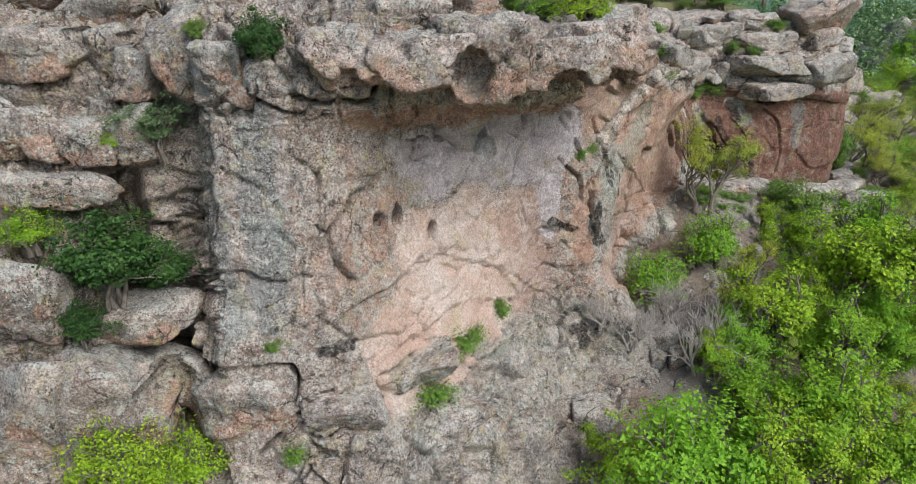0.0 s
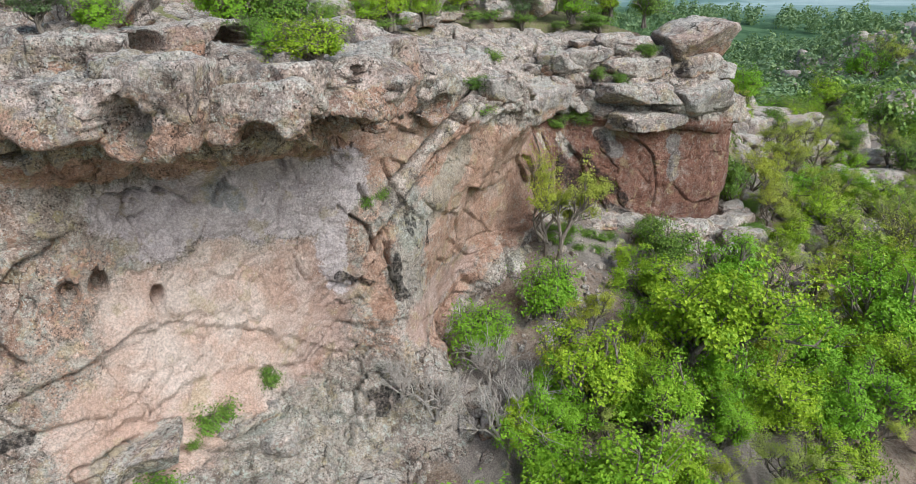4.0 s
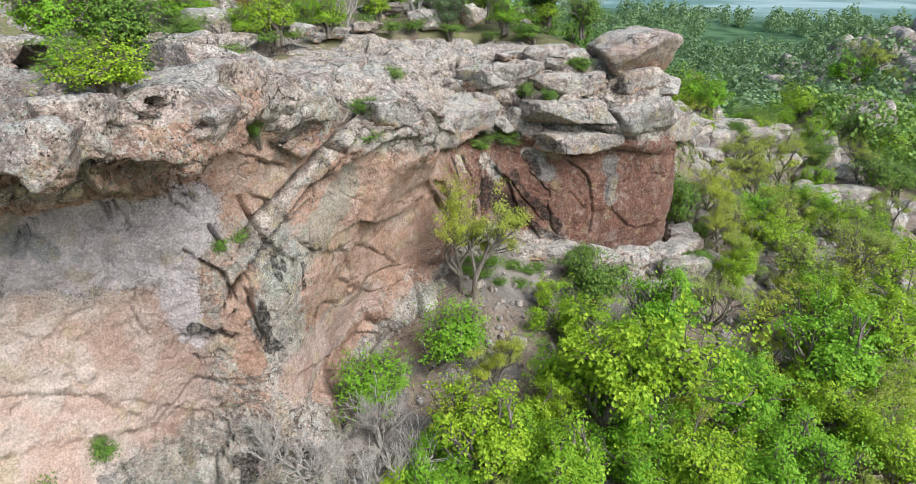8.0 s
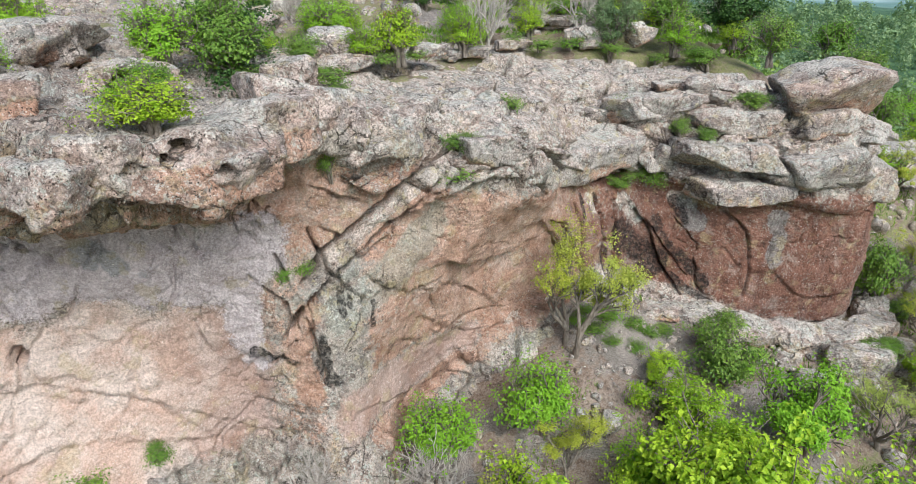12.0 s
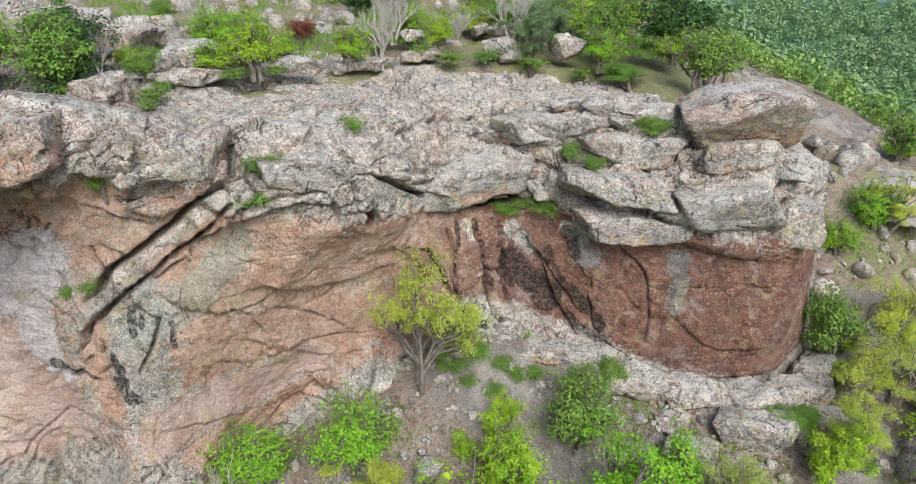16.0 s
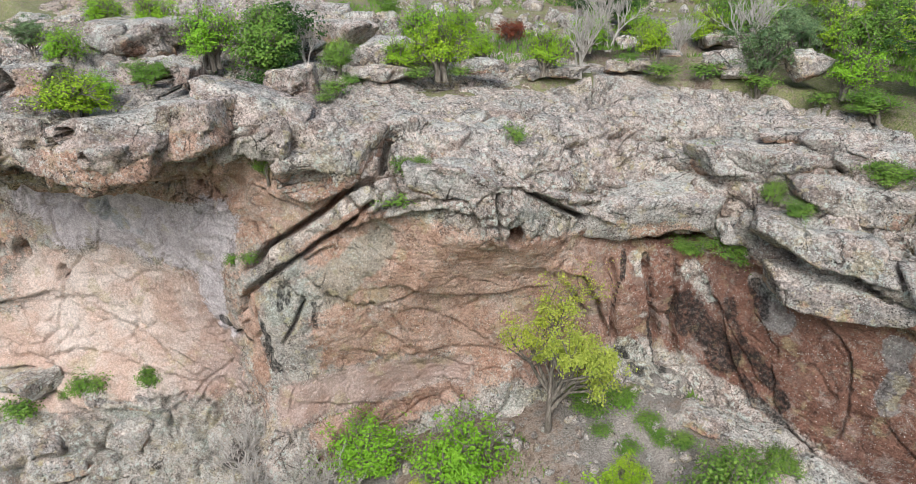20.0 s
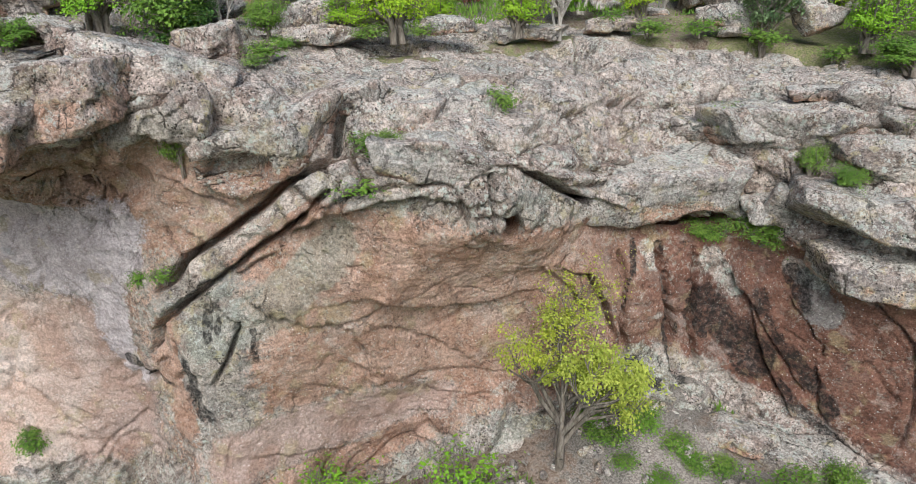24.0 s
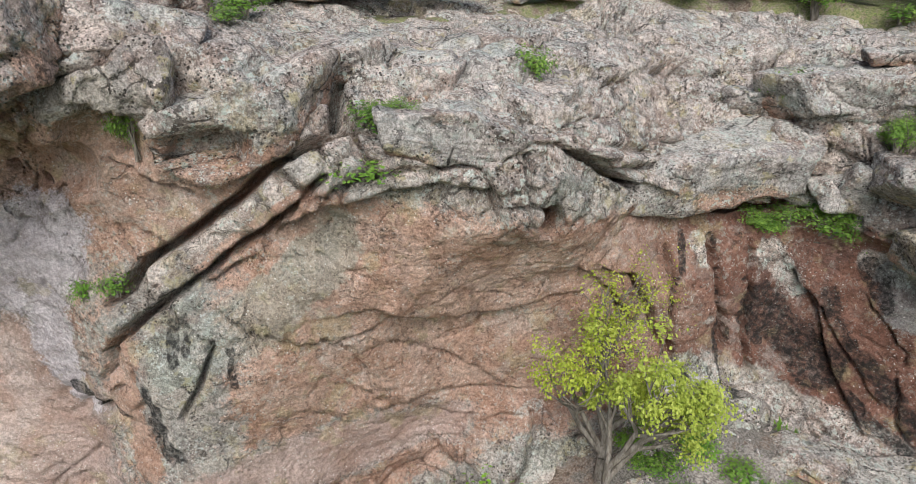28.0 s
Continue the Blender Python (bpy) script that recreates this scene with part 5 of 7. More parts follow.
# ---- blocks and boulders ----
boulder(6.41, 28.51, 10.63, 4.70, 3.18, 1.99, 53, 0, 101, 9, 0.8, CAP)
boulder(6.54, 30.65, 10.85, 4.33, 3.04, 1.98, 53, -18, 102, 9, 0.4, CAP)
boulder(6.47, 33.51, 11.10, 4.39, 2.88, 1.74, 53, 12, 103, 9, 0.2, CAP)
boulder(0.61, 32.19, 11.61, 3.35, 2.54, 1.79, 53, 0, 104, 9, 1, CAP)
boulder(0.12, 27.11, 12.03, 2.41, 2.03, 1.59, 53, 0, 105, 9, 1, CAP)
boulder(4.71, 26.18, 10.79, 2.22, 1.96, 1.61, 53, 0, 106, 9, 0.9, CAP)
boulder(8.61, 35.58, 9.14, 3.79, 2.90, 2.05, 53, -20, 107, 9, 0.0, CLIFF)
boulder(-4.05, 23.85, 10.93, 3.41, 2.63, 2.09, 0, 0, 108, 5, 0.7, CAP)
boulder(-1.13, 23.74, 10.74, 3.53, 2.65, 2.05, 0, 0, 109, 5, 0.5, CAP)
boulder(1.11, 24.13, 10.86, 3.49, 2.99, 2.75, 0, 0, 110, 5, 0.9, CAP)
boulder(3.69, 24.76, 10.44, 3.34, 2.35, 1.70, 0, 0, 111, 5, 0.9, CAP)
boulder(6.43, 28.01, 10.19, 3.17, 2.32, 1.75, 0, 0, 112, 5, 0.9, CAP)
boulder(-1.73, 25.80, 11.92, 3.60, 2.22, 1.26, 0, 0, 113, 9, 0.0, CLIFF)
boulder(4.06, 36.32, 11.37, 2.57, 2.16, 1.68, 0, 0, 114, 9, 1, CAP)
boulder(10.20, 40.00, 9.35, 1.70, 1.60, 1.50, 30, 0, 115, 9, 0.3, CAP)
boulder(9.60, 41.70, 9.75, 1.70, 1.50, 1.10, 62, 0, 225, 9, 0.2, CAP)
boulder(9.40, 43.60, 9.90, 1.90, 1.50, 1.00, 40, 0, 226, 9, 0.2, CAP)
boulder(-5.36, 32.17, 12.73, 3.69, 2.41, 1.46, 0, 0, 116, 9, 0.0, CLIFF)
boulder(-6.41, 32.64, 12.80, 8.36, 3.85, 1.64, -0, 0, 117, 5, 0.0, CLIFF)
boulder(-2.82, 41.88, 12.40, 5.74, 3.10, 1.55, -0, 0, 118, 9, 0.5, CAP)
boulder(11.77, 39.15, 8.69, 3.86, 2.20, 1.16, 53, 10, 119, 9, 0.0, GREY_ROCK)
boulder(14.80, 47.50, 6.62, 5.96, 3.62, 2.03, 53, -6, 120, 7, 0.0, GREY_ROCK)
boulder(16.50, 48.81, 6.88, 1.28, 1.54, 1.94, 53, 0, 121, 9, 0.0, CAP)
boulder(8.63, 38.76, 9.96, 2.01, 1.65, 1.26, 53, 0, 122, 9, 0.0, GREY_ROCK)
boulder(9.87, 40.15, 9.70, 1.96, 1.51, 1.07, 53, 0, 123, 9, 0.0, GREY_ROCK)
boulder(10.89, 41.93, 9.66, 2.27, 1.59, 1.03, 53, 0, 124, 9, 0.0, GREY_ROCK)
boulder(14.84, 49.14, 8.15, 1.31, 1.08, 0.82, 53, 0, 125, 9, 0.0, GREY_ROCK)
boulder(16.83, 50.18, 8.59, 3.82, 2.51, 1.52, 53, 0, 126, 9, 0.0, GREY_ROCK)
boulder(18.05, 49.16, 5.95, 1.62, 1.29, 0.95, 53, 0, 127, 9, 0.0, GREY_ROCK)
boulder(19.64, 50.70, 8.99, 2.23, 1.53, 0.98, 53, 0, 128, 9, 0.0, GREY_ROCK)
boulder(20.89, 52.54, 9.72, 3.20, 1.90, 1.04, 53, 0, 129, 9, 0.0, GREY_ROCK)
boulder(18.38, 51.26, 9.61, 2.20, 1.06, 0.47, 53, 0, 130, 9, 0.0, CAP)
boulder(26.10, 52.60, 9.75, 4.80, 3.80, 2.50, 19, 0, 131, 2, 0.0, CAP, wedge=0.22)
boulder(26.10, 51.51, 8.01, 3.18, 2.32, 1.57, 19, 0, 132, 9, 0.0, GREY_ROCK)
boulder(28.40, 52.98, 7.53, 2.29, 1.87, 1.42, 19, 0, 133, 9, 0.0, GREY_ROCK)
boulder(26.30, 50.65, 5.88, 4.81, 3.71, 2.64, 19, 0, 134, 9, 0.0, GREY_ROCK)
boulder(28.97, 52.42, 5.04, 2.33, 2.41, 2.48, 19, 0, 135, 9, 0.0, CLIFF)
boulder(22.32, 48.78, 4.96, 4.67, 2.45, 1.19, 19, 0, 136, 9, 0.0, GREY_ROCK)
boulder(21.62, 49.11, 6.56, 5.69, 3.08, 1.54, 19, 5, 137, 9, 0.0, GREY_ROCK)
boulder(21.69, 50.56, 8.12, 4.95, 2.63, 1.29, 19, 0, 138, 9, 0.0, CLIFF)
boulder(17.84, 50.40, 8.40, 3.11, 2.53, 1.90, 19, 0, 139, 9, 0.0, GREY_ROCK)
boulder(20.11, 51.49, 9.48, 2.13, 1.63, 1.16, 19, 0, 140, 9, 0.0, GREY_ROCK)
boulder(22.17, 51.82, 9.48, 2.56, 1.52, 0.83, 19, 0, 141, 9, 0.0, GREY_ROCK)
boulder(18.50, 49.10, 6.10, 0.98, 1.20, 1.56, 19, 0, 142, 9, 0.0, GREY_ROCK)
boulder(-15.91, 27.03, 10.64, 3.52, 2.22, 1.91, 0, 0, 143, 5, 0.15, CLIFF)
boulder(-13.53, 27.29, 10.48, 2.01, 1.78, 2.40, 0, 0, 144, 5, 0.15, CLIFF)
boulder(-9.95, 25.86, 10.68, 2.49, 2.20, 2.97, 0, 0, 145, 5, 0.15, CLIFF)
boulder(-7.84, 23.91, 10.35, 2.13, 1.77, 2.21, 0, 0, 146, 5, 0.15, CLIFF)
boulder(-14.29, 29.26, 12.02, 3.84, 2.24, 1.74, 0, 0, 147, 5, 0.15, CLIFF)
boulder(-8.87, 26.53, 12.32, 1.88, 1.36, 1.40, 0, 0, 148, 5, 0.15, CLIFF)
boulder(-17.72, 29.71, 12.49, 3.09, 1.79, 1.38, 0, 0, 149, 5, 0.15, CLIFF)
boulder(-16.22, 24.12, 8.13, 0.92, 1.09, 2.12, 0, 0, 150, 5, 0.15, CLIFF)
boulder(-15.35, 24.37, 8.10, 1.63, 1.48, 2.04, 0, 0, 151, 5, 0.15, CLIFF)
boulder(-13.71, 24.51, 7.78, 2.23, 1.68, 1.85, 0, 0, 152, 5, 0.15, CLIFF)
boulder(-14.17, 23.61, 6.21, 3.44, 1.85, 1.33, 0, 0, 153, 5, 0.15, CLIFF)
boulder(-12.14, 24.97, 7.75, 1.68, 1.54, 2.18, 0, 0, 154, 5, 0.15, CLIFF)
boulder(-15.94, 22.99, 6.26, 1.19, 1.01, 1.29, 0, 0, 155, 5, 0.15, CLIFF)
boulder(-12.25, 26.59, 9.84, 2.24, 2.13, 1.95, 0, 0, 156, 9, 0.8, CAP)
boulder(-15.07, 21.27, 3.04, 2.53, 1.99, 2.78, 0, 0, 157, 5, 0.0, CLIFF)
boulder(-12.30, 22.37, 1.62, 5.02, 2.12, 1.36, 0, 0, 158, 5, 0.0, CLIFF)
boulder(-15.41, 20.29, -1.05, 2.86, 2.60, 4.30, 0, 0, 159, 5, 0.0, CLIFF)
boulder(-12.77, 21.33, -1.34, 4.00, 2.99, 3.87, 0, 0, 160, 5, 0.0, CLIFF)
boulder(-10.76, 22.60, -1.37, 2.30, 1.83, 2.58, 0, 0, 161, 5, 0.0, CLIFF)
boulder(-8.17, 21.93, -1.66, 4.62, 2.72, 2.56, 0, 0, 162, 4, 0.0, CLIFF)
boulder(-6.43, 23.65, 10.32, 1.85, 1.36, 0.92, 0, 0, 163, 9, 0.0, GREY_ROCK)
boulder(-1.79, 24.53, -2.04, 3.28, 2.28, 1.47, 0, -12, 164, 9, 0.0, GREY_ROCK)
boulder(-4.53, 22.08, -2.16, 3.04, 2.37, 1.71, 0, 0, 165, 9, 0.0, GREY_ROCK)
boulder(-0.25, 23.95, -4.24, 2.93, 2.11, 1.41, 0, 0, 166, 9, 0.0, GREY_ROCK)
boulder(2.45, 27.45, -3.91, 1.84, 1.63, 1.35, 0, 0, 167, 9, 0.0, GREY_ROCK)
boulder(0.47, 26.41, -2.52, 1.36, 1.12, 0.85, 0, 0, 168, 9, 0.0, GREY_ROCK)
boulder(1.01, 24.62, -5.04, 2.51, 1.70, 1.06, 53, 0, 169, 9, 0.0, GREY_ROCK)
boulder(-2.36, 24.02, -2.12, 2.01, 1.61, 1.19, 53, 0, 170, 9, 0.0, GREY_ROCK)
boulder(0.81, 27.56, -2.70, 2.85, 1.91, 1.18, 53, 0, 171, 9, 0.0, GREY_ROCK)
boulder(-3.85, 30.83, 12.89, 2.00, 1.55, 1.48, 53, 0, 172, 8, 0.0, GREY_ROCK)
boulder(-3.47, 32.61, 12.75, 2.39, 1.61, 1.26, 53, 0, 173, 8, 0.0, GREY_ROCK)
boulder(3.30, 41.36, 12.12, 2.94, 1.72, 1.18, 53, 0, 174, 8, 0.0, GREY_ROCK)
boulder(4.61, 40.44, 11.60, 2.21, 1.14, 0.69, 53, 0, 175, 8, 0.0, GREY_ROCK)
boulder(5.04, 42.49, 11.72, 1.53, 0.85, 0.55, 53, 0, 176, 8, 0.0, GREY_ROCK)
boulder(-4.24, 43.79, 12.71, 3.67, 2.12, 1.43, 53, 0, 177, 8, 0.0, GREY_ROCK)
boulder(7.50, 54.23, 11.92, 1.48, 0.94, 0.69, 53, 0, 178, 8, 0.0, GREY_ROCK)
boulder(9.80, 58.11, 12.02, 1.27, 0.89, 0.73, 53, 0, 179, 8, 0.0, GREY_ROCK)
boulder(16.38, 56.14, 11.67, 2.03, 1.37, 1.08, 53, 0, 180, 8, 0.0, GREY_ROCK)
boulder(13.51, 54.89, 11.09, 1.57, 0.93, 0.64, 53, 0, 181, 8, 0.0, GREY_ROCK)
boulder(-0.35, 38.82, 12.25, 1.94, 1.17, 0.82, 53, 0, 182, 8, 0.0, GREY_ROCK)
boulder(-4.48, 41.25, 12.77, 2.33, 1.52, 1.15, 53, 0, 183, 8, 0.0, GREY_ROCK)
boulder(-15.54, 30.65, 12.54, 2.85, 1.82, 1.36, 53, 0, 184, 8, 0.0, GREY_ROCK)
boulder(7.11, 44.48, 11.67, 2.23, 1.05, 0.58, 53, 0, 185, 8, 0.0, GREY_ROCK)
boulder(7.89, 48.30, 11.15, 2.79, 1.21, 0.61, 53, 0, 186, 8, 0.0, GREY_ROCK)
boulder(9.57, 51.61, 11.31, 2.54, 1.25, 0.72, 53, 0, 187, 8, 0.0, GREY_ROCK)
boulder(9.98, 54.02, 11.68, 1.38, 0.61, 0.32, 53, 0, 188, 8, 0.0, GREY_ROCK)
boulder(10.85, 58.70, 11.89, 1.45, 0.83, 0.56, 53, 0, 189, 8, 0.0, GREY_ROCK)
boulder(-4.12, 44.89, 12.54, 4.44, 2.20, 1.27, 19, 0, 190, 8, 0.0, GREY_ROCK)
boulder(-7.11, 44.38, 13.10, 1.86, 1.43, 1.35, 19, 0, 191, 8, 0.0, GREY_ROCK)
boulder(-2.62, 46.67, 12.35, 1.60, 1.03, 0.77, 19, 0, 192, 8, 0.0, GREY_ROCK)
boulder(3.85, 41.13, 12.10, 2.21, 1.43, 1.08, 19, 0, 193, 8, 0.0, GREY_ROCK)
boulder(4.46, 40.29, 11.49, 2.04, 1.01, 0.58, 19, 0, 194, 8, 0.0, GREY_ROCK)
boulder(9.76, 59.45, 12.08, 1.55, 0.98, 0.72, 19, 0, 195, 8, 0.0, GREY_ROCK)
boulder(10.91, 60.39, 11.96, 1.76, 1.01, 0.68, 19, 0, 196, 8, 0.0, GREY_ROCK)
boulder(13.17, 55.14, 11.62, 2.77, 1.50, 0.96, 19, 0, 197, 8, 0.0, GREY_ROCK)
boulder(15.91, 56.16, 11.68, 1.21, 1.06, 1.19, 19, 0, 198, 8, 0.0, GREY_ROCK)
boulder(37.98, 51.57, -4.32, 3.79, 3.09, 2.33, -1, 0, 199, 8, 0.0, GREY_ROCK)
boulder(35.88, 39.54, -6.74, 3.47, 2.62, 1.83, -1, 0, 200, 8, 0.0, GREY_ROCK)
boulder(30.82, 50.34, -3.28, 1.64, 1.23, 0.85, -1, 0, 201, 8, 0.0, GREY_ROCK)
boulder(51.86, 86.45, -4.47, 2.85, 1.95, 1.23, -1, 0, 202, 8, 0.0, GREY_ROCK)
boulder(54.54, 84.67, -3.50, 4.86, 2.97, 1.68, -1, 0, 203, 8, 0.0, GREY_ROCK)
boulder(56.36, 80.43, -3.88, 3.64, 2.13, 1.15, -1, 0, 204, 8, 0.0, GREY_ROCK)
boulder(56.47, 76.07, -4.62, 5.03, 2.88, 1.52, -1, 0, 205, 8, 0.0, GREY_ROCK)
boulder(54.08, 71.21, -5.58, 5.02, 2.98, 1.64, -1, 0, 206, 8, 0.0, GREY_ROCK)
boulder(50.62, 70.55, -5.98, 2.94, 1.80, 1.02, -1, 0, 207, 8, 0.0, GREY_ROCK)
boulder(48.34, 84.30, -5.56, 4.18, 2.77, 1.69, -1, 0, 208, 8, 0.0, GREY_ROCK)
boulder(48.39, 96.33, -6.69, 4.01, 2.19, 1.11, -1, 0, 209, 8, 0.0, GREY_ROCK)
boulder(33.32, 41.35, -5.88, 3.09, 1.99, 1.19, -1, 0, 210, 8, 0.0, GREY_ROCK)
boulder(27.11, 44.48, -3.23, 2.16, 1.87, 1.49, -1, 0, 211, 8, 0.0, GREY_ROCK)
boulder(18.07, 37.87, -3.01, 1.06, 1.04, 1.00, -1, 0, 212, 8, 0.0, GREY_ROCK)
boulder(39.65, 59.95, -4.81, 1.48, 1.48, 1.45, -1, 0, 213, 8, 0.0, GREY_ROCK)
boulder(34.03, 54.73, -3.69, 1.34, 1.34, 1.31, -1, 0, 214, 8, 0.0, GREY_ROCK)
boulder(10.90, 31.76, -5.26, 1.63, 1.48, 1.27, 0, 0, 215, 8, 0.0, GREY_ROCK)
boulder(10.35, 30.66, -5.87, 0.96, 1.07, 1.22, 0, 0, 216, 8, 0.0, GREY_ROCK)
boulder(6.45, 27.78, -7.06, 1.95, 1.75, 1.48, 0, 0, 217, 8, 0.0, GREY_ROCK)
boulder(11.41, 30.62, -5.72, 0.96, 1.07, 1.22, 0, 0, 218, 8, 0.0, GREY_ROCK)
boulder(41.70, 125.67, -10.21, 10.64, 6.78, 3.99, 19, 0, 219, 8, 0.0, GREY_ROCK)
boulder(38.12, 95.19, -6.56, 6.52, 3.99, 2.26, 19, 0, 220, 8, 0.0, GREY_ROCK)
boulder(41.91, 75.76, -6.05, 3.44, 2.51, 1.70, 19, 0, 221, 8, 0.0, GREY_ROCK)
boulder(29.14, 47.27, -2.96, 3.23, 2.39, 1.63, 19, 0, 222, 8, 0.0, GREY_ROCK)
boulder(14.11, 38.24, -2.37, 1.57, 1.47, 1.31, 19, 0, 223, 8, 0.0, GREY_ROCK)
boulder(37.93, 55.48, -4.12, 1.69, 2.06, 2.65, 19, 0, 224, 8, 0.0, GREY_ROCK)
# pale lichen-grown rocks along the foot of the red wall
for k, (x, y, wide, high, turn) in enumerate(((19.6, 46.4, 2.4, 1.4, 20), (21.6, 47.2, 3.2, 1.9, 15), (24.2, 47.5, 3.6, 2.2, 20), (26.7, 48.1, 3.2, 2.4, 28), (28.9, 49.2, 3.2, 2.6, 40), (30.6, 51.4, 3.2, 2.6, 60), (31.4, 54.3, 3.0, 2.4, 80), (29.6, 47.4, 2.4, 1.4, 10), (26.0, 46.2, 2.0, 1.1, 50), (32.4, 50.6, 2.2, 1.3, 30))):
    boulder(x, y, float(ground_height([x], [y])[0]) + 0.08 * high, wide, 0.7 * wide, 0.55 * high, turn, 5, 231 + k, 4, 0.0, CLIFF)
# slabs in ledges along the rib behind the cliff's end
rib_rng = random.Random(17)
for k in range(26):
    u = rib_rng.uniform(0.6, 5.4)
    a, b = Vector(RIB[int(u)]), Vector(RIB[int(u) + 1])
    at = a.lerp(b, u - int(u))
    boulder(at.x + rib_rng.uniform(-0.5, 2.5), at.y - rib_rng.uniform(0.0, 4.5), 0, rib_rng.uniform(3.5, 7.5), rib_rng.uniform(2.5, 4.0), rib_rng.uniform(1.2, 2.4), rib_rng.uniform(10, 50), rib_rng.uniform(-6, 8), 300 + k, 5, 0.0, GREY_ROCK, 4)
rubble("scree", 801, 700, 14, 31, 36, 48.5, 0.10, 0.6)
rubble("slope_stones", 802, 520, 29, 52, 42, 75, 0.25, 1.9)
rubble("plateau_stones", 803, 340, -14, 24, 50, 70, 0.25, 1.4)
rubble("foot_stones", 804, 140, 2, 16, 24, 37, 0.2, 0.9)
rubble("far_ridge_stones", 806, 320, 95, 175, 135, 225, 1.5, 7.0)
rubble("ridge_stones", 805, 240, 44, 86, 62, 112, 0.8, 4.2)


# ---- trees and bushes ----
def part(name, me, parent, label=""):
    ob = new(name, me)
    ob.parent = parent
    return tagged(ob, label)


def grow(rng, height, levels, spread, first, stems=1, up=0.25, leafy=None):
    """Branches as rows of (start, end, radius at both) and the twigs' ends."""
    segs, tips = [], []

    def limb(a, way, length, radius, level):
        bend = Vector((rng.gauss(0, 0.16), rng.gauss(0, 0.16), up * 0.3))
        mid = a + way * length * 0.5
        way2 = (way + bend).normalized()
        b = mid + way2 * length * 0.5
        segs.append((a, mid, radius, radius * 0.85)), segs.append((mid, b, radius * 0.85, radius * 0.65))
        if level >= (levels - 1 if leafy is None else leafy):
            tips.append((a if level < levels - 1 else mid, b))
        if level == levels:
            return
        for k in range(rng.choice((2, 3, 3, 4)) if level else rng.choice((4, 5))):
            side = Vector((rng.gauss(0, 1), rng.gauss(0, 1), rng.gauss(0, 0.5)))
            side = (side - way2 * side.dot(way2)).normalized()
            ang = rng.uniform(0.45, 1.0) * spread
            w = (way2 * math.cos(ang) + side * math.sin(ang) + Vector((0, 0, up))).normalized()
            at = mid.lerp(b, rng.uniform(0.1, 1.0))
            limb(at, w, length * rng.uniform(0.42, 0.98), radius * 0.55, level + 1)

    for k in range(stems):
        lean = Vector((rng.gauss(0, 0.12 + 0.15 * (stems > 1)), rng.gauss(0, 0.12 + 0.15 * (stems > 1)), 1)).normalized()
        limb(Vector((rng.gauss(0, 0.03 * height * (stems > 1)), rng.gauss(0, 0.03 * height * (stems > 1)), -0.05 * height)), lean, height * first, height * 0.024, 0)
    return segs, tips


def tubes(segs, sides=6):
    verts, faces = [], []
    for a, b, ra, rb in segs:
        q = (b - a).to_track_quat("Z", "Y").to_matrix()
        base = len(verts)
        for c, r in ((a, ra), (b, rb)):
            for k in range(sides):
                t = 2 * math.pi * k / sides
                verts.append(c + q @ Vector((math.cos(t) * r, math.sin(t) * r, 0)))
        faces += [(base + k, base + (k + 1) % sides, base + sides + (k + 1) % sides, base + sides + k) for k in range(sides)]
    return np.array(verts), np.array(faces)


def leaves(npr, tips, count, size, scatter):
    """Small bent leaves in uneven pads round the twigs, turned to the light, each of two triangles folded along its rib."""
    a, b = np.array([t[0] for t in tips]), np.array([t[1] for t in tips])
    weight = np.exp(npr.normal(0, 1.25, len(a)))
    k = npr.choice(len(a), count, p=weight / weight.sum())
    f = npr.uniform(0.25, 1.1, (count, 1))
    off = npr.normal(0, scatter, (count, 3)) * (1.15, 1.15, 0.6)
    c = a[k] + (b[k] - a[k]) * f + off
    out = c - (0, 0, 0.35)
    nrm = 0.5 * out / (np.linalg.norm(out, axis=1, keepdims=True) + 1e-9) + 0.5 * off / scatter * 0.6 + (0, 0, 0.55) + npr.normal(0, 0.32, (count, 3))
    nrm /= np.linalg.norm(nrm, axis=1, keepdims=True) + 1e-9
    w = npr.normal(0, 1, (count, 3))
    w -= (w * nrm).sum(1, keepdims=True) * nrm
    w /= np.linalg.norm(w, axis=1, keepdims=True) + 1e-9
    side = np.cross(nrm, w)
    sz = size * npr.uniform(0.6, 1.35, (count, 1))
    verts = np.stack([c - w * sz * 0.5, c + side * sz * 0.36 + nrm * sz * 0.10, c + w * sz * 0.5 - nrm * sz * 0.1, c - side * sz * 0.36 + nrm * sz * 0.10], 1).reshape(-1, 3)
    i = np.arange(count)[:, None] * 4
    return verts, np.concatenate([i + (0, 1, 2), i + (0, 2, 3)])


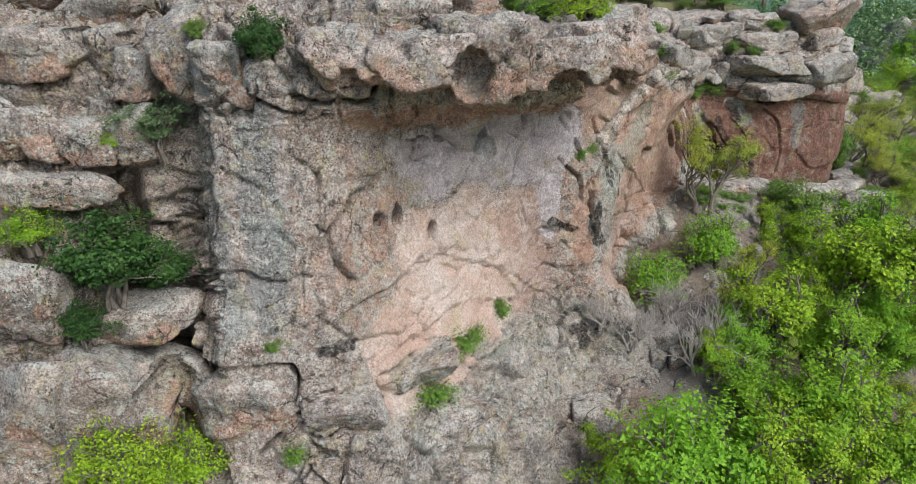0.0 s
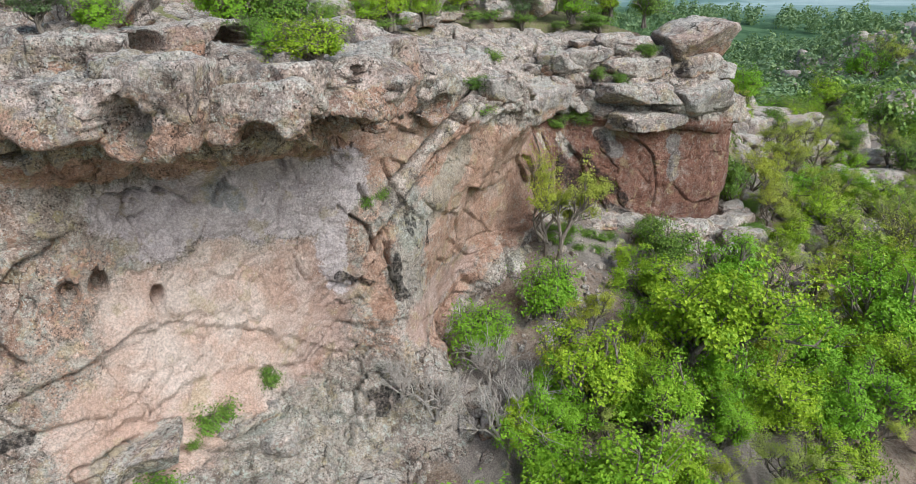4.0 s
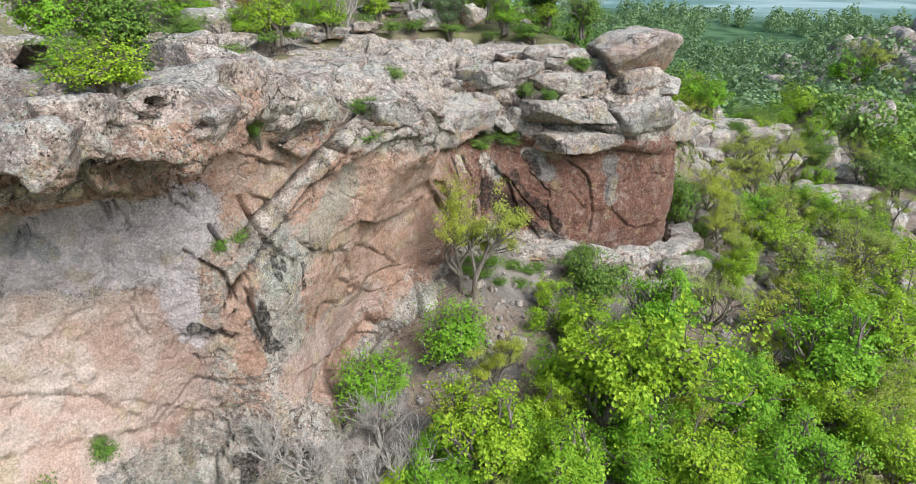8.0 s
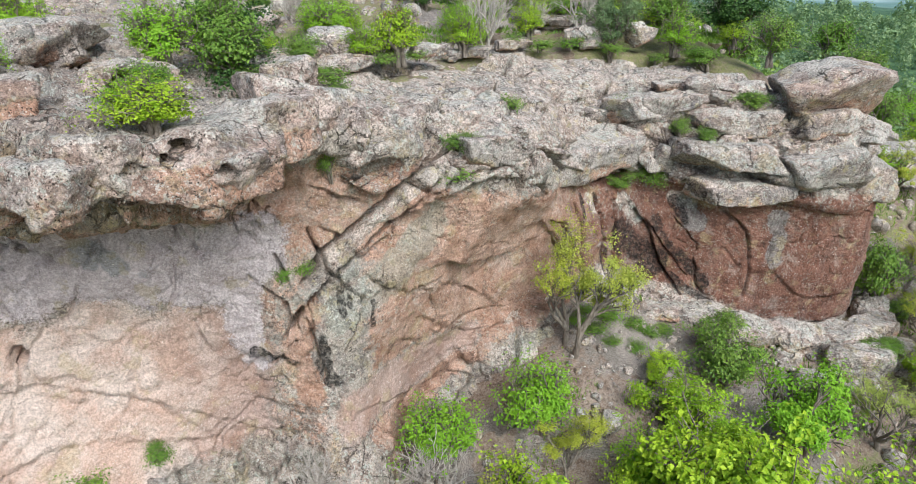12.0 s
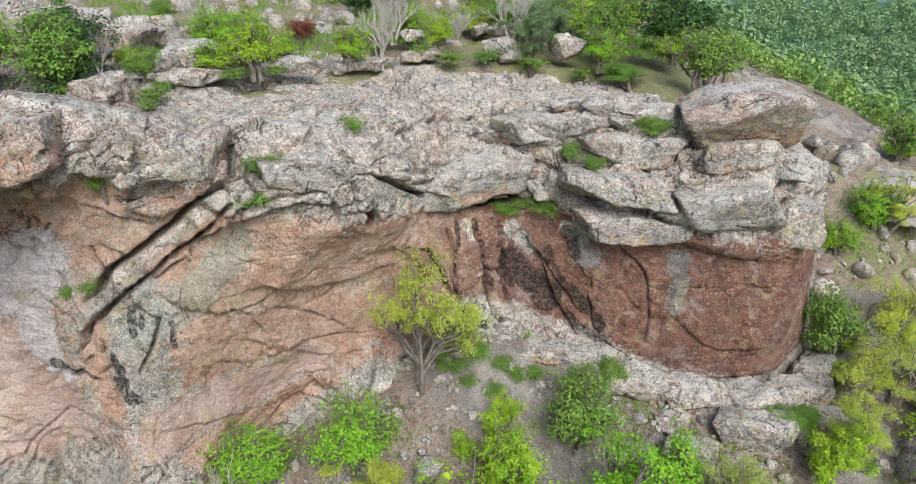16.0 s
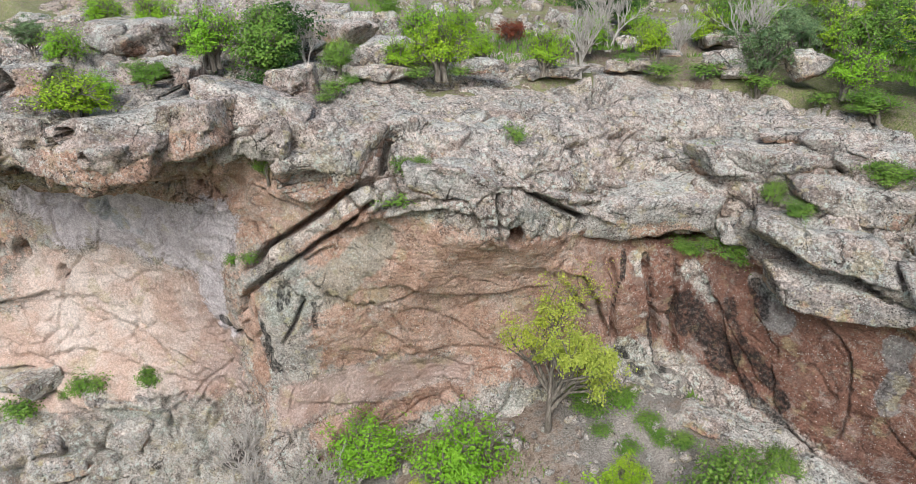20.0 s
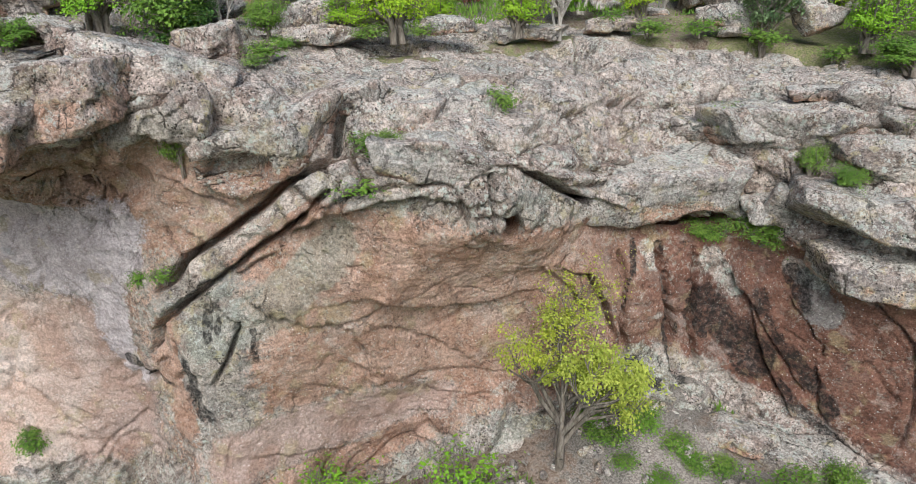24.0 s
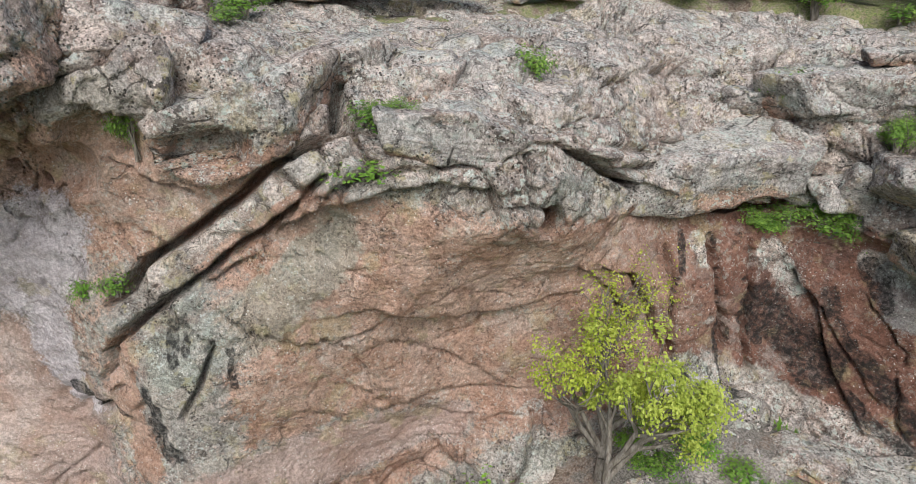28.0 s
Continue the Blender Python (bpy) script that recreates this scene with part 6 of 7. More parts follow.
def plant(name, seed, height, levels, spread, first, count, size, scatter, leaf, label, category, stems=1, up=0.25, bark=None, leafy=None):
    """A tree or bush with its foot at the origin: trunk with limbs, and a crown of leaves."""
    rng, npr = random.Random(seed), np.random.default_rng(seed)
    segs, tips = grow(rng, height, levels, spread, first, stems, up, leafy)
    top = max(t[1].z for t in tips)
    k = height / top
    segs = [(a * k, b * k, ra * k, rb * k) for a, b, ra, rb in segs if ra > 0.0016 * height]
    tips = [(a * k, b * k) for a, b in tips]
    wide = sorted(b.xy.length for a, b in tips)[int(0.93 * len(tips))]
    slim = Matrix.Diagonal((0.44 * height / wide, 0.44 * height / wide, 1))
    segs = [(slim @ a, slim @ b, ra, rb) for a, b, ra, rb in segs]
    tips = [(slim @ a, slim @ b) for a, b in tips]
    ob = tagged(new(name), label, category, group=category + "s")
    v, f = tubes(segs, 5)
    part("trunk", mesh_of("trunk", v, f, bark or BARK), ob)
    if count:
        v, f = leaves(npr, tips, count, size, scatter)
        part("crown", mesh_of("crown", v, f, leaf, False), ob)
    return ob


def stand(ob, x, y, z, high, turn, wide=1.0):
    """Sets a plant one metre high up at that height; the first of its kind is moved, the rest are copies."""
    if y > 58 and x > 27:
        z = float(ground_height([x], [y])[0])
    m = pose(x, y, z - 0.05, 0, 0, turn) @ Matrix.Diagonal((high * wide, high * wide, high, 1))
    if ob.name in WAITING:
        WAITING.remove(ob.name)
        ob.matrix_basis = m
        return ob
    return copy_thing(ob, m @ Matrix.Diagonal((1 / ob.scale.x, 1 / ob.scale.y, 1 / ob.scale.z, 1)))


WAITING = set()


def kind_of(*args, **more):
    ob = plant(*args, **more)
    WAITING.add(ob.name)
    return ob


# heights are in metres over that of a plant one metre high: sizes below are shares of the height
LIME = [kind_of("tree", s, 1.0, 5, 0.95, 0.19, 9500, 0.027, 0.028, LEAF_LIME, "young oak in bright lime spring leaf among rocks", "tree", stems=st, up=0.22, leafy=2) for s, st in ((3, 3), (8, 4), (14, 3))]
YELLOW = [kind_of("tree", s, 1.0, 5, 0.98, 0.25, 7000, 0.0165, 0.022, LEAF_YELLOW, "slender oak with thin yellow-green young leaves", "tree", stems=st) for s, st in ((21, 1), (25, 1))]
DEEP = [kind_of("bush", s, 1.0, 4, 1.0, 0.24, 5200, 0.042, 0.060, LEAF_DEEP, "dense green bush rooted between the rocks", "bush", stems=4, leafy=1) for s in (33, 37)]
JUNIPER = [kind_of("bush", 41, 1.0, 5, 1.0, 0.30, 11000, 0.040, 0.035, LEAF_JUNIPER, "dark green juniper bush clinging to the cliff", "bush", stems=4, leafy=1)]
DULL = [kind_of("tree", 45, 1.0, 5, 0.95, 0.32, 6000, 0.026, 0.026, LEAF_DULL, "small tree with dull grey-green leaves", "tree", stems=2)]
RUST = [kind_of("bush", 49, 1.0, 4, 1.0, 0.34, 2500, 0.05, 0.05, LEAF_RUST, "rust-brown withered bush on the plateau", "bush", stems=3, leafy=1)]
SPARSE = [kind_of("tree", 53, 1.0, 5, 0.9, 0.32, 1800, 0.030, 0.02, LEAF_YELLOW, "half-bare tree with few pale green leaves", "tree", stems=3)]
BARE = [kind_of("shrub", 57, 1.0, 5, 1.0, 0.34, 0, 0.03, 0.02, LEAF_DULL, "leafless grey shrub with tangled branches", "shrub", stems=4, bark=DEAD_WOOD)]
HERB = [kind_of("herb_clump", 61, 1.0, 3, 1.2, 0.30, 700, 0.10, 0.20, LEAF_DEEP, "small green herb clump in a rock crevice", "herb", stems=5)]
LBUSH = [kind_of("bush", s, 1.0, 5, 1.0, 0.15, 6500, 0.033, 0.036, LEAF_LIME, "bushy young oak in fresh green leaf down to the ground", "bush", stems=6, up=0.12, leafy=1) for s in (71, 75)]


# ---- grass on the plateau and the slope ----
def build_grass():
    npr = np.random.default_rng(31)
    n = 60000
    x, y = np.concatenate([npr.uniform(-14, 30, n), npr.uniform(14, 50, n)]), np.concatenate([npr.uniform(40, 70, n), npr.uniform(28, 72, n)])
    p = np.stack([x, y, 0 * x], 1)
    side = cliff_side(x, y)
    keep = (fbm(p, 3.0, 3, salt=95) > 0.05) & ((side > 8) | (side < -1))
    x, y, p = x[keep], y[keep], p[keep]
    z = ground_height(x, y) - 0.02
    c = np.stack([x, y, z], 1)
    m = len(c)
    a = npr.uniform(0, 6.28, m)
    side = np.stack([np.cos(a), np.sin(a), 0 * a], 1) * npr.uniform(0.02, 0.05, (m, 1))
    tip = np.stack([npr.normal(0, 0.08, m), npr.normal(0, 0.08, m), npr.uniform(0.12, 0.34, m)], 1)
    v = np.stack([c - side, c + side, c + tip], 1).reshape(-1, 3)
    me = mesh_of("grass", v, np.arange(m * 3).reshape(-1, 3), LEAF_DEEP, False)
    return tagged(new("grass", me), "short spring grass in tufts between the rocks", "grass", kind="stuff")


build_grass()


# ---- where the plants stand ----
stand(YELLOW[1], 15.8, 41.0, -1.8, 7.0, 180, 0.83)
stand(YELLOW[0], 15.3, 41.5, -1.6, 6.6, 40, 0.75)
stand(LBUSH[1], 11.3, 35.2, -4.2, 3.45, 318, 1.11)
stand(LBUSH[0], 15.4, 37.0, -3.3, 4.23, 130, 1.00)
stand(LIME[1], 19.7, 41.3, -2.6, 2.09, 183, 1.00)
stand(DEEP[1], 22.2, 45.0, -2.5, 1.87, 353, 1.25)
stand(DEEP[0], 23.2, 46.7, -2.5, 1.65, 333, 1.00)
stand(BARE[0], 7.3, 30.8, -4.2, 2.61, 271, 1.25)
stand(LIME[2], 21.0, 38.7, -3.8, 4.47, 14, 1.00)
stand(DEEP[1], 22.9, 42.6, -3.4, 3.73, 238, 0.91)
stand(YELLOW[0], 29.9, 42.6, -4.9, 4.41, 127, 1.00)
stand(DEEP[0], 32.3, 56.0, -3.9, 4.74, 332, 0.71)
stand(DEEP[1], 34.4, 75.3, -5.9, 4.37, 26, 0.83)
stand(LIME[0], 42.4, 84.2, -6.9, 6.21, 80, 1.25)
stand(YELLOW[1], 35.3, 57.3, -4.6, 6.38, 57, 0.83)
stand(LIME[1], 36.6, 45.6, -5.5, 3.75, 190, 1.00)
stand(YELLOW[0], 35.0, 45.5, -5.3, 3.26, 240, 1.00)
stand(DEEP[0], 31.1, 49.5, -3.7, 1.30, 126, 1.25)
stand(LIME[2], 39.4, 59.5, -5.2, 4.04, 194, 1.00)
stand(LIME[0], 22.0, 34.0, -5.3, 8.05, 278, 1.00)
stand(LIME[1], 16.3, 31.1, -5.7, 5.50, 52, 1.00)
stand(LIME[2], 25.1, 31.2, -6.8, 5.62, 293, 1.00)
stand(LIME[0], 28.7, 35.2, -6.8, 5.22, 127, 1.00)
stand(LIME[1], 35.0, 38.7, -7.4, 7.01, 6, 1.00)
stand(LIME[2], 41.7, 44.7, -7.0, 6.64, 110, 1.00)
stand(LIME[0], 34.9, 34.2, -8.7, 5.76, 208, 1.00)
stand(LIME[1], 29.5, 31.8, -7.7, 5.29, 143, 1.00)
stand(LIME[2], 22.8, 31.8, -6.0, 4.67, 93, 1.00)
stand(LIME[0], 13.0, 29.9, -6.2, 3.43, 199, 1.00)
stand(LIME[1], 19.1, 30.3, -6.2, 4.93, 81, 1.00)
stand(LIME[2], 38.7, 38.9, -8.2, 5.24, 36, 1.00)
stand(LIME[0], 47.0, 53.1, -6.8, 5.29, 71, 1.00)
stand(YELLOW[1], 46.7, 70.9, -6.2, 7.70, 316, 0.91)
stand(YELLOW[0], 40.6, 63.4, -5.5, 5.17, 316, 0.91)
stand(YELLOW[1], 31.7, 39.3, -6.4, 4.30, 227, 0.91)
stand(YELLOW[0], 26.0, 34.5, -6.1, 3.75, 64, 0.91)
stand(LIME[1], 37.9, 53.9, -4.8, 3.72, 67, 1.00)
stand(LIME[2], 46.2, 59.5, -6.2, 4.93, 0, 1.00)
stand(LIME[0], 42.2, 79.4, -6.7, 4.62, 2, 1.00)
stand(LIME[1], 50.8, 72.0, -6.2, 3.61, 107, 1.00)
stand(SPARSE[0], 13.9, 31.6, -5.5, 4.29, 110, 0.83)
stand(DEEP[1], 30.3, 48.1, -3.5, 1.58, 84, 1.25)
stand(LIME[2], 16.4, 25.3, -7.8, 7.07, 85, 1.00)
stand(LIME[0], 10.6, 22.5, -8.8, 7.56, 148, 1.00)
stand(LIME[1], 13.4, 23.0, -8.6, 5.70, 160, 1.00)
stand(LIME[2], 16.7, 23.9, -8.3, 5.82, 101, 1.00)
stand(LIME[0], 18.3, 23.5, -8.5, 5.26, 276, 1.00)
stand(LIME[1], 26.4, 40.2, -5.0, 5.44, 347, 1.00)
stand(LIME[2], 7.1, 23.6, -8.7, 4.80, 320, 1.00)
stand(LBUSH[1], -12.7, 19.2, -3.9, 3.52, 104, 1.00)
stand(LBUSH[0], -10.0, 20.1, -4.8, 3.44, 93, 1.00)
stand(LBUSH[1], -11.4, 19.8, -4.5, 2.90, 353, 1.00)
stand(LBUSH[0], -15.2, 22.2, 4.4, 2.03, 100, 1.25)
stand(BARE[0], 12.3, 29.6, -6.3, 5.39, 196, 0.91)
stand(BARE[0], 8.9, 30.4, -4.9, 3.06, 152, 1.25)
stand(BARE[0], 11.6, 33.1, -5.0, 3.68, 11, 1.00)
stand(JUNIPER[0], -12.5, 21.9, 2.5, 3.62, 184, 1.18)
stand(JUNIPER[0], -11.2, 23.2, 2.0, 2.37, 212, 1.00)
stand(DULL[0], -11.0, 24.8, 7.0, 2.76, 84, 1.18)
stand(LIME[0], -12.9, 24.2, 7.4, 1.30, 74, 1.25)
stand(JUNIPER[0], -6.5, 23.2, 10.4, 2.19, 135, 0.91)
stand(JUNIPER[0], -13.3, 20.9, 1.2, 1.85, 33, 1.00)
stand(DEEP[0], -9.3, 24.6, 11.2, 0.95, 169, 1.00)
stand(DEEP[1], -6.8, 21.4, 0.4, 0.82, 154, 1.00)
stand(LBUSH[1], 5.1, 27.8, 11.4, 2.10, 308, 1.33)
stand(LBUSH[0], 3.3, 28.8, 11.6, 1.36, 300, 1.43)
stand(DEEP[0], 7.5, 33.5, 8.5, 1.57, 1, 0.67)
stand(HERB[0], 11.0, 37.1, 7.8, 0.49, 305, 2.86)
stand(HERB[0], 6.6, 32.6, 4.9, 0.61, 347, 1.00)
stand(DEEP[1], 11.0, 37.9, 8.8, 0.79, 173, 1.43)
stand(HERB[0], 0.3, 26.0, -2.3, 1.04, 33, 1.00)
stand(HERB[0], 2.0, 28.5, -2.0, 0.81, 158, 1.00)
stand(DEEP[0], 17.8, 49.0, 4.4, 1.38, 181, 1.82)
stand(DEEP[1], 16.5, 48.4, 4.3, 1.12, 156, 1.67)
stand(DEEP[0], 19.3, 49.1, 7.2, 1.26, 246, 1.00)
stand(DEEP[1], 20.5, 48.9, 7.2, 0.97, 356, 1.25)
stand(DEEP[0], 22.2, 50.5, 8.7, 1.07, 161, 1.67)
stand(HERB[0], 11.9, 42.3, 9.5, 0.79, 94, 1.00)
stand(HERB[0], 16.0, 49.3, 8.3, 0.94, 246, 1.00)
stand(HERB[0], 22.8, 50.9, 9.0, 0.53, 241, 2.50)
stand(HERB[0], 10.8, 37.8, 8.8, 0.61, 90, 1.67)
stand(HERB[0], 0.7, 26.7, -2.2, 0.95, 29, 1.00)
stand(HERB[0], -1.1, 23.4, -3.2, 1.00, 131, 1.43)
stand(HERB[0], -6.2, 20.5, -3.7, 0.84, 11, 1.00)
stand(HERB[0], 1.8, 28.6, -1.6, 0.59, 183, 1.00)
stand(HERB[0], 5.9, 32.1, 4.7, 0.60, 206, 1.00)
stand(HERB[0], -0.1, 25.3, -2.5, 0.54, 9, 1.00)
stand(HERB[0], 16.6, 42.9, -1.4, 0.52, 281, 2.00)
stand(HERB[0], 17.0, 44.0, -1.2, 0.57, 214, 2.00)
stand(HERB[0], 18.2, 44.3, -1.5, 0.51, 187, 2.00)
stand(HERB[0], 19.7, 44.6, -1.8, 0.45, 192, 2.00)
stand(HERB[0], 17.5, 42.4, -1.6, 0.38, 296, 2.00)
stand(HERB[0], 18.7, 42.8, -1.9, 0.44, 4, 2.00)
stand(HERB[0], 18.8, 44.2, -1.6, 0.35, 231, 2.00)
stand(HERB[0], 16.1, 42.8, -1.3, 0.42, 23, 2.00)
stand(HERB[0], 16.7, 44.2, -1.1, 0.41, 92, 2.00)
stand(HERB[0], 17.0, 44.7, -1.0, 0.35, 319, 2.00)
stand(HERB[0], 15.8, 43.9, -0.9, 0.47, 100, 2.00)
stand(HERB[0], 19.2, 44.1, -1.7, 0.39, 60, 2.00)
stand(HERB[0], 15.5, 43.0, -1.1, 0.46, 125, 2.00)
stand(HERB[0], 19.7, 44.8, -1.7, 0.34, 236, 2.00)
stand(LBUSH[1], -2.5, 28.7, 12.3, 1.96, 176, 1.00)
stand(DEEP[1], 1.7, 36.4, 10.9, 3.30, 262, 1.00)
stand(DEEP[0], 0.7, 36.3, 11.9, 2.79, 181, 1.00)
stand(DEEP[1], 3.5, 38.9, 11.4, 1.67, 268, 1.00)
stand(LBUSH[0], 6.5, 42.5, 11.5, 3.13, 128, 1.00)
stand(LBUSH[1], 1.1, 45.2, 11.7, 3.02, 236, 1.00)
stand(LBUSH[0], 7.9, 47.4, 11.3, 2.55, 55, 1.00)
stand(LBUSH[1], 6.0, 52.6, 11.7, 2.39, 301, 1.00)
stand(LBUSH[0], 10.3, 52.9, 11.7, 2.38, 188, 1.00)
stand(LBUSH[1], 9.1, 58.3, 11.8, 2.44, 151, 1.00)
stand(LBUSH[0], 18.2, 55.6, 10.8, 2.75, 18, 1.00)
stand(DEEP[0], 17.6, 57.9, 11.3, 3.03, 221, 1.00)
stand(LBUSH[1], 16.9, 63.3, 11.4, 3.21, 46, 1.00)
stand(DEEP[1], 13.5, 62.8, 11.6, 2.61, 106, 1.00)
stand(LBUSH[0], 4.9, 46.3, 11.5, 1.91, 174, 1.00)
stand(LBUSH[1], 0.8, 47.9, 11.8, 2.47, 262, 1.00)
stand(LBUSH[0], 6.6, 55.3, 11.8, 2.46, 312, 1.00)
stand(LBUSH[1], 0.1, 34.2, 12.1, 3.13, 185, 1.00)
stand(LBUSH[0], -6.0, 33.3, 12.6, 2.89, 75, 1.00)
stand(LBUSH[1], -10.8, 32.1, 12.8, 2.44, 174, 1.00)
stand(DEEP[0], -3.4, 45.6, 12.7, 1.77, 141, 1.00)
stand(DEEP[1], 9.9, 59.7, 11.8, 2.66, 359, 1.00)
stand(RUST[0], 3.3, 49.2, 11.9, 1.44, 279, 1.00)
stand(DULL[0], 14.8, 54.8, 10.1, 4.32, 47, 0.91)
stand(DULL[0], 15.4, 57.4, 11.5, 2.86, 159, 1.00)
stand(DEEP[0], 20.2, 54.9, 10.1, 1.31, 351, 2.00)
stand(BARE[0], 8.7, 49.1, 11.1, 4.35, 162, 0.67)
stand(BARE[0], 9.8, 55.2, 11.6, 2.51, 156, 1.00)
stand(DULL[0], -3.8, 27.8, 12.4, 2.08, 90, 1.43)
stand(JUNIPER[0], 1.6, 36.8, 11.6, 1.76, 40, 1.43)
stand(HERB[0], 5.6, 37.6, 11.1, 0.63, 320, 1.82)
stand(HERB[0], 4.4, 39.0, 11.2, 0.42, 76, 1.82)
stand(HERB[0], 6.2, 41.5, 11.4, 0.55, 352, 1.82)
stand(HERB[0], 11.0, 52.3, 10.9, 0.72, 158, 1.82)
stand(HERB[0], 12.4, 53.7, 10.9, 0.72, 247, 1.82)
stand(HERB[0], 14.7, 54.9, 10.6, 0.76, 82, 1.82)
stand(HERB[0], 6.3, 36.8, 11.0, 0.39, 24, 1.82)
stand(HERB[0], 2.6, 36.4, 11.3, 0.60, 41, 1.82)
stand(HERB[0], 7.0, 43.2, 11.4, 0.49, 307, 1.82)
stand(HERB[0], 9.7, 51.3, 11.5, 0.53, 273, 1.82)
stand(HERB[0], 17.3, 55.3, 10.2, 0.60, 207, 1.82)
stand(DEEP[1], 23.5, 55.4, 10.5, 2.92, 16, 1.00)
stand(LBUSH[0], 21.7, 58.0, 11.1, 2.19, 121, 1.00)
stand(LBUSH[1], 43.5, 167.8, -16.9, 10.33, 304, 1.00)
stand(DEEP[0], 62.9, 282.9, -33.8, 17.02, 176, 1.00)
stand(LBUSH[0], 54.3, 145.7, -15.3, 7.56, 128, 1.00)
stand(LBUSH[1], 66.4, 185.6, -21.2, 12.47, 233, 1.00)
stand(DEEP[1], 67.3, 243.8, -29.1, 14.39, 333, 1.00)
stand(RUST[0], 3.5, 49.5, 11.9, 1.45, 215, 1.00)
stand(LBUSH[0], 5.1, 41.0, 11.6, 1.87, 74, 1.25)
stand(LBUSH[1], 0.6, 40.4, 11.8, 1.10, 28, 1.25)
stand(DEEP[0], -0.5, 38.4, 12.0, 1.64, 326, 1.25)
stand(DEEP[1], 2.3, 31.0, 11.6, 1.27, 16, 1.25)
stand(LIME[1], 103.2, 161.4, -12.8, 10.89, 252, 1.00)
stand(LIME[2], 57.6, 91.5, -3.0, 5.99, 171, 1.00)
stand(YELLOW[1], 82.8, 201.7, -22.3, 8.99, 106, 1.00)
stand(YELLOW[0], 108.8, 160.8, -10.8, 12.13, 66, 1.00)
stand(YELLOW[1], 108.6, 151.2, -10.7, 7.66, 288, 1.00)
stand(YELLOW[0], 56.0, 73.6, -5.6, 4.88, 67, 1.00)
stand(YELLOW[1], 53.7, 63.5, -6.9, 4.78, 322, 1.00)
stand(LIME[0], 23.1, 37.1, -4.6, 4.72, 211, 1.00)
stand(YELLOW[0], 35.4, 41.2, -6.5, 4.16, 54, 1.00)
stand(LIME[1], 38.8, 41.5, -7.4, 5.57, 86, 1.00)
stand(YELLOW[1], 16.5, 34.7, -4.3, 4.17, 222, 1.00)
stand(LIME[2], 19.6, 35.7, -4.3, 3.32, 190, 1.00)
stand(YELLOW[0], 23.8, 36.3, -5.0, 3.78, 76, 1.00)
stand(YELLOW[1], 26.2, 35.9, -5.8, 4.72, 30, 1.00)
stand(LIME[0], 29.8, 37.9, -6.4, 4.26, 215, 1.00)
stand(LIME[1], 33.4, 38.8, -6.9, 3.65, 150, 1.00)
stand(LIME[2], 38.0, 40.0, -7.6, 4.76, 72, 1.00)
stand(LIME[0], 16.8, 32.8, -5.1, 3.24, 232, 1.00)
stand(LIME[1], 19.3, 33.4, -5.1, 3.44, 317, 1.00)
stand(LIME[2], 23.1, 34.0, -5.5, 3.98, 86, 1.00)
stand(YELLOW[0], 25.2, 35.1, -5.8, 3.56, 267, 1.00)
stand(YELLOW[1], 29.5, 35.9, -6.7, 3.88, 232, 1.00)
stand(LIME[0], 32.6, 36.6, -7.5, 4.65, 249, 1.00)
stand(YELLOW[0], 36.8, 36.6, -8.7, 5.19, 352, 1.00)
stand(LIME[1], 14.1, 30.7, -5.9, 3.92, 162, 1.00)
stand(LIME[2], 17.5, 31.0, -5.8, 4.01, 245, 1.00)
stand(LIME[0], 19.1, 31.8, -5.7, 3.08, 140, 1.00)
stand(LIME[1], 23.1, 32.3, -5.9, 2.95, 149, 1.00)
stand(LIME[2], 24.4, 31.8, -6.3, 3.46, 240, 1.00)
stand(LIME[0], 27.2, 32.1, -7.1, 3.63, 206, 1.00)
stand(LIME[1], 31.0, 34.4, -7.5, 3.48, 75, 1.00)
stand(LIME[2], 34.7, 35.2, -8.5, 4.17, 57, 1.00)
stand(LIME[0], 15.1, 30.4, -6.1, 3.52, 193, 1.00)
stand(YELLOW[1], 16.7, 29.6, -6.3, 3.37, 272, 1.00)
stand(LIME[1], 19.3, 30.7, -6.1, 3.41, 91, 1.00)
stand(LIME[2], 22.4, 30.0, -6.5, 3.48, 321, 1.00)
stand(LIME[0], 24.3, 31.0, -6.5, 3.15, 255, 1.00)
stand(LIME[1], 28.5, 32.2, -7.4, 3.07, 173, 1.00)
stand(YELLOW[0], 30.4, 31.4, -8.1, 3.57, 92, 1.00)
stand(YELLOW[1], 33.7, 32.1, -8.9, 4.23, 45, 1.00)
stand(LIME[2], 13.8, 27.7, -7.0, 4.48, 251, 1.00)
stand(LIME[0], 19.5, 27.3, -7.1, 3.98, 139, 1.00)
stand(YELLOW[0], 23.7, 27.3, -7.9, 4.60, 263, 1.00)
stand(LIME[1], 26.7, 28.2, -7.8, 3.57, 280, 1.00)
stand(YELLOW[1], 20.6, 25.7, -7.9, 4.15, 257, 1.00)
stand(YELLOW[0], 24.1, 26.3, -8.2, 3.49, 184, 1.00)
stand(LIME[2], 25.9, 26.0, -8.4, 4.20, 32, 1.00)
stand(LIME[0], 21.6, 25.1, -8.3, 3.22, 182, 1.00)
stand(LIME[1], 23.2, 25.1, -8.6, 3.51, 355, 1.00)
stand(LIME[2], 25.9, 25.1, -8.8, 3.26, 300, 1.00)
stand(YELLOW[1], 33.6, 48.0, -4.4, 3.13, 339, 1.00)
stand(LBUSH[0], 32.4, 58.3, -4.2, 2.85, 17, 1.00)
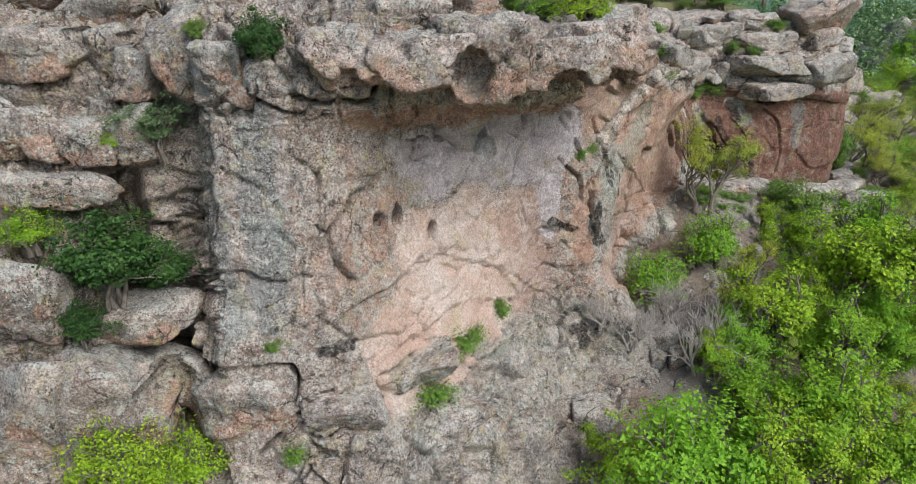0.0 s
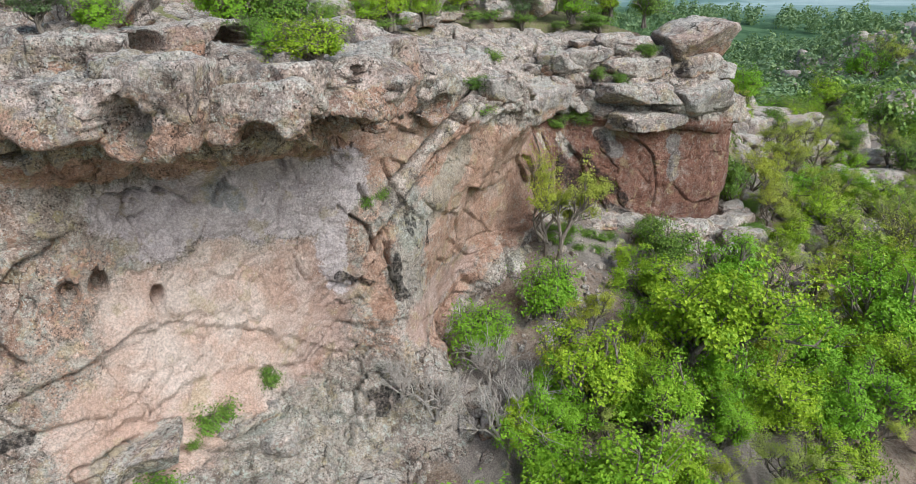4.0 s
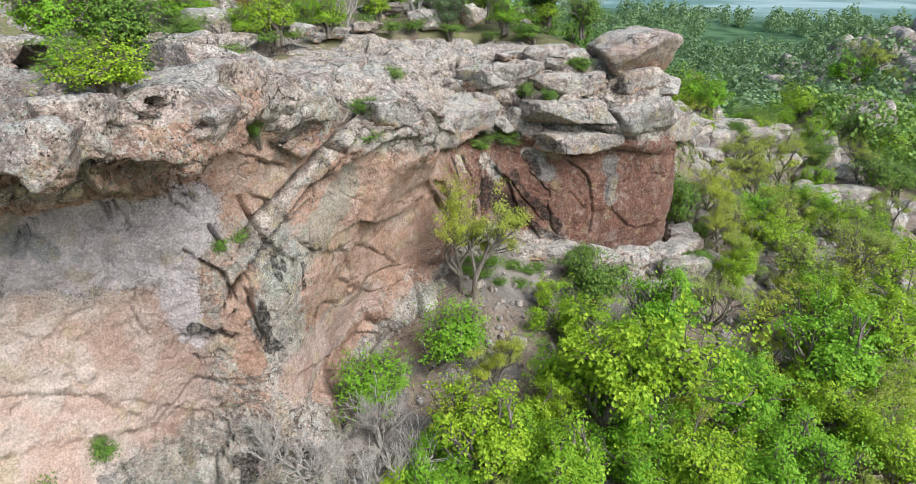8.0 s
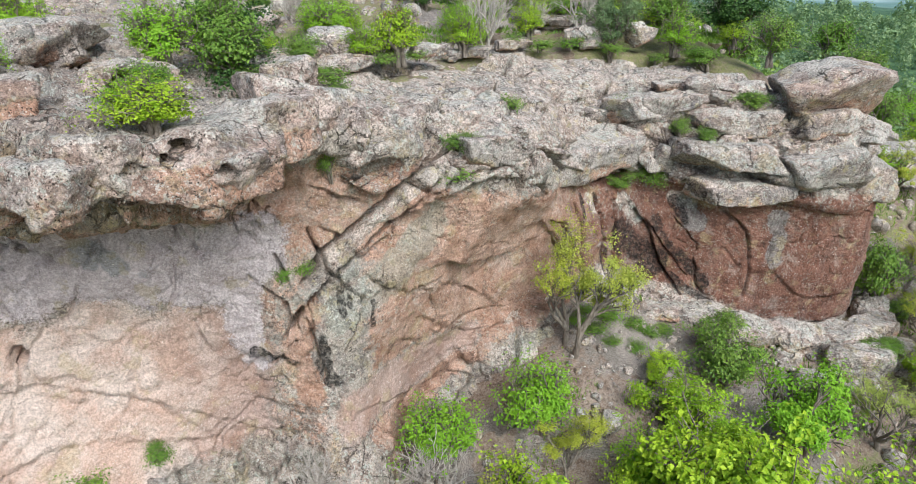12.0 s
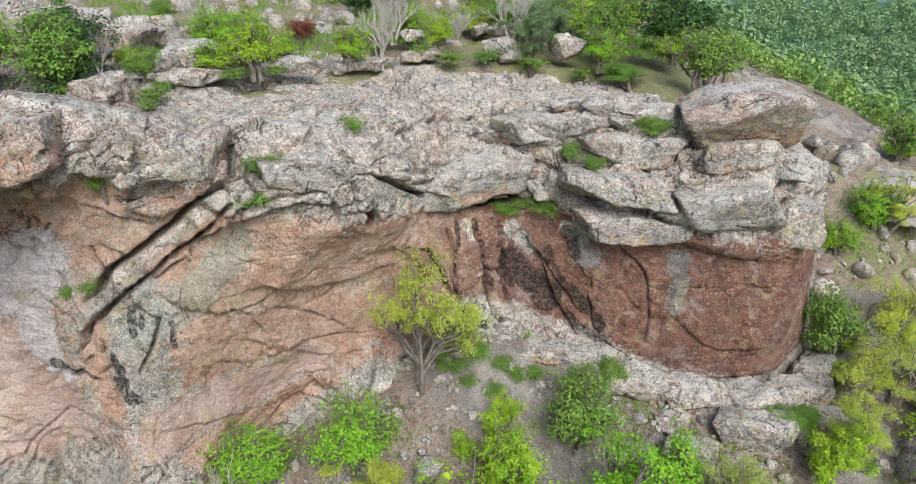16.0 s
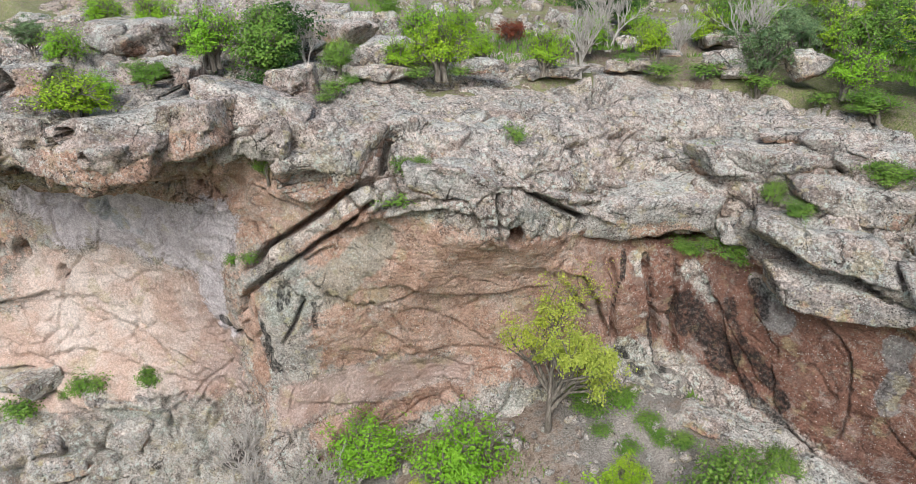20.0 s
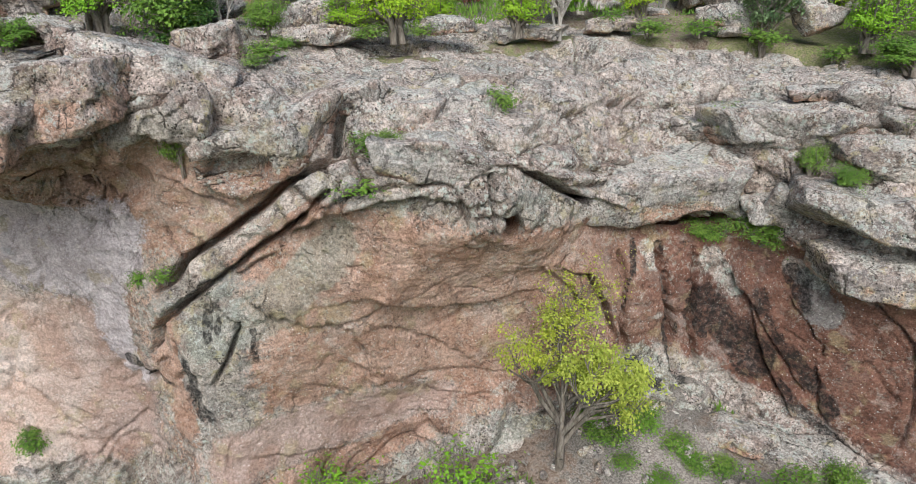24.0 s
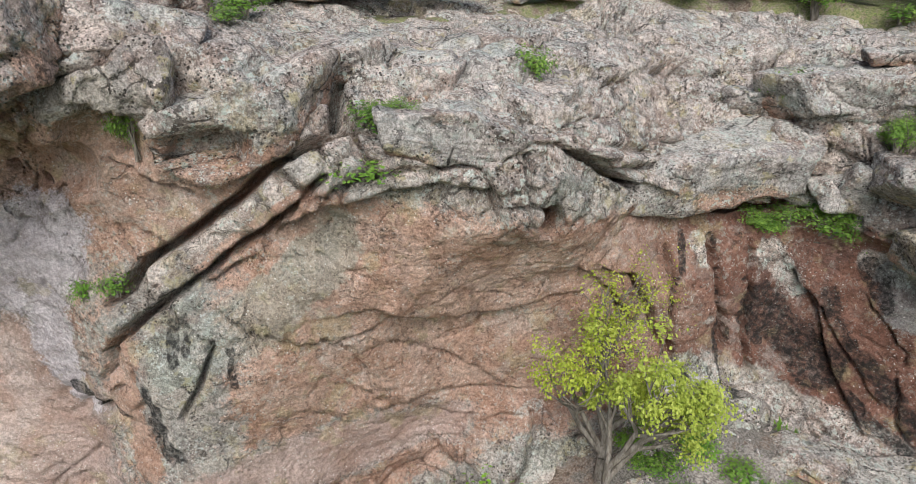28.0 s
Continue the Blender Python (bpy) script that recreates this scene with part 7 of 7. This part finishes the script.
stand(LBUSH[1], 33.0, 66.1, -5.0, 3.48, 156, 1.00)
stand(DEEP[0], 32.6, 53.8, -3.7, 1.48, 186, 1.25)
stand(DEEP[1], 51.2, 87.0, -5.1, 4.32, 286, 1.00)
stand(LBUSH[0], 54.3, 81.0, -4.7, 4.77, 342, 1.00)
stand(DEEP[0], 58.8, 81.3, -3.5, 4.02, 143, 1.00)
stand(LBUSH[1], 61.3, 77.7, -4.5, 4.58, 248, 1.00)
stand(LBUSH[0], 55.6, 89.5, -3.5, 4.02, 135, 1.00)
stand(DEEP[1], 56.4, 72.0, -6.0, 4.32, 353, 1.00)
stand(DEEP[0], 59.6, 88.1, -2.5, 3.76, 150, 1.00)
stand(LBUSH[1], 99.9, 134.2, -13.1, 7.18, 174, 1.00)
stand(LBUSH[0], 77.1, 158.4, -17.6, 6.82, 332, 1.00)
stand(LBUSH[1], 43.7, 65.4, -5.9, 3.87, 91, 1.00)
stand(DEEP[1], 48.7, 60.0, -6.6, 3.62, 297, 1.00)
stand(DEEP[0], 58.6, 71.5, -6.1, 3.59, 5, 1.00)
stand(DEEP[1], 53.4, 77.6, -5.3, 3.61, 242, 1.00)
stand(DEEP[0], 44.0, 75.1, -6.3, 3.26, 280, 1.00)
for x, y, high, turn in ((33.5, 52.0, 4.2, 20), (36.0, 60.5, 5.0, 140), (39.5, 66.0, 5.4, 250), (44.0, 70.5, 5.6, 80), (34.0, 66.0, 4.6, 300), (50.0, 76.0, 5.2, 10)):
    stand(YELLOW[turn % 2], x, y, float(ground_height([x], [y])[0]), high, turn, 0.95)
for x, y, high, turn in ((36.5, 72.5, 2.6, 40), (40.5, 75.5, 2.8, 160), (47.0, 79.0, 3.2, 280), (31.5, 64.0, 2.4, 95), (57.0, 85.0, 3.4, 5), (41.0, 84.0, 3.8, 200), (35.5, 81.0, 3.6, 120), (49.0, 87.0, 4.0, 60)):
    stand(LBUSH[turn % 2], x, y, float(ground_height([x], [y])[0]), high, turn, 1.15)
for k, (x, y, high) in enumerate(((32.5, 46.5, 3.6), (34.0, 50.0, 4.4), (36.5, 48.5, 4.8), (38.5, 51.5, 5.0), (35.0, 54.5, 4.2), (40.5, 55.5, 5.2), (37.0, 58.0, 4.6), (42.5, 59.0, 5.4), (33.0, 43.5, 3.8), (38.5, 45.5, 4.6), (43.5, 52.0, 5.6), (41.0, 48.5, 5.0), (45.5, 63.0, 5.0))):
    stand((LIME[k % 3], YELLOW[k % 2], SPARSE[0])[k % 3], x, y, float(ground_height([x], [y])[0]), high, 47 * k, 1.0)
# scrub and small trees along the back of the plateau
back_rng = random.Random(29)
for k in range(44):
    x, y = back_rng.uniform(-9, 26), back_rng.uniform(55, 74)
    kind = (LBUSH[k % 2], DEEP[k % 2], DULL[0], YELLOW[k % 2], JUNIPER[0], LBUSH[1])[k % 6]
    stand(kind, x, y, float(ground_height([x], [y])[0]), back_rng.uniform(2.2, 4.6), 61 * k, back_rng.uniform(0.85, 1.25))
for x, y, high, turn in ((6.4, 53.6, 4.6, 30), (12.5, 57.0, 4.2, 200), (1.5, 38.2, 2.6, 80), (-2.0, 47.0, 3.6, 150)):
    stand(BARE[0], x, y, float(ground_height([x], [y])[0]), high, turn, 0.8)
for x, y, high, turn in ((2.2, 36.2, 3.2, 15), (3.0, 37.4, 2.2, 130), (0.6, 37.4, 3.0, 250)):
    stand(JUNIPER[0], x, y, float(ground_height([x], [y])[0]), high, turn, 1.1)
